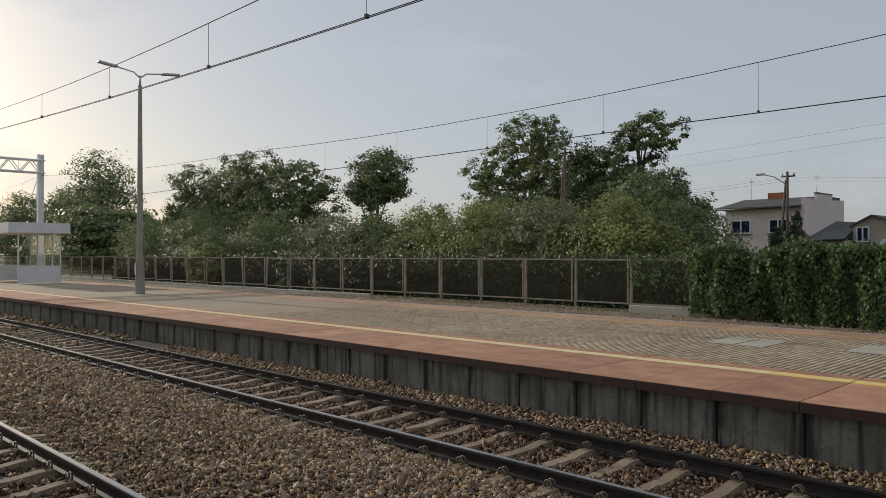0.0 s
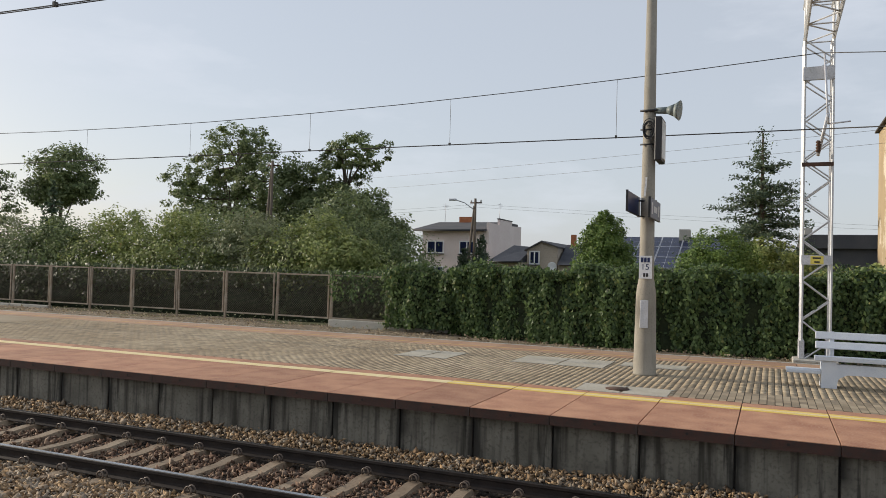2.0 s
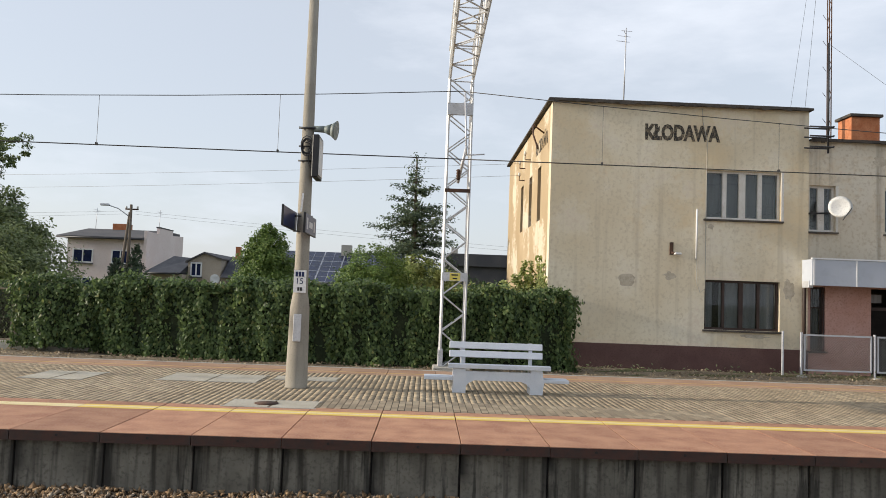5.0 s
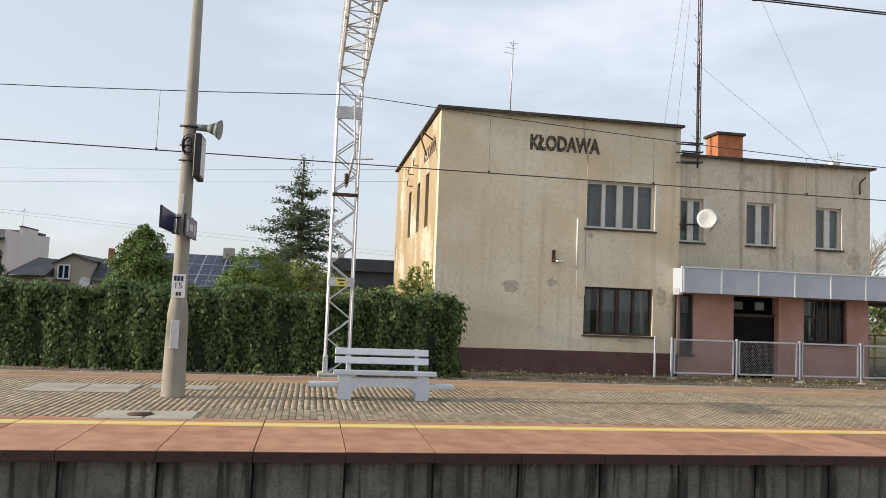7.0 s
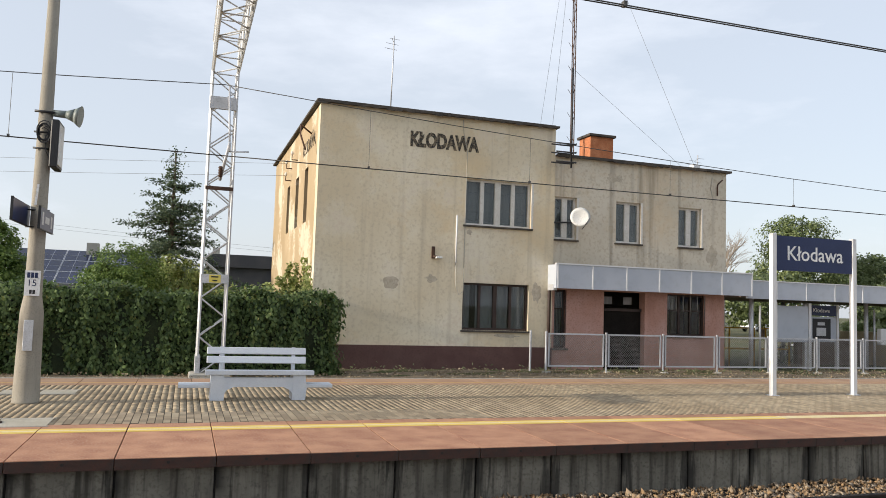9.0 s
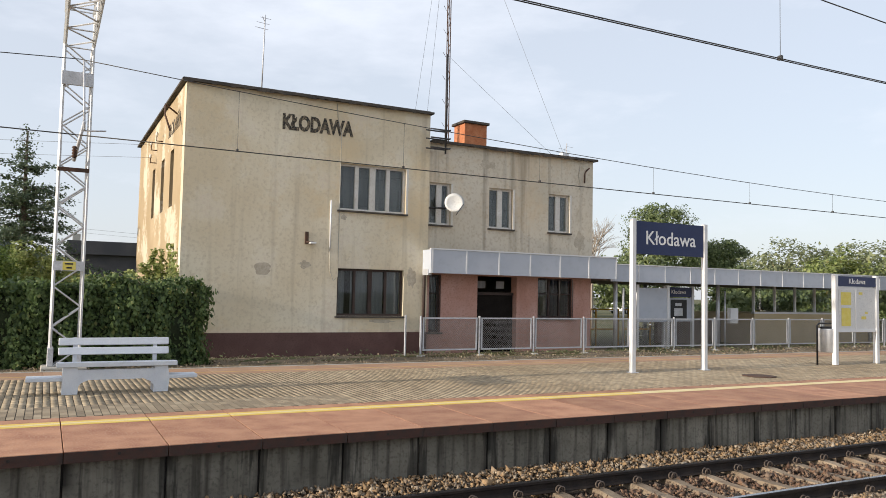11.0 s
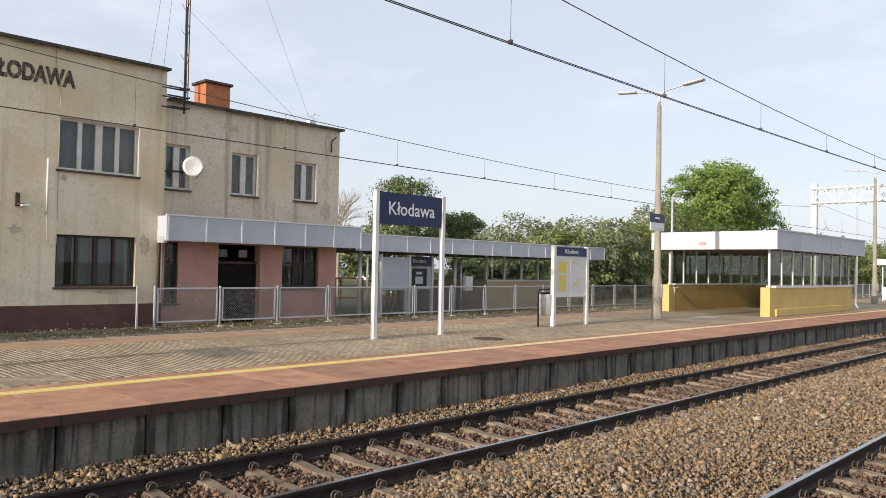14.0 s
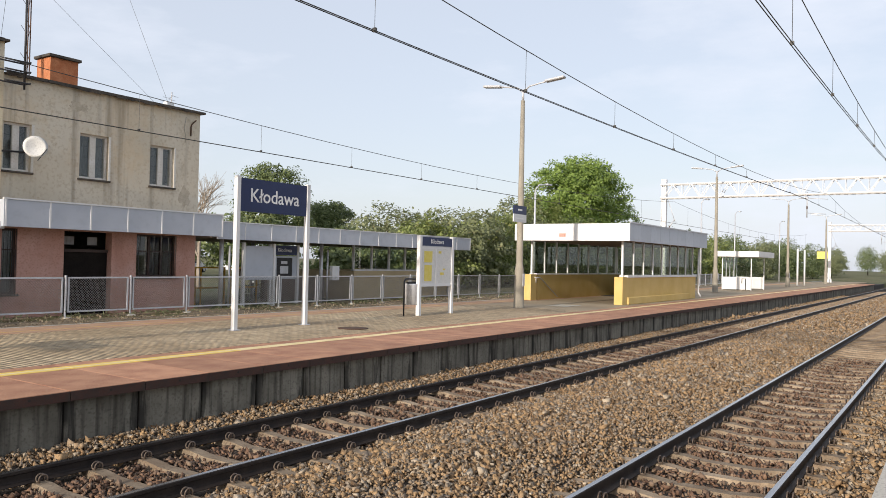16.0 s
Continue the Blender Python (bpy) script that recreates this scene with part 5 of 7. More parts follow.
def clumped(crowns, n, size, spread=0.32, hollow=0.35, clumps=30):
    """Leaf centres and outward directions in uneven clumps within ellipsoids (x, y, z, rx, ry, rz)."""
    cs_, ns_ = [], []
    total = sum(c[3] * c[5] for c in crowns)
    for cx_, cy_, cz_, rx_, ry_, rz_ in crowns:
        m_ = max(40, int(n * rx_ * rz_ / total))
        k = max(14, int(clumps * (rx_ * rz_) ** 0.5))
        d = rng.normal(0, 1, (k, 3)); d /= np.linalg.norm(d, axis=1, keepdims=True)
        rad = rng.uniform(hollow, 1.0, (k, 1)) ** 0.6
        centre = d * rad
        pick = rng.integers(0, k, m_)
        wide = rng.uniform(0.5, 1.3, (k, 1)) * spread
        off = rng.normal(0, 1, (m_, 3))
        off *= rng.uniform(0, 1, (m_, 1)) ** 0.45 / np.linalg.norm(off, axis=1, keepdims=True)
        p = centre[pick] * 0.95 + off * wide[pick] * np.array([1, 1, 0.8])
        cs_.append(p * [rx_, ry_, rz_] + [cx_, cy_, cz_])
        ns_.append(d[pick] + [0, 0, 0.5])
    return np.concatenate(cs_), np.concatenate(ns_)


def tree(name, x, y, height, trunk, crowns, n, size, mat, label, group="trees behind the fence", limbs=9, category="tree", z=0.45, spread=0.32, droop=0.3, clumps=30):
    root = thing(name, x, y, z, label, category, group)
    bm_ = bmesh.new()
    bends = [(0, 0, 0), (0.06 * height * random.uniform(-0.5, 0.5), 0.03 * height * random.uniform(-1, 1), height * 0.4), (0.03 * height * random.uniform(-1, 1), 0, height * 0.8)]
    for (a, b), (r0, r1) in zip(zip(bends[:-1], bends[1:]), ((trunk, trunk * 0.65), (trunk * 0.65, trunk * 0.25))):
        rod(bm_, a, b, r0, r1, 9)
    for k in range(limbs):
        c = crowns[k % len(crowns)]
        s_ = Vector(bends[1]).lerp(Vector(bends[2]), random.uniform(-0.35, 0.9))
        e_ = Vector((c[0] + c[3] * random.uniform(-0.7, 0.7), c[1] + c[4] * random.uniform(-0.7, 0.7), c[2] + c[5] * random.uniform(-0.3, 0.7)))
        mid = s_.lerp(e_, 0.5) + Vector((0, 0, 0.08 * height * random.uniform(-0.3, 0.6)))
        rod(bm_, s_, mid, trunk * 0.38, trunk * 0.2, 6)
        rod(bm_, mid, e_, trunk * 0.2, trunk * 0.05, 5)
    part("trunk", bm_, M_bark, root, "rough dark trunk and limbs")
    c_, n_ = clumped(crowns, n, size, spread, clumps=clumps)
    part("crown", leaf_mesh("crown", c_, n_, size, mat, droop), None, root, "uneven leafy crown")
    return root


def bush(x, y, rx_, ry_, h, n, size, mat, label, category="shrub"):
    cr = [(0, 0, h * 0.45, rx_, ry_, h * 0.5), (rx_ * 0.5, -ry_ * 0.2, h * 0.36, rx_ * 0.6, ry_ * 0.7, h * 0.38), (-rx_ * 0.5, 0.0, h * 0.40, rx_ * 0.6, ry_ * 0.7, h * 0.42), (rx_ * 0.1, 0, h * 0.72, rx_ * 0.5, ry_ * 0.5, h * 0.28)]
    return tree("shrub", x, y, h * 0.8, 0.05, cr, n, size, mat, label, "thicket behind the fence", 8, category, spread=0.27, clumps=60)


# near-black mass added to paint the shade inside the thicket
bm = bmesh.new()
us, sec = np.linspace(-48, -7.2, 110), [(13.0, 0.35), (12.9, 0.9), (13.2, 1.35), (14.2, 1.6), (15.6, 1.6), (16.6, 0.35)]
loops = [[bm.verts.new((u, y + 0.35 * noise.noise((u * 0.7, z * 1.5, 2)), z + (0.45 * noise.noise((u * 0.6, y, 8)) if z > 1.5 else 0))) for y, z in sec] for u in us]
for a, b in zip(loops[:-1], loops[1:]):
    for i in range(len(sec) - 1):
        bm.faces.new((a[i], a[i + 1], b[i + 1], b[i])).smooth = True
tagged(new("undergrowth", meshed("undergrowth", bm, M_shadecore)), "near-black mass added as the thicket's shade behind the old fence", "undergrowth", kind="stuff")
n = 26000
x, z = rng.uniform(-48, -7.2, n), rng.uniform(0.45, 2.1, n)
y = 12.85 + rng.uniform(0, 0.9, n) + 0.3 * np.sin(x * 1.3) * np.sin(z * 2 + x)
tagged(new("undergrowth_leaves", leaf_mesh("undergrowth_leaves", np.stack([x, y, z], 1), np.tile([0, -1, 0.4], (n, 1)), 0.085, M_leafdark, 1.0, 1.8)), "leaves coloured dark for the thicket's shade behind the old fence", "undergrowth", kind="stuff")
# thicket directly behind the old fence
for x, y, rx_, ry_, h, m_, lab in (
        (-10.6, 15.0, 1.7, 1.5, 2.7, M_leaf2, "bright green shrub with fine leaves"), (-12.2, 15.2, 2.2, 1.6, 3.5, M_leaf2, "broad light green shrub behind the fence"),
        (-15.2, 15.5, 2.4, 1.6, 3.7, M_leaf3, "greyish willow shrub with upright shoots"), (-18.5, 15.6, 2.4, 1.7, 3.8, M_leaf2, "yellowish green shrub with upright shoots"),
        (-22.0, 16.0, 2.3, 1.7, 3.9, M_leaf2, "pale green shrub behind the fence"), (-25.4, 16.0, 2.4, 1.8, 3.6, M_leaf1, "dark green shrub behind the fence"),
        (-29.4, 16.4, 2.9, 1.9, 3.7, M_leaf3, "broad grey-green willow shrub"), (-35.5, 16.5, 2.8, 2.0, 4.1, M_leaf1, "dark shrub with arching twigs"),
        (-39.5, 15.0, 2.6, 1.8, 3.0, M_leaf1, "low sprawling dark shrub"), (-36.0, 13.2, 1.7, 1.1, 2.2, M_leaf2, "creeper mound hanging over the fence"), (-45, 17, 3.2, 2.0, 4.6, M_leaf1, "tall dark shrub by the shelter"), (-52, 17, 3.5, 2.2, 4.4, M_leaf1, "tall dark shrub by the shelter"),
        (-14.0, 19.0, 3.0, 2.0, 4.2, M_leaf1, "dark shrub in the thicket"), (-12.2, 20.0, 2.2, 2.0, 3.6, M_leaf1, "dark rounded shrub at the thicket's end"), (-20.0, 20.0, 3.2, 2.0, 4.4, M_leaf1, "dark shrub in the thicket")):
    bush(x, y, rx_ * 1.18, ry_, h * 1.06, 14000, 0.075, m_, lab)
tree("tree", -27.4, 30, 10.4, 0.26, [(0.1, 0, 8.3, 2.7, 2.4, 2.1), (-2.9, 0, 6.2, 2.5, 2.2, 2.1), (2.6, 0, 6.4, 2.7, 2.4, 2.6), (-0.8, 0, 4.2, 4.2, 2.8, 2.4), (4.4, 0, 5.0, 2.2, 2.2, 2.6)], 38000, 0.11, M_leaf1, "tall broad-leaved tree with an open crown", limbs=26, spread=0.19, clumps=40)
tree("tree", -19.6, 30, 9.2, 0.22, [(0.7, 0, 8.2, 1.9, 1.8, 1.3), (-0.8, 0, 6.8, 2.2, 1.7, 1.9), (-1.8, 0, 5.0, 3.0, 2.2, 2.4), (1.0, 0, 4.0, 2.4, 2, 2.0)], 22000, 0.105, M_leaf1, "leaning slender tree with visible branches", limbs=18, spread=0.19)
tree("tree", -17.2, 27, 6.0, 0.2, [(0, 0, 4.0, 2.6, 2.2, 2.0), (1.6, 0, 2.8, 1.9, 1.8, 1.8)], 18000, 0.11, M_leaf1, "dark rounded tree at the end of the thicket")
tree("tree", -59.5, 45, 12.0, 0.3, [(0, 0, 10.2, 3.5, 3.2, 2.6), (-1.5, 0, 8.2, 3.0, 2.6, 1.8), (1.7, 0, 8.4, 2.4, 2.2, 1.5)], 15000, 0.18, M_leaf1, "solitary round-topped tree with a bare trunk", limbs=12)
for x, y, h, w_ in ((-73.5, 45, 13.2, 5.6), (-83, 45, 15.2, 6.2), (-91, 46, 15.4, 6.0), (-102, 46, 15.2, 6.0)):
    tree("tree", x, y, h, 0.35, [(0, 0, h * 0.78, w_ * 0.85, 4, h * 0.20), (w_ * 0.5, 0, h * 0.55, w_ * 0.6, 4, h * 0.22), (-w_ * 0.5, 0, h * 0.52, w_ * 0.6, 4, h * 0.24), (0, -1, h * 0.35, w_, 4, h * 0.25)], 17000, 0.19, M_leaf1, "large dark broad-leaved tree in a row", limbs=18, spread=0.23, clumps=22)
for x, y, h, w_ in ((-122, 40, 18.5, 10.0), (-138, 42, 14, 9), (-105, 30, 9.5, 6), (-86, 26, 7.5, 5), (-70, 22, 6.2, 4), (-160, 40, 14, 10), (-190, 40, 12, 12)):
    tree("tree", x, y, h, 0.4, [(0, 0, h * 0.74, w_ * 0.7, 5, h * 0.24), (w_ * 0.5, 0, h * 0.5, w_ * 0.6, 5, h * 0.26), (-w_ * 0.5, 0, h * 0.48, w_ * 0.6, 5, h * 0.28), (0, -1, h * 0.28, w_, 5, h * 0.25)], 15000, 0.25, M_leaf1, "large dark tree beyond the shelter", limbs=12)


def conifer(x, y, h, w_, n, size, mat, label, shape=1.0, category="conifer"):
    root = thing("conifer", x, y, 0.45, label, category)
    bm_ = rods(((0, 0, 0), (0, 0, h * 0.97), 0.02 * h, 0.004 * h), n=8)
    levels, cs_, ns_ = int(h * 3.6), [], []
    for k in range(levels):
        u = (k + 0.5 + random.uniform(-0.5, 0.5)) / levels
        r = w_ * (1 - u) ** shape
        for j in range(max(4, int(9 * (1 - u) + 3))):
            a = 2.4 * (k * 3 + j) + random.uniform(-0.4, 0.4)
            rr = r * random.choice((0.45, 0.7, 0.85, 1.0, 1.2)) * random.uniform(0.85, 1.1)
            z0 = h * (0.06 + 0.92 * u) + random.uniform(-0.03, 0.03) * h
            z1 = z0 + rr * (0.22 - 0.55 * (1 - u) + random.uniform(-0.22, 0.22))
            rod(bm_, (0, 0, z0), (rr * math.cos(a), rr * math.sin(a), z1), 0.012 + 0.006 * (1 - u) * w_, 0.004, 4)
            m_ = max(5, int(n * rr / (levels * 6 * w_ * 0.55)))
            t_ = rng.uniform(0.12, 1.03, (m_, 1))
            p = np.array([0, 0, z0]) * (1 - t_) + np.array([rr * math.cos(a), rr * math.sin(a), z1]) * t_ + rng.normal(0, 1, (m_, 3)) * [0.075, 0.075, 0.04] * (0.5 + 0.3 * w_)
            cs_.append(p); ns_.append(np.tile([math.cos(a) * 0.4, math.sin(a) * 0.4, 0.8], (m_, 1)))
    part("trunk", bm_, M_bark, root)
    part("needles", leaf_mesh("needles", np.concatenate(cs_), np.concatenate(ns_), size, mat, 0.4, 2.0), None, root, "dark needled branches")
    return root


conifer(1.85, 24, 7.5, 4.1, 40000, 0.062, M_leaf4, "blue-green spruce with tiered branches behind the hedge", 1.05)
conifer(-50.0, 36, 8.0, 2.2, 4000, 0.2, M_leaf4, "dark spruce among distant trees", 0.9)
tree("thuja", -3.25, 20, 3.6, 0.09, [(0, 0, 1.5, 1.25, 1.2, 1.5), (0, 0, 2.4, 1.12, 1.1, 1.05), (0.1, 0, 3.2, 0.7, 0.7, 0.75), (-0.3, 0, 3.05, 0.55, 0.5, 0.7), (0.05, 0, 3.7, 0.3, 0.3, 0.4)], 30000, 0.06, M_leaf5, "dense egg-shaped green thuja behind the hedge", "", 6, "thuja", spread=0.24, clumps=190)
tree("shrub", 0.75, 18, 2.6, 0.07, [(0, 0, 2.15, 1.3, 1.1, 1.2), (0.3, 0, 1.6, 1.25, 1.0, 1.1), (-0.5, 0, 1.7, 1.05, 0.9, 1.0)], 26000, 0.055, M_leaf5, "clipped round green shrub behind the hedge", "", 6, "shrub", spread=0.24, clumps=190)
tree("shrub", 2.2, 19.5, 2.7, 0.06, [(0, 0, 2.1, 0.9, 0.8, 1.1), (0.9, 0, 1.7, 0.8, 0.8, 1.0)], 7000, 0.07, M_leaf2, "loose yellowish shrub beneath the spruce", "", 8, "shrub", spread=0.27, clumps=90)
tree("shrub", 4.9, 14.2, 2.5, 0.06, [(0, 0, 1.4, 0.7, 0.8, 1.0), (0.3, 0, 2.1, 0.35, 0.4, 0.8), (-0.9, 0.5, 1.3, 0.9, 0.6, 0.8)], 6000, 0.07, M_leaf2, "bright young creeper shoots by the station wall", "", 8, "shrub", spread=0.27, clumps=90)
# greenery beyond the station
tree("tree", 76, 26, 12.6, 0.4, [(-2.5, 0, 8.0, 5.6, 4.5, 4.2), (3.0, 0, 9.0, 5.2, 4.5, 4.0), (0.5, 0, 11.0, 4.2, 4, 2.2), (8.5, 0, 6.4, 4.4, 4, 2.6), (-8.0, 0, 5.4, 4.0, 4, 2.8), (2, 0, 5, 6.5, 4, 2.5)], 60000, 0.17, M_leaf6, "large dense round walnut tree with bright green leaves", "trees beyond the station", 18, spread=0.19, clumps=60)
for x, y, h, w_ in ((66, 60, 14.0, 5.0), (76.5, 62, 10.2, 4.6)):
    tree("tree", x, y, h, 0.3, [(0, 0, h * 0.72, w_ * 0.8, 4, h * 0.22), (w_ * 0.4, 0, h * 0.5, w_ * 0.6, 4, h * 0.22), (-w_ * 0.4, 0, h * 0.5, w_ * 0.6, 4, h * 0.22)], 16000, 0.20, M_leaf1, "dark broad-leaved tree behind the canopy", "trees beyond the station", 12)
for x, y, h, w_, m_ in ((60, 38, 7.4, 5.5, M_leaf3), (70, 38, 8.0, 5.5, M_leaf3), (79, 36, 7.0, 5.0, M_leaf1), (62, 27, 5.4, 4.5, M_leaf1), (56, 24, 4.2, 3.5, M_leaf3), (90, 30, 6.0, 6, M_leaf1), (104, 30, 7.0, 6.0, M_leaf1), (122, 32, 8.5, 7, M_leaf1), (145, 34, 9, 9, M_leaf1), (180, 36, 10, 10, M_leaf1), (215, 30, 9, 10, M_leaf3), (48, 45, 6.0, 5, M_leaf1), (38, 50, 5.5, 5, M_leaf1), (250, 24, 9, 12, M_leaf1), (285, 12, 9, 14, M_leaf3), (240, 40, 11, 12, M_leaf1), (330, -4, 10, 16, M_leaf1), (330, 22, 12, 16, M_leaf1), (345, -30, 11, 16, M_leaf3), (165, 24, 7, 8, M_leaf1), (200, 18, 7, 9, M_leaf3)):
    tree("tree", x, y, h * 0.8, 0.2, [(0, 0, h * 0.55, w_, 3.5, h * 0.42), (w_ * 0.6, 0, h * 0.42, w_ * 0.6, 3.5, h * 0.36), (-w_ * 0.6, 0, h * 0.42, w_ * 0.6, 3.5, h * 0.36)], 9000, 0.19, m_, "scrubby bank of trees beyond the station", "trees beyond the station", 10, spread=0.24)
for x, y, h, w_, m_ in ((36, 21, 3.6, 3.0, M_leaf1), (41, 20, 4.6, 3.2, M_leaf2), (46, 20, 5.4, 3.4, M_leaf3), (51, 21, 6.0, 3.6, M_leaf2), (56.5, 22, 7.4, 3.8, M_leaf3), (62, 23, 8.2, 4.0, M_leaf2), (68, 22, 6.5, 4.2, M_leaf1), (84, 21, 5.0, 5.0, M_leaf3), (93, 20, 5.6, 5.0, M_leaf1), (102, 19, 6.0, 5.5, M_leaf2), (113, 19, 6.4, 6.0, M_leaf1), (126, 18, 6.6, 7.0, M_leaf3), (142, 17, 7.0, 8.0, M_leaf1), (160, 16, 7.0, 9.0, M_leaf1)):
    tree("tree", x, y, h * 0.8, 0.12, [(0, 0, h * 0.58, w_ * 0.9, 2.2, h * 0.42), (w_ * 0.6, 0, h * 0.38, w_ * 0.7, 2.2, h * 0.36), (-w_ * 0.6, 0, h * 0.40, w_ * 0.7, 2.2, h * 0.38), (0, -0.4, h * 0.2, w_, 1.8, h * 0.2)], 8000, 0.16, m_, "dense scrubby tree along the station fence", "scrub along the fence", 10, spread=0.24)
# leafless tree behind the station
bare = thing("bare_tree", 28.0, 25, 0.45, "leafless pale tree behind the station building", "tree")
bm = bmesh.new()


def twig(p, d, length, r, depth):
    q = p + d * length
    rod(bm, p, q, r, r * 0.65, 5)
    if depth:
        for _ in range(3 if depth > 1 else 2):
            e = (d + Vector((random.gauss(0, 0.42), random.gauss(0, 0.42), random.gauss(0.12, 0.3)))).normalized()
            twig(p.lerp(q, random.uniform(0.55, 1.0)), e, length * random.uniform(0.62, 0.85), r * 0.6, depth - 1)


twig(Vector((0, 0, 0)), Vector((0, 0, 1)), 2.4, 0.13, 6)
part("trunk", bm, material("pale_dead_bark", (0.30, 0.25, 0.20), (0.38, 0.33, 0.27), 0.9, scale=4, fine=30, bump=0.3), bare)


# ---- platform furniture ----
def bench(x, y, label):
    b = thing("bench", x, y, P, label, "bench")
    for a in (0.06, 1.38):
        part("leg", prism([(a - 0.01, 0.0), (a + 0.21, 0.0), (a + 0.23, 0.20), (a + 0.20, 0.41), (a, 0.41)], 0.02, 0.42, "y"), M_benchp, b, "painted concrete leg")
    part("apron", prism([(0.26, 0.10), (0.32, 0.17), (0.42, 0.215), (1.22, 0.215), (1.32, 0.17), (1.38, 0.10), (1.38, 0.37), (0.26, 0.37)], 0.03, 0.11, "y"), M_benchp, b, "arched concrete apron")
    part("side_wing", boxes((-0.44, 0.055, 0.05, 0.40, 0.20, 0.26), bevel=0.008), M_benchp, b)
    part("side_wing", boxes((1.59, 2.05, 0.05, 0.40, 0.20, 0.26), bevel=0.008), M_benchp, b)
    for k in range(3):
        part("seat_slat", boxes((-0.03, 1.72, 0.0, 0.13, 0.0, 0.075), bevel=0.008), M_benchp, b, at=pose(0, -0.02 + k * 0.15, 0.415 - k * 0.012))
    for z0 in (0.575, 0.725):
        part("back_slat", boxes((-0.01, 1.64, 0.0, 0.05, 0.0, 0.115), bevel=0.008), M_benchp, b, at=pose(0, 0.44 + (z0 - 0.575) * 0.25, z0, -12))
    for a in (0.2, 1.4):
        part("back_post", boxes((a, a + 0.06, 0.50, 0.56, 0.30, 0.84)), M_benchp, b)
    return b


bench(2.90, 6.10, "pale blue painted bench with slatted seat and concrete legs")

sign = thing("station_sign", 14.27, 6.23, P, "navy station name sign on two white posts", "sign")
for a in (0.0, 2.18):
    part("post", boxes((a - 0.055, a + 0.055, -0.055, 0.055, 0, 3.42), bevel=0.008), M_white, sign)
    part("foot_plate", boxes((a - 0.1, a + 0.1, -0.1, 0.1, 0, 0.015)), M_galv, sign)
plate = part("name_plate", boxes((0.058, 2.122, -0.03, 0.03, 2.64, 3.38)), M_blue, sign, "navy enamel plate")
lettering("name_text", "Kłodawa", 0.44, M_signwhite, plate, pose(1.10, -0.034, 3.0, 90, 0, 0), 0.002, "", 0.003)
part("mark_stripe", boxes((0.45, 0.50, -0.046, -0.032, 1.05, 1.08)), M_signwhite, sign)

info = thing("information_board", 21.2, 6.25, P, "white framed timetable case with navy header", "notice board")
for a in (0.0, 1.72):
    part("post", boxes((a - 0.06, a + 0.06, -0.06, 0.06, 0, 2.38), bevel=0.008), M_white, info)
head_ = part("header", boxes((0.062, 1.78, -0.05, 0.05, 2.08, 2.34)), M_blue, info, "navy header panel")
lettering("header_text", "Kłodawa", 0.20, M_signwhite, head_, pose(0.85, -0.054, 2.21, 90, 0, 0), 0.002)
case = part("case", boxes((0.062, 1.658, -0.02, 0.05, 0.86, 2.06)), M_white, info)
part("poster", boxes((0.12, 0.78, -0.028, -0.021, 0.98, 1.98)), M_paper, case)
part("poster", boxes((0.22, 0.60, -0.034, -0.029, 1.02, 1.50), (0.20, 0.62, -0.034, -0.029, 1.58, 1.92)), M_ypaper, case, "yellow timetable sheets")
part("poster", boxes((0.88, 1.60, -0.028, -0.021, 0.95, 2.00)), M_paper, case, "pale line map")
part("poster_mark", boxes((1.05, 1.25, -0.034, -0.029, 1.2, 1.28), (1.2, 1.32, -0.034, -0.029, 1.35, 1.4), (0.95, 1.1, -0.034, -0.029, 1.86, 1.93)), M_ypaper, case)
part("case_rail", boxes((0.80, 0.86, -0.04, -0.021, 0.88, 2.04)), M_white, case)
part("case_rail", boxes((0.062, 1.658, -0.05, -0.021, 0.86, 0.92)), M_white, case)

bin_ = thing("litter_bin", 20.75, 6.45, P, "pale grey litter bin hung on a black post frame", "litter bin")
part("frame", tube([(0, 0, 0), (0, 0, 1.02), (0.08, 0, 1.08), (0.62, 0, 1.08)], 0.025), M_black, bin_)
part("bucket", turned([(0.15, 0.32), (0.19, 0.34), (0.20, 0.90), (0.205, 0.94), (0.17, 0.94)], 18), M_galv, bin_, "pale grey bucket", pose(0.36, 0, 0))
part("lid_bar", rods(((0.14, 0, 0.97), (0.58, 0, 0.97), 0.03)), M_black, bin_)

# fittings on the first lamp post
horn = part("loudspeaker", rods(((0.10, -0.05, 4.42), (0.30, -0.08, 4.41), 0.05, 0.06), ((0.30, -0.08, 4.41), (0.42, -0.10, 4.40), 0.06, 0.11), ((0.42, -0.10, 4.40), (0.50, -0.11, 4.39), 0.11, 0.17), n=14), M_horn, post, "grey-green horn loudspeaker")
part("clamp", rods(((-0.14, -0.1, 4.42), (0.14, -0.1, 4.42), 0.02), ((-0.13, -0.1, 4.1), (0.13, -0.1, 4.1), 0.015), ((-0.13, -0.1, 3.85), (0.13, -0.1, 3.85), 0.015)), M_black, post)
clock = part("light_box", boxes((0.13, 0.24, -0.30, 0.22, 3.55, 4.28), bevel=0.015), M_black, post, "black framed display case")
part("face", boxes((0.242, 0.248, -0.26, 0.18, 3.60, 4.23)), M_paper, clock)
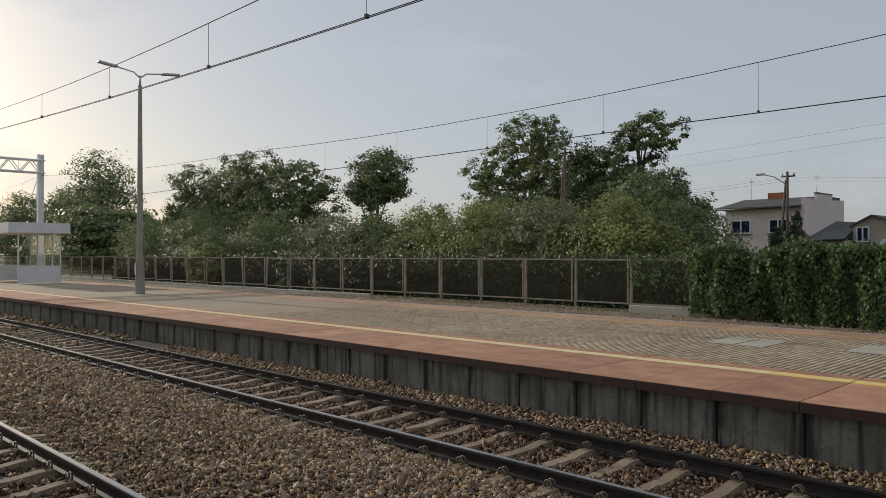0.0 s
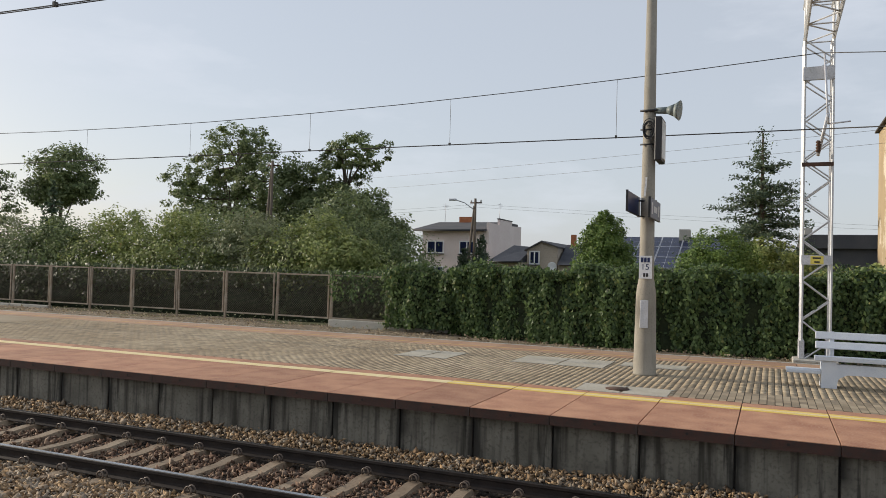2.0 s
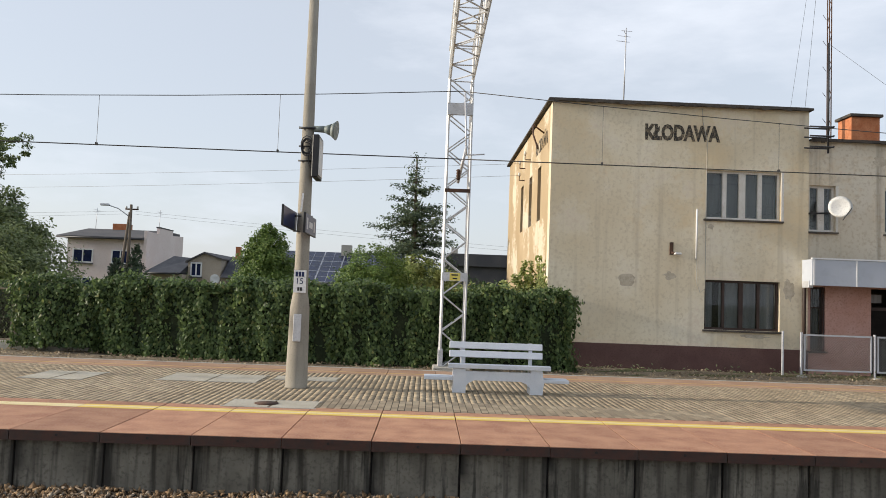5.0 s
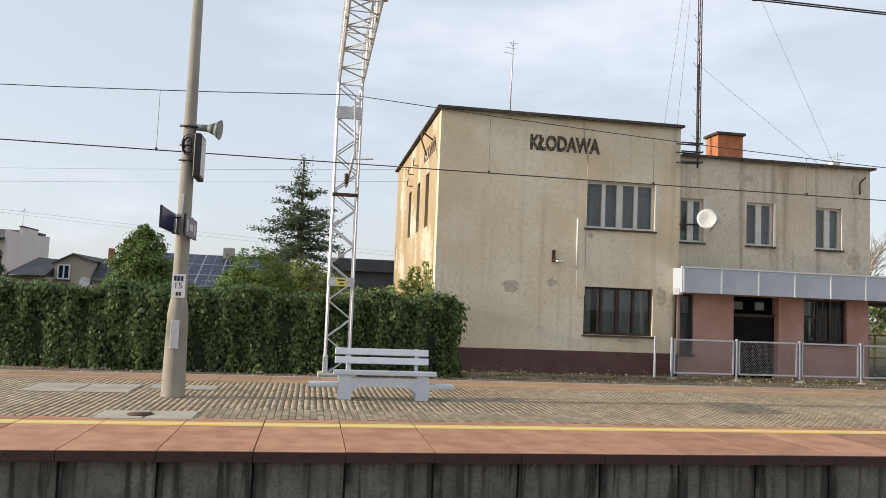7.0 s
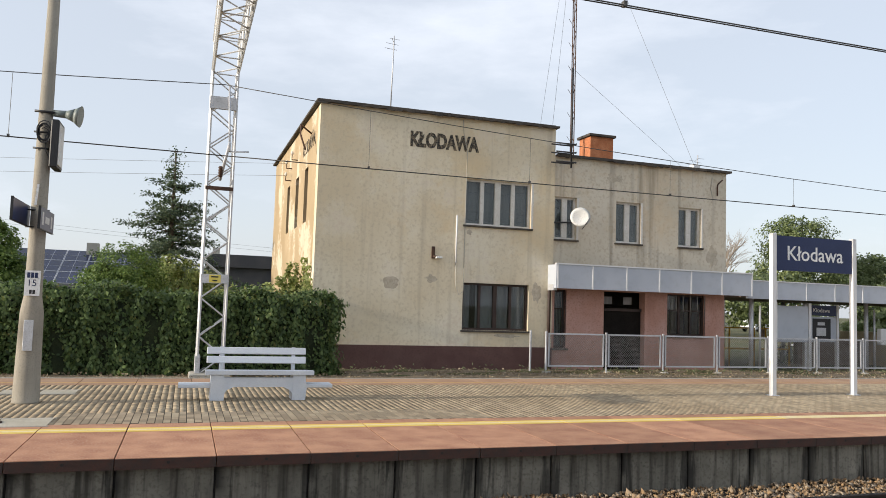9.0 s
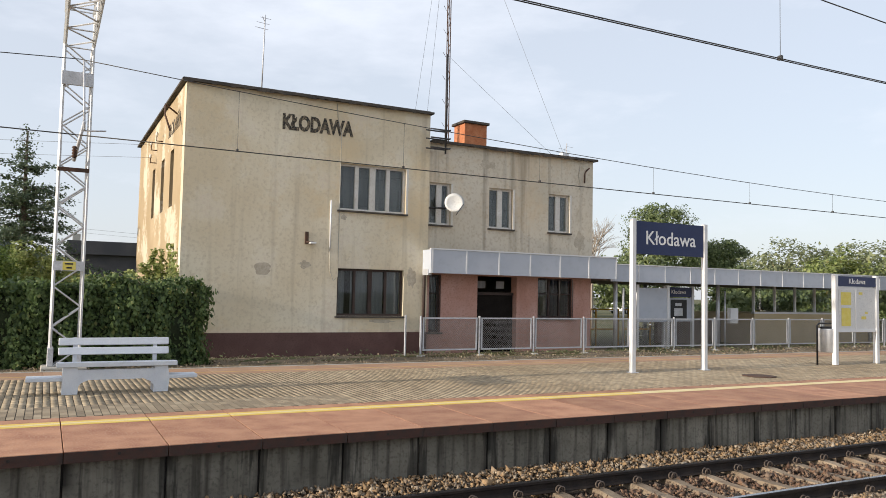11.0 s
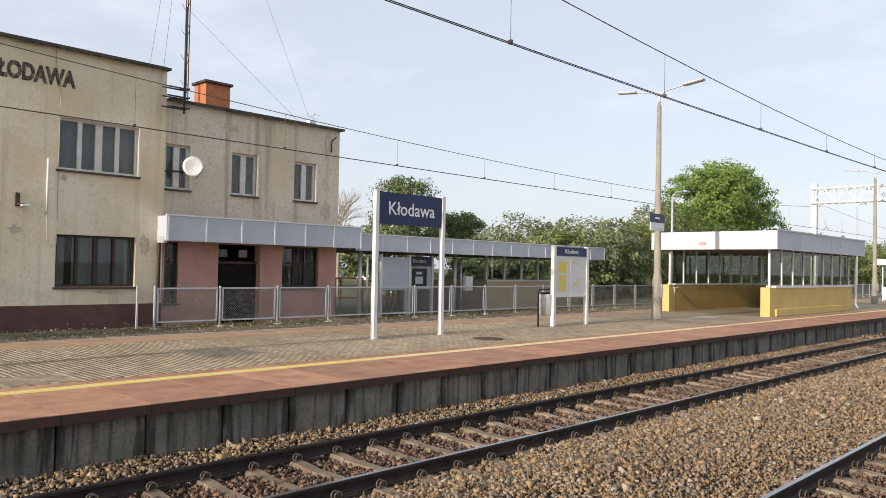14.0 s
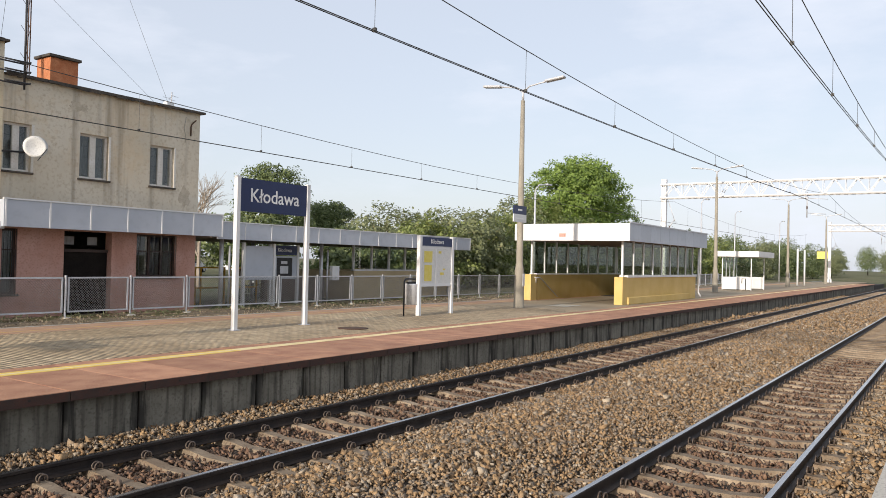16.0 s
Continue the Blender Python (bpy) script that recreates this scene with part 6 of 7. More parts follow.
for x, y0, y1, z0 in ((-0.15, -1.13, 0.10, 2.66), (0.15, -0.83, 0.34, 2.58)):
    pl = part("pole_sign", boxes((x - 0.012, x + 0.012, y0, y1, z0, z0 + 0.31)), M_blue, post, "navy sign plate set across the platform")
    part("sign_rim", boxes((x - 0.018, x + 0.018, y0 - 0.012, y0, z0 - 0.01, z0 + 0.32)), M_black, pl)
    part("sign_rim", boxes((x - 0.018, x + 0.018, y0, y1, z0 - 0.012, z0)), M_black, pl)
    if x > 0:
        for a, b, c, d in ((y0 + 0.15, y0 + 0.27, 0.06, 0.25), (y0 + 0.40, y0 + 0.75, 0.10, 0.20), (y0 + 0.88, y0 + 1.0, 0.06, 0.24)):
            part("sign_mark", boxes((x + 0.0125, x + 0.016, a, b, z0 + c, z0 + d)), M_galv, pl)
for z0 in (2.64, 2.90):
    part("sign_bracket", rods(((-0.16, -0.1, z0), (0.16, -0.1, z0), 0.012)), M_black, post)
for k in range(9):
    a, r = k * 1.9, 0.07 + 0.05 * random.random()
    part("cable_loop", tube([(0.02 + r * math.cos(a + b) * 0.9, -0.155 - 0.01 * k * 0.4, 4.12 + r * math.sin(a + b) * 1.3 - 0.03 * (k % 3)) for b in np.linspace(0, 4.6, 9)], 0.008, 4), M_black, post, "tangled black cable")
part("cable", tube([(0.04, -0.15, 4.05), (0.06, -0.16, 3.80), (0.10, -0.15, 3.72)], 0.008, 4), M_black, post)
part("strip", prism([(-0.045, 2.97), (-0.015, 2.97), (0.005, 3.29), (-0.025, 3.29)], -0.16, -0.14, "y"), M_signwhite, post)
notice = part("notice", boxes((-0.10, 0.11, -0.158, -0.145, 1.60, 1.98)), M_signwhite, post, "white number plate with dark print")
for a in range(3):
    part("notice_mark", boxes((-0.07 + a * 0.052, -0.03 + a * 0.052, -0.163, -0.159, 1.87, 1.95)), M_blue, notice)
for a in range(2):
    part("notice_mark", boxes((-0.03 + a * 0.045, 0.005 + a * 0.045, -0.163, -0.159, 1.63, 1.69)), M_black, notice)
lettering("notice_text", "15", 0.14, M_blue, notice, pose(0.0, -0.161, 1.79, 90, 0, 0), 0.001)

# small sign on the second lamp post
s2 = thing("platform_sign", 27.35, 6.24, P + 3.05, "small navy and white sign clamped to the lamp post", "sign")
part("arm", rods(((0, -0.1, 0.3), (-0.3, -0.3, 0.3), 0.02)), M_galv, s2)
p_ = part("upper_panel", boxes((-1.05, -0.12, -0.32, -0.28, 0.30, 0.60)), M_blue, s2)
part("lower_panel", boxes((-1.05, -0.12, -0.32, -0.28, 0.02, 0.296)), M_white, s2)
part("sign_mark", boxes((-0.75, -0.45, -0.326, -0.321, 0.42, 0.48), (-0.9, -0.3, -0.326, -0.321, 0.12, 0.17)), M_signwhite, p_)

# covers let into the paving
for x0, x1, y0, y1, lab in ((-0.35, 0.97, 3.75, 4.45, "concrete cable chamber cover in the paving"), (-2.2, -0.45, 6.45, 7.6, "pale repaired slab in the paving"), (-0.32, 0.88, 7.06, 7.66, "pale concrete cover plate in the paving"), (-4.4, -3.3, 6.1, 7.25, "pale concrete cover plate in the paving"), (29.5, 31.0, 5.4, 6.2, "pale cover plate by the stair house")):
    c_ = thing("cover_plate", x0, y0, P, lab, "cover plate", "paving covers")
    w_, d_ = x1 - x0, y1 - y0
    for a, b in ((0.03, w_ * 0.5 - 0.02), (w_ * 0.5 + 0.02, w_ - 0.03)):
        part("plate", boxes((a, b, 0.03, d_ - 0.03, 0.0, 0.008), bevel=0.002), M_hatch, c_)
    for a in (0, d_ - 0.028):
        part("frame", boxes((0, w_, a, a + 0.028, 0.0, 0.010)), M_conc, c_)
mh = thing("manhole_cover", 16.6, 4.8, P, "round dark iron manhole cover in the paving", "manhole cover")
part("lid", turned([(0.36, 0.0), (0.36, 0.012), (0.30, 0.016), (0.0, 0.016)], 24), M_rust, mh)
mh = thing("manhole_cover", 0.22, 4.1, P + 0.008, "small round iron lid in the cover plate", "manhole cover")
part("lid", turned([(0.17, 0.0), (0.17, 0.010), (0.0, 0.012)], 20), M_rust, mh)

# ---- fittings of the station building ----
dish = thing("satellite_dish", 12.96, 12.28, 4.80, "pale satellite dish bracketed to the upper wall", "satellite dish")
part("reflector", turned([(0.0, 0.0), (0.12, 0.013), (0.20, 0.037), (0.28, 0.075), (0.285, 0.08), (0.20, 0.046), (0.0, 0.012)], 24), M_dish, dish, "", pose(0, 0, 0, 80, 0, -26))
part("bracket", rods(((0.02, 0.05, 0), (0.02, 0.40, -0.1), 0.02), ((-0.72, 0.36, -0.14), (0.05, 0.36, -0.10), 0.025), ((0.06, -0.02, -0.32), (0.10, -0.36, -0.05), 0.01)), M_black, dish)
lad = thing("cable_bracket", 12.1, 12.35, 6.35, "black steel cable bracket at the eaves", "bracket")
for z0 in (0.0, 0.28, 0.52):
    part("rail", rods(((0.0, 0.1, z0), (0.62, 0.1, z0), 0.022), ((0.0, -0.2, z0 - 0.02), (0.62, -0.2, z0 - 0.02), 0.022), ((0.62, -0.2, z0), (0.62, 0.12, z0), 0.02)), M_black, lad)
part("upright", rods(((0.55, -0.05, -0.15), (0.55, -0.05, 2.75), 0.028)), M_black, lad)
mastr = thing("radio_mast", 13.72, 14.3, LOW, "tall thin lattice radio mast on the lower roof", "antenna mast")
bm = bmesh.new()
for k in range(3):
    a = 2.1 * k
    rod(bm, (0.06 * math.cos(a), 0.06 * math.sin(a), 0), (0.06 * math.cos(a), 0.06 * math.sin(a), 13), 0.017, n=5)
for k in range(44):
    a, b = 2.1 * (k % 3), 2.1 * ((k + 1) % 3)
    rod(bm, (0.06 * math.cos(a), 0.06 * math.sin(a), k * 0.29), (0.06 * math.cos(b), 0.06 * math.sin(b), k * 0.29 + 0.29), 0.009, n=4)
for k in range(9):
    rod(bm, (-0.09, 0, 0.9 + k * 0.75), (-0.24, -0.1, 1.0 + k * 0.75), 0.008, n=4)
part("lattice", bm, M_rust, mastr)
for a_, b_ in (((0, 0, 9.5), (3.9, -1.0, 0.1)), ((0, 0, 3.2), (3.5, -1.0, 0.1)), ((0, 0, 9.5), (-1.7, -1.2, 0.8)), ((0, 0, 9.0), (-1.3, -1.2, 0.8))):
    part("guy_wire", rods((a_, b_, 0.0045), n=4), M_wire, mastr)


def aerial(x, y, z, h, label):
    a_ = thing("tv_aerial", x, y, z, label, "television aerial", "roof aerials")
    part("pole", rods(((0, 0, 0), (0.03, 0, h), 0.018), n=6), M_galv, a_)
    part("dipoles", rods(((-0.10, -0.25, h - 0.15), (0.10, 0.25, h - 0.15), 0.008), *[((-0.15, -0.2 + 0.13 * k, h - 0.15 - 0.1 * (k % 3)), (0.15, -0.15 + 0.13 * k, h - 0.15 - 0.1 * (k % 3)), 0.006) for k in range(5)], n=4), M_galv, a_)


aerial(7.5, 13.0, TALL + 0.17, 2.0, "thin television aerial on the tall roof")
aerial(17.55, 13.2, LOW + 0.07, 0.55, "small bent aerial on the lower roof")
ant = thing("loop_aerial", 17.2, 12.9, LOW + 0.07, "small white aerial box at the roof's edge", "television aerial")
part("box", boxes((0, 0.25, 0, 0.2, 0, 0.18), bevel=0.01), M_white, ant)
wl_ = thing("wall_lamp", 8.72, BY, 3.45, "rusty wall lamp bracket on the front wall", "wall lamp")
part("back_plate", boxes((-0.04, 0.05, -0.04, 0.0, 0.0, 0.32)), M_rust, wl_)
part("arm", rods(((0.0, -0.04, 0.05), (0.16, -0.16, 0.03), 0.03), n=8), M_rust, wl_)
part("lamp_glass", boxes((0.05, 0.22, -0.2, -0.04, 0.0, 0.05), bevel=0.01), M_white, wl_)
pv = thing("cable_conduit", 9.37, BY, 3.35, "white plastic conduit on the front wall", "conduit")
part("pipe", rods(((0, -0.03, 0), (0, -0.03, 1.3), 0.025)), M_white, pv)
part("cable", tube([(0, -0.02, 0), (0.02, -0.02, -0.6), (0.12, -0.02, -0.85), (0.24, -0.02, -0.75), (0.24, -0.02, 3.1), (0.12, -0.02, 3.6), (0.1, -0.02, 3.95)], 0.010, 5), M_conc, pv)
hk = thing("chain_hook", 17.90, BY + 0.08, 5.85, "dark chain hanging from a bent hook on the upper wall", "hook")
part("chain", tube([(0, -0.03, 0), (0.0, -0.03, 0.28), (0.02, -0.03, 0.36), (0.12, -0.12, 0.50)], 0.022, 6), M_rust, hk)
part("cable", tube([(-0.18, -0.02, 0.56), (-0.24, -0.02, 0.20), (-0.16, -0.02, -0.10), (-0.2, -0.02, -0.22)], 0.010, 5), M_conc, hk)
dp = thing("downpipe", 12.17, BY, 0.5, "rusty downpipe at the corner of the wing", "downpipe")
part("pipe", tube([(0, -0.08, 0), (0, -0.08, 2.2), (0.12, -0.1, 2.35)], 0.045, 10), M_winb, dp)
part("spout", boxes((-0.05, 0.07, -0.4, -0.05, 2.22, 2.40), bevel=0.01), M_galv, dp)
wh = thing("roof_bracket", BX0, 13.2, 6.9, "bent dark pipe bracket on the side wall", "bracket")
part("pipe", tube([(0.0, 0.8, -0.1), (-0.35, 0.5, 0.05), (-0.4, 0.1, -0.3), (-0.3, -0.2, -0.75)], 0.025), M_rust, wh)
for k, (y, z) in enumerate(((18.0, 6.46), (18.1, 6.08), (16.7, 6.52))):
    h_ = thing("wire_insulator", BX0, y, z, "small insulator bracket on the side wall", "insulator", "side wall insulators")
    part("hook", tube([(0, 0, 0), (-0.18, 0, 0.0), (-0.18, 0, 0.16)], 0.018), M_rust, h_)
    part("pot", turned([(0.03, 0), (0.05, 0.05), (0.03, 0.12)], 8), M_winw, h_, "", pose(-0.18, 0, 0.14))

# boards, barrier and cars beyond the fence
for x, y, poster in ((20.2, 12.75, False), (21.9, 13.3, True)):
    nb = thing("notice_board", x, y, 0.45, "white framed notice board under the canopy" + (" with a dark poster" if poster else ""), "notice board", "boards under the canopy")
    for a in (0.0, 1.35):
        part("post", boxes((a - 0.05, a + 0.05, -0.05, 0.05, 0, 2.2)), M_white, nb)
    part("panel", boxes((0.06, 1.29, -0.03, 0.03, 0.95, 2.1 if not poster else 1.78)), M_fascia, nb)
    if poster:
        h_ = part("header", boxes((0.06, 1.29, -0.03, 0.03, 1.82, 2.16)), M_blue, nb)
        lettering("header_text", "Kłodawa", 0.2, M_signwhite, h_, pose(0.67, -0.034, 1.99, 90, 0, 0), 0.002)
        part("poster", boxes((0.3, 1.05, -0.04, -0.032, 1.05, 1.72)), M_black, nb)
        part("poster_figure", boxes((0.45, 0.85, -0.046, -0.041, 1.15, 1.42), (0.5, 0.8, -0.046, -0.041, 1.5, 1.6)), M_galv, nb)
for k in range(2):
    yb = thing("barrier", 19.72 + 1.5 * k, 14.6, 0.45, "yellow tubular barrier beside the station", "barrier", "yellow barriers")
    part("hoop", tube([(0, 0, 0), (0, 0, 1.32), (1.25, 0, 1.32), (1.25, 0, 0)], 0.04, 8), M_barrier, yb)
    part("upright", rods(((0.24, 0, 0), (0.24, 0, 1.3), 0.03)), M_barrier, yb)
    part("cross_rail", rods(((0, 0, 0.62), (1.25, 0, 0.62), 0.03)), M_barrier, yb)
def bicycle(x, y, rz, label):
    b = thing("bicycle", x, y, 0.46, label, "bicycle", "parked bicycles", rz)
    for a in (0.0, 1.05):
        w_ = part("wheel", tube([(a + 0.33 * math.cos(q), 0, 0.34 + 0.33 * math.sin(q)) for q in np.linspace(0, 2 * math.pi, 21)], 0.018, 5), M_black, b)
        part("spokes", rods(*[((a, 0, 0.34), (a + 0.32 * math.cos(q), 0, 0.34 + 0.32 * math.sin(q)), 0.003) for q in np.linspace(0, 5.8, 12)], n=4), M_galv, w_)
    part("frame", rods(((0, 0, 0.34), (0.38, 0, 0.80), 0.014), ((0.38, 0, 0.80), (0.45, 0, 0.32), 0.016), ((0, 0, 0.34), (0.45, 0, 0.32), 0.012), ((0.45, 0, 0.32), (0.92, 0, 0.72), 0.018), ((0.38, 0, 0.76), (0.90, 0, 0.82), 0.016), ((0.88, 0, 0.95), (1.05, 0, 0.34), 0.016), n=6), M_white, b, "pale bicycle frame")
    part("handlebar", tube([(0.80, -0.25, 1.0), (0.90, -0.12, 1.02), (0.88, 0.12, 1.02), (0.78, 0.25, 1.0)], 0.013, 6), M_black, b)
    part("saddle", prism([(0.26, 0.84), (0.52, 0.86), (0.50, 0.90), (0.28, 0.91)], -0.06, 0.06, "y"), M_black, b)


bicycle(22.5, 15.3, 15, "pale bicycle parked under the canopy")
bicycle(23.5, 15.9, -10, "dark-wheeled bicycle parked under the canopy")
bk = thing("post_box", 24.9, 12.95, 1.35, "small white box on a canopy post", "box")
part("case", boxes((-0.2, 0.2, -0.08, 0.08, 0, 0.55), bevel=0.01), M_white, bk)


def car(x, y, rz, paint, label):
    c_ = thing("parked_car", x, y, 0.46, label, "car", "parked cars", rz)
    body = part("body", prism([(-2.05, 0.28), (2.05, 0.28), (2.1, 0.62), (1.95, 0.82), (1.05, 0.92), (0.45, 1.42), (-1.15, 1.46), (-1.85, 0.98), (-2.08, 0.85)], -0.82, 0.82, "y"), paint, c_)
    part("side_glass", prism([(0.9, 0.93), (0.40, 1.36), (-1.1, 1.40), (-1.65, 0.98)], -0.826, 0.826, "y"), M_solar, body)
    for a in (-1.3, 1.3):
        for b in (-0.80, 0.80):
            w_ = part("tyre", turned([(0.2, -0.09), (0.31, -0.09), (0.32, 0.0), (0.31, 0.09), (0.2, 0.09)], 16), M_black, c_, "", pose(a, b, 0.31, 90))
            part("rim", turned([(0.19, -0.10), (0.19, 0.10)], 12), M_galv, w_)


M_redcar = material("red_car_paint", (0.35, 0.03, 0.02), (0.40, 0.04, 0.03), 0.3, scale=1, fine=10, bump=0.0)
for x, y, m_, lab in ((33, 41, M_redcar, "red parked car beyond the canopy"), (36.5, 41, M_white, "white parked car beyond the canopy"), (40.5, 42, M_galv, "silver parked car beyond the canopy"), (45, 42, M_white, "white parked van-like car beyond the canopy"), (50, 42, M_galv, "silver parked car beyond the canopy")):
    car(2.8 + (x - 2.8) * 1.35, y * 1.35 + 2.4, 20, m_, lab)
# lamp posts on the road behind, signs far along the platform
for x, y, h in ((43.5, 14, 6.4), (92, 14, 8), (112, 13, 8), (75, 13, 8)):
    rl = thing("road_lamp", x, y, 0.45, "slim grey street lamp beyond the fence", "street lamp", "street lamps beyond")
    part("pole", rods(((0, 0, 0), (0, 0, h - 0.3), 0.08, 0.05), n=10), M_galv, rl)
    part("arm", tube([(0, 0, h - 0.3), (0.25, -0.1, h), (1.2, -0.2, h + 0.12)], 0.04), M_galv, rl)
    part("head", boxes((1.0, 1.6, -0.32, -0.1, h + 0.06, h + 0.16), bevel=0.02), M_galv, rl)
ys_ = thing("yellow_sign", 108, 6.8, P, "small yellow sign far along the platform", "sign")
part("post", rods(((0, 0, 0), (0, 0, 4.2), 0.05)), M_white, ys_)
part("board", boxes((-0.05, 0.0, -0.1, 1.1, 3.0, 3.9)), M_ypaper, ys_)
for x in (84, 88):
    wp = thing("white_post", x, 6.2, P, "white sign post far along the platform", "post", "far white posts")
    part("post", rods(((0, 0, 0), (0, 0, 3.6), 0.09)), M_white, wp)

# ---- houses and poles behind the hedge ----
def house_window(x0, x1, z0, z1, y, parent):
    w = part("window", boxes((x0, x1, y - 0.05, y + 0.02, z0, z0 + 0.08), (x0, x1, y - 0.05, y + 0.02, z1 - 0.08, z1), (x0, x0 + 0.08, y - 0.05, y + 0.02, z0 + 0.08, z1 - 0.08), (x1 - 0.08, x1, y - 0.05, y + 0.02, z0 + 0.08, z1 - 0.08), ((x0 + x1) / 2 - 0.04, (x0 + x1) / 2 + 0.04, y - 0.05, y + 0.02, z0 + 0.08, z1 - 0.08)), M_white, parent)
    part("pane", boxes((x0 + 0.08, x1 - 0.08, y - 0.02, y - 0.01, z0 + 0.08, z1 - 0.08)), M_solar, w)
    part("sill", boxes((x0 - 0.05, x1 + 0.05, y - 0.15, y - 0.052, z0 - 0.08, z0)), M_roofd, w)


pk = thing("house", 0, 0, 0, "pale pink two-storey house with low dark roof", "house")
part("wall", boxes((-21.45, -16.42, 44.0, 51.4, 0.4, 5.08)), M_pinkhouse, pk)
part("wall", prism([(43.9, 0.4), (51.4, 0.4), (51.4, 5.85), (49.0, 5.75), (49.0, 6.10), (46.2, 6.07), (46.2, 5.66), (43.9, 5.70)], -16.41, -16.22), M_pinkhouse, pk, "pale side wall with a stepped parapet")
part("coping", boxes((-16.44, -16.19, 46.15, 49.05, 6.09, 6.16)), M_roofd, pk)
rf = part("roof", prism([(43.55, 5.06), (43.55, 5.20), (48.2, 6.02), (51.2, 6.02), (51.2, 5.10), (44.1, 5.10)], -22.0, -16.43), M_roofd, pk, "dark low-pitched roof")
part("gutter", rods(((-22.0, 43.5, 5.10), (-16.45, 43.5, 5.10), 0.06), n=8), M_black, pk)
part("chimney", boxes((-20.2, -19.1, 48, 48.8, 5.95, 6.42)), M_brick, rf)
house_window(-21.05, -19.70, 3.45, 4.38, 43.96, pk)
house_window(-18.50, -17.30, 3.45, 4.38, 43.96, pk)
house_window(-20.96, -19.70, 1.40, 2.52, 43.96, pk)
for x in (-21.4, -16.9):
    aerial(x, 48, 5.9, 1.6, "thin television aerial on the pink house")
bg_ = thing("house", 0, 0, 0, "small beige gabled house with dark blue roofs", "house")
part("wall", prism([(-12.2, 0.4), (-10.2, 0.4), (-10.2, 3.85), (-11.2, 4.20), (-12.2, 3.72)], 40, 46, "y"), M_greyhouse, bg_)
part("roof", prism([(-12.32, 3.68), (-11.2, 4.28), (-10.1, 3.90), (-10.1, 3.82), (-11.2, 4.18), (-12.32, 3.58)], 39.8, 46.2, "y"), M_roofd, bg_)
bm = bmesh.new()
e_ = [bm.verts.new(p) for p in ((-14.4, 38.6, 2.86), (-12.25, 38.6, 2.90), (-12.25, 44.5, 2.90), (-14.4, 44.5, 2.86))]
r_ = [bm.verts.new(p) for p in ((-13.6, 41.6, 4.02), (-12.25, 41.6, 3.92))]
for q in ((e_[0], e_[1], r_[1], r_[0]), (e_[2], e_[3], r_[0], r_[1]), (e_[3], e_[0], r_[0]), (e_[1], e_[2], r_[1]), (e_[3], e_[2], e_[1], e_[0])):
    bm.faces.new(q)
part("roof", bm, M_slate, bg_, "dark blue hipped roof")
part("gutter", rods(((-14.4, 38.55, 2.84), (-12.25, 38.55, 2.88), 0.06), n=8), M_black, bg_)
part("wall", boxes((-14.2, -12.22, 39.0, 44, 0.4, 2.85)), M_greyhouse, bg_)
part("roof", prism([(39.5, 2.75), (41.8, 4.10), (42.5, 4.10), (42.5, 2.6)], -10.08, -8.2), M_slate, bg_)
part("wall", boxes((-10.1, -8.3, 39.9, 42.4, 0.4, 2.72)), M_greyhouse, bg_)
part("chimney", boxes((-9.75, -9.45, 41.6, 41.9, 4.0, 4.75)), M_brick, bg_)
house_window(-12.02, -11.33, 2.75, 3.62, 39.96, bg_)
hd = thing("satellite_dish", -10.45, 39.7, 2.62, "small white satellite dish on the beige house", "satellite dish")
part("reflector", turned([(0.0, 0.0), (0.12, 0.013), (0.22, 0.04), (0.30, 0.08), (0.30, 0.09), (0.2, 0.05), (0.0, 0.012)], 18), M_dish, hd, "", pose(0, 0, 0, 80, 0, 20))
part("bracket", rods(((0, 0.02, 0), (0, 0.30, -0.05), 0.02)), M_black, hd)
tree("thuja", -12.0, 30, 3.4, 0.07, [(0.2, 0, 1.2, 0.85, 0.8, 1.2), (0.35, 0, 2.2, 0.62, 0.6, 0.9), (0.42, 0, 3.0, 0.32, 0.3, 0.6), (-0.55, 0, 1.4, 0.62, 0.6, 1.2), (-0.5, 0, 2.3, 0.36, 0.36, 0.7), (0.45, 0, 3.45, 0.14, 0.14, 0.3)], 16000, 0.06, M_leaf4, "dark pointed thuja before the pink house", "", 5, "thuja", spread=0.24, clumps=150)
sh = thing("house", 0, 0, 0, "low house with a dark roof covered in solar panels", "house")
part("wall", boxes((-5.0, 1.0, 28.3, 34, 0.4, 2.6)), M_greyhouse, sh)
rf = part("roof", prism([(27.8, 2.45), (31.6, 4.05), (35, 2.6), (35, 2.4), (31.6, 3.85), (27.8, 2.3)], -5.2, 1.2), M_roofd, sh)
ang = math.degrees(math.atan2(1.6, 3.8))
pan_me = meshed("solar_panel", boxes((0.02, 0.96, 0.02, 1.30, 0.02, 0.055)), M_solar)
pan_fr = meshed("panel_rim", boxes((0, 0.98, 0, 0.018, 0, 0.062), (0, 0.98, 1.302, 1.32, 0, 0.062), (0, 0.018, 0.018, 1.302, 0, 0.062), (0.962, 0.98, 0.018, 1.302, 0, 0.062), (0.018, 0.962, 0.65, 0.66, 0.03, 0.058), (0.48, 0.49, 0.018, 1.302, 0.03, 0.058)), M_galv)
for i in range(6):
    for j in range(3):
        q = part("solar_panel", pan_me, None, rf, "dark solar panel with bright rim", pose(-4.7 + i * 1.0, 27.95, 2.53, ang) @ pose(0, j * 1.34, 0))
        part("panel_rim", pan_fr, None, q)
part("chimney", boxes((-1.9, -1.4, 31.2, 31.7, 3.7, 4.5)), M_conc, sh)
shd = thing("shed", 0, 0, 0, "long low dark grey shed beyond the garden", "shed")
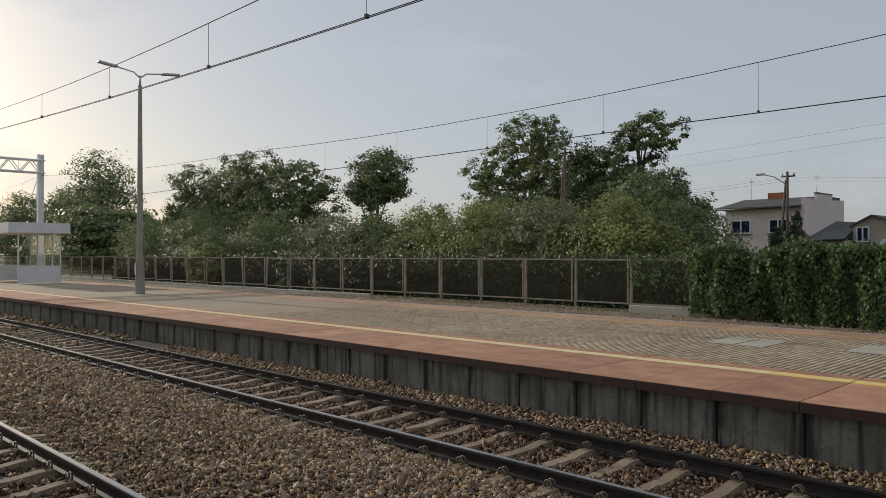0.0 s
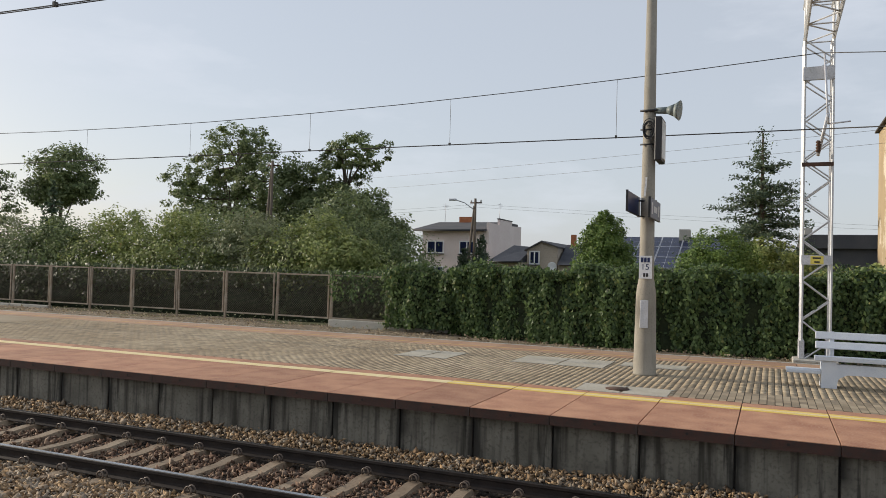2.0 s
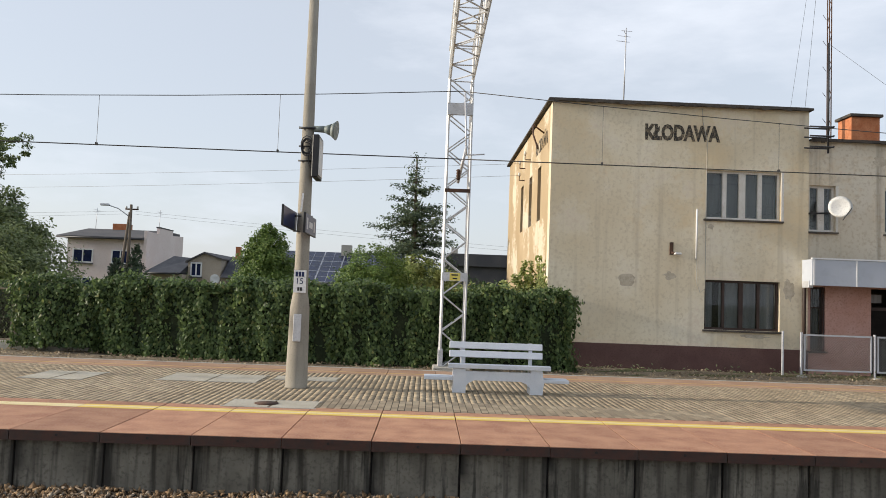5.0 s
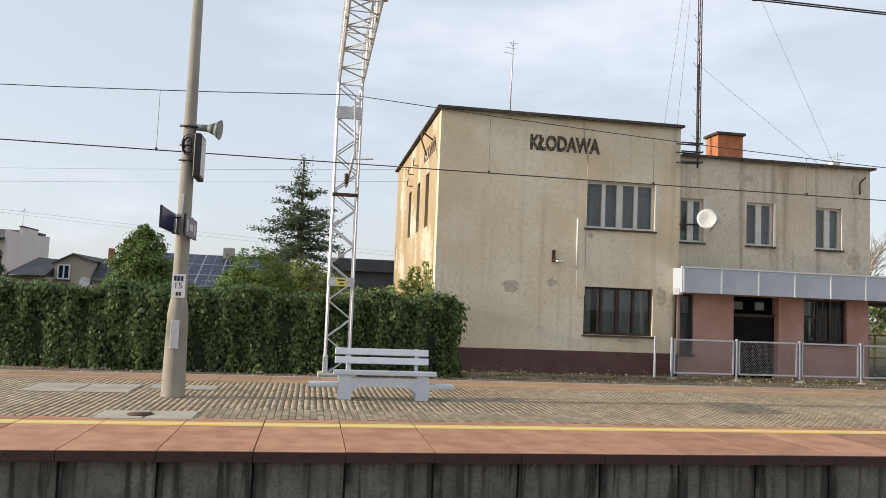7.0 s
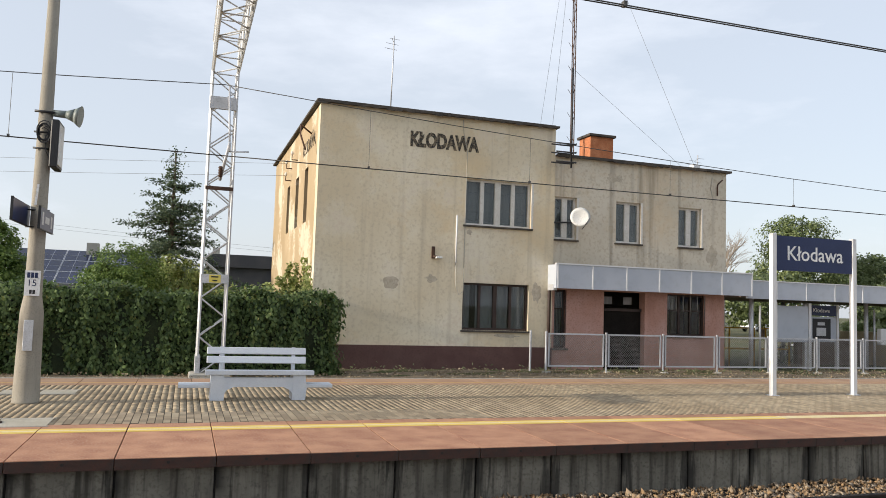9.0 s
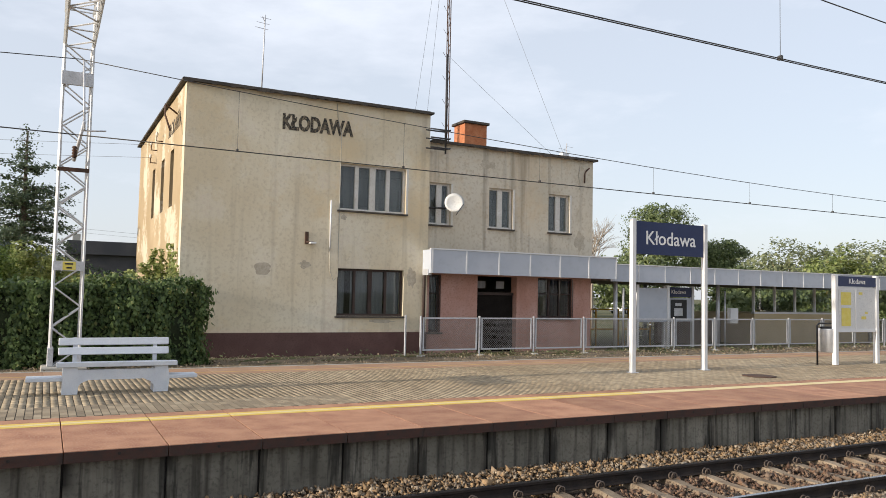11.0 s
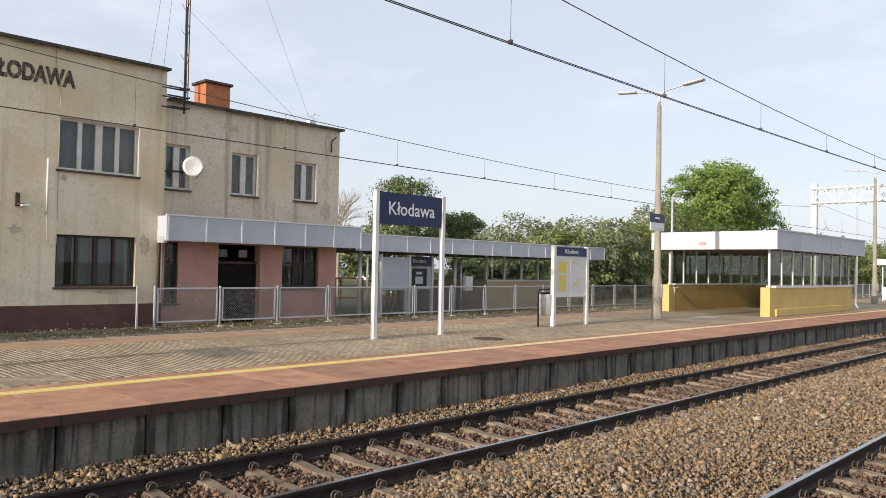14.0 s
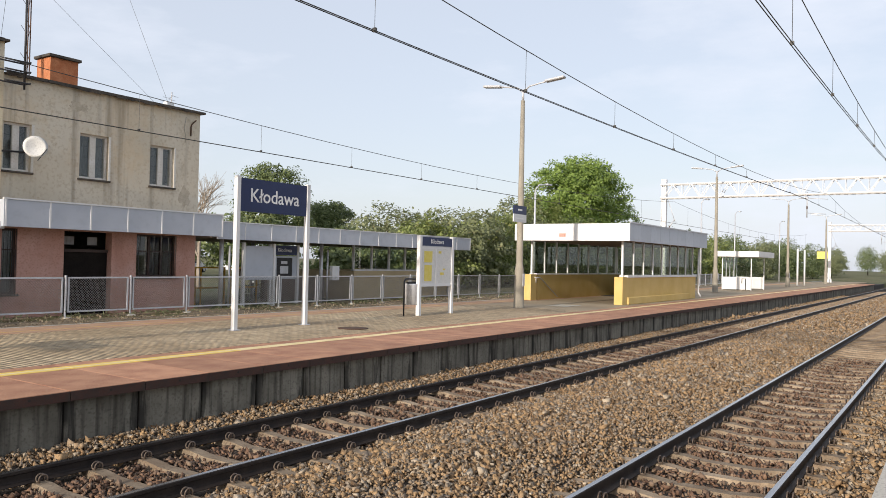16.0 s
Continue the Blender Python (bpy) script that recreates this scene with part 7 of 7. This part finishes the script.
part("wall", boxes((3.8, 8.5, 40, 45, 0.4, 4.0)), M_roofd, shd)
part("roof", prism([(39.7, 4.0), (45.3, 4.0), (45.3, 4.2), (39.7, 4.75)], 3.6, 8.7), M_roofd, shd)
part("chimney", boxes((3.9, 4.3, 41, 41.4, 4.3, 5.2)), M_conc, shd)


def utility_pole(x, y, h, label, arm=True):
    u_ = thing("utility_pole", x, y, 0.45, label, "utility pole", "utility poles")
    part("pole", rods(((0, 0, 0), (0.0, 0, h), 0.10, 0.07), n=9), M_wood, u_)
    part("stay_pole", rods(((-0.55, 0, 0), (-0.06, 0, h * 0.93), 0.085, 0.06), n=9), M_wood, u_)
    part("cross_arm", rods(((-0.3, 0, h - 0.25), (0.4, 0, h - 0.25), 0.04)), M_rust, u_)
    for a in (-0.25, 0.35):
        part("insulator", turned([(0.03, 0), (0.06, 0.06), (0.04, 0.14)], 8), M_winw, u_, "", pose(a, 0, h - 0.22))
    if arm:
        part("lamp_arm", tube([(0, 0, h - 0.7), (-0.6, -0.2, h - 0.25), (-1.1, -0.3, h - 0.1)], 0.03), M_galv, u_)
        part("lamp_head", boxes((-1.5, -1.05, -0.4, -0.22, h - 0.14, h - 0.02), bevel=0.02), M_galv, u_)


utility_pole(-13.52, 34, 5.95, "tarred double utility pole with a lamp arm")
utility_pole(-22.6, 27, 7.4, "tall wooden utility pole among the trees", False)
lines = thing("power_lines", 0, 0, 0, "thin power lines strung behind the gardens", "power line")
for a, b, sag in (((-13.3, 34, 6.05), (30, 33, 4.0), 0.25), ((-13.4, 34, 5.9), (30, 33.4, 3.9), 0.3), ((-13.7, 34, 6.05), (-45, 35, 5.4), 0.3), ((-13.6, 34, 5.9), (-45, 35.3, 5.1), 0.3),
                  ((5.40, 18.0, 6.62), (-22.4, 30.2, 7.05), 0.10), ((5.40, 18.1, 6.24), (-22.4, 30.4, 6.45), 0.10)):
    a, b = Vector(a), Vector(b)
    part("line", tube([a.lerp(b, k / 14) - Vector((0, 0, 4 * sag * (k / 14) * (1 - k / 14))) for k in range(15)], 0.0055, 4), M_wire, lines)

# litter and dry stalks on the verge
sc = []
for k in range(9000):
    x = rng.uniform(-24, 40); y = rng.uniform(9.72, 12.4)
    sc.append((x, y, 0.525 + 0.05 * noise.noise((x * 1.3, y * 1.7, 3.0)) + rng.uniform(0, 0.03)))
sc = np.array(sc)
tagged(new("verge_litter", leaf_mesh("verge_litter", sc, np.tile([0, 0, 1.0], (len(sc), 1)), 0.045, M_litter, 0, 1.5)), "dry leaves and clods scattered on the verge", "leaf litter", kind="stuff")
n = 1100
x = np.concatenate([rng.uniform(-60, 60, n), rng.uniform(11, 60, n)])
y = np.concatenate([rng.normal(12.0, 0.25, n), rng.normal(11.75, 0.22, n)])
pts = np.stack([x, y, 0.55 + np.abs(rng.normal(0, 0.06, 2 * n))], 1)
tagged(new("weeds", leaf_mesh("weeds", pts, np.tile([0, -1, 0.3], (2 * n, 1)), 0.028, M_leaf3, 0.0, 3.0)), "dry weeds and grass tufts along the fences", "weeds", kind="stuff")

M_pline = material("worn_pale_yellow_paint", (0.72, 0.58, 0.28), (0.76, 0.66, 0.40), 0.7, scale=1.5, fine=40, bump=0.1, c=(0.66, 0.47, 0.18))
# ---- pieces of the platform ----
slab_me = meshed("slab", boxes((0.005, 0.995, 0.0, 2.23, -0.115, 0.0), bevel=0.003), M_red)
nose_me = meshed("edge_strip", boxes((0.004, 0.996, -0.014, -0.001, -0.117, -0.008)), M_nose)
line_me = meshed("line_block", boxes((0.008, 0.992, 1.62, 1.90, 0.0005, 0.0045)), M_yellow)
pale_me = meshed("pale_line", boxes((0.008, 0.992, 1.71, 1.79, 0.0046, 0.0066)), M_pline)
faded_me = meshed("line_block", boxes((0.008, 0.992, 1.64, 1.88, 0.0005, 0.0045)), M_pline)
# Near-black disc: the lifting hole's inner shade is put in as colour.
hole_me = meshed("lifting_hole", rods(((0.52, -0.016, -0.05), (0.52, 0.0, -0.05), 0.017), n=8), M_dark)
back_me = meshed("back_slab", boxes((0.004, 0.996, 0.0, 1.145, -0.11, -0.001), bevel=0.004), M_pinkpave)
thin_me = meshed("guide_strip", boxes((0.005, 0.995, 0.30, 0.38, -0.0005, 0.003)), M_orange)
panel_me = meshed("wall_panel", boxes((0.012, 0.988, 0.0, 0.05, -0.70, -0.12), bevel=0.008), M_panel)
for k in range(-80, 110):
    at_ = pose(-0.10 + k, 1.65, P + (0.003 * noise.noise((k * 0.7, 0, 0))))
    s_ = part("slab", slab_me, None, platform, at=at_)
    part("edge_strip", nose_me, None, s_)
    part("line_block", line_me if -3 < k < 12 else faded_me, None, s_)
    part("lifting_hole", hole_me, None, s_)
    if -3 < k < 12:
        part("pale_line", pale_me, None, s_)
    b_ = part("back_slab", back_me, None, platform, at=pose(-0.30 + k, 8.455, P + 0.005))
    part("guide_strip", thin_me, None, b_)
    part("wall_panel", panel_me, None, platform, at=pose(-0.10 + k, 1.775 + 0.006 * noise.noise((k * 1.3, 5, 0)), P))
hx, hy = 0.1, 0.2
paver_bm = bmesh.new()
top_ = [paver_bm.verts.new(p) for p in ((0.0055, 0.002, 0), (hx - 0.0055, 0.002, 0), (hx - 0.0055, hy - 0.002, 0), (0.0055, hy - 0.002, 0))]
low_ = [paver_bm.verts.new(p) for p in ((0.004, 0.0015, -0.03), (hx - 0.004, 0.0015, -0.03), (hx - 0.004, hy - 0.0015, -0.03), (0.004, hy - 0.0015, -0.03))]
paver_bm.faces.new(top_)
for i in range(4):
    paver_bm.faces.new((low_[i], low_[(i + 1) % 4], top_[(i + 1) % 4], top_[i]))
paver_me = meshed("paver", paver_bm, M_paver)
one_me = paver_me.copy()
one_me.materials[0] = M_paver1
pave = bpy.data.objects["pavement_bed"]
shape = np.array([v.co for v in paver_me.vertices])
quads = np.array([list(p.vertices) for p in paver_me.polygons])
where = []
for i in range(440):
    for j in range(23):
        x, y = -16 + i * hx, 3.90 + (j + 0.5 * (i % 2)) * hy - 0.05
        z = P - 0.002 - 0.003 * abs(noise.noise((x * 3, y * 3, 2))) + 0.004 * noise.noise((x * 0.4, y * 0.4, 0))
        if 1.0 <= x < 7.0 and j < 5:
            part("paver", one_me, None, pave, at=pose(x, y, z))
        else:
            where.append((x, y, z))
where = np.array(where)
verts = (shape[None] + where[:, None]).reshape(-1, 3)
faces = (quads[None] + len(shape) * np.arange(len(where))[:, None, None]).reshape(-1, 4)
part("pavers", soup("pavers", verts, faces, M_paver), None, pave, "rows of small grey-tan concrete pavers", kind="stuff")
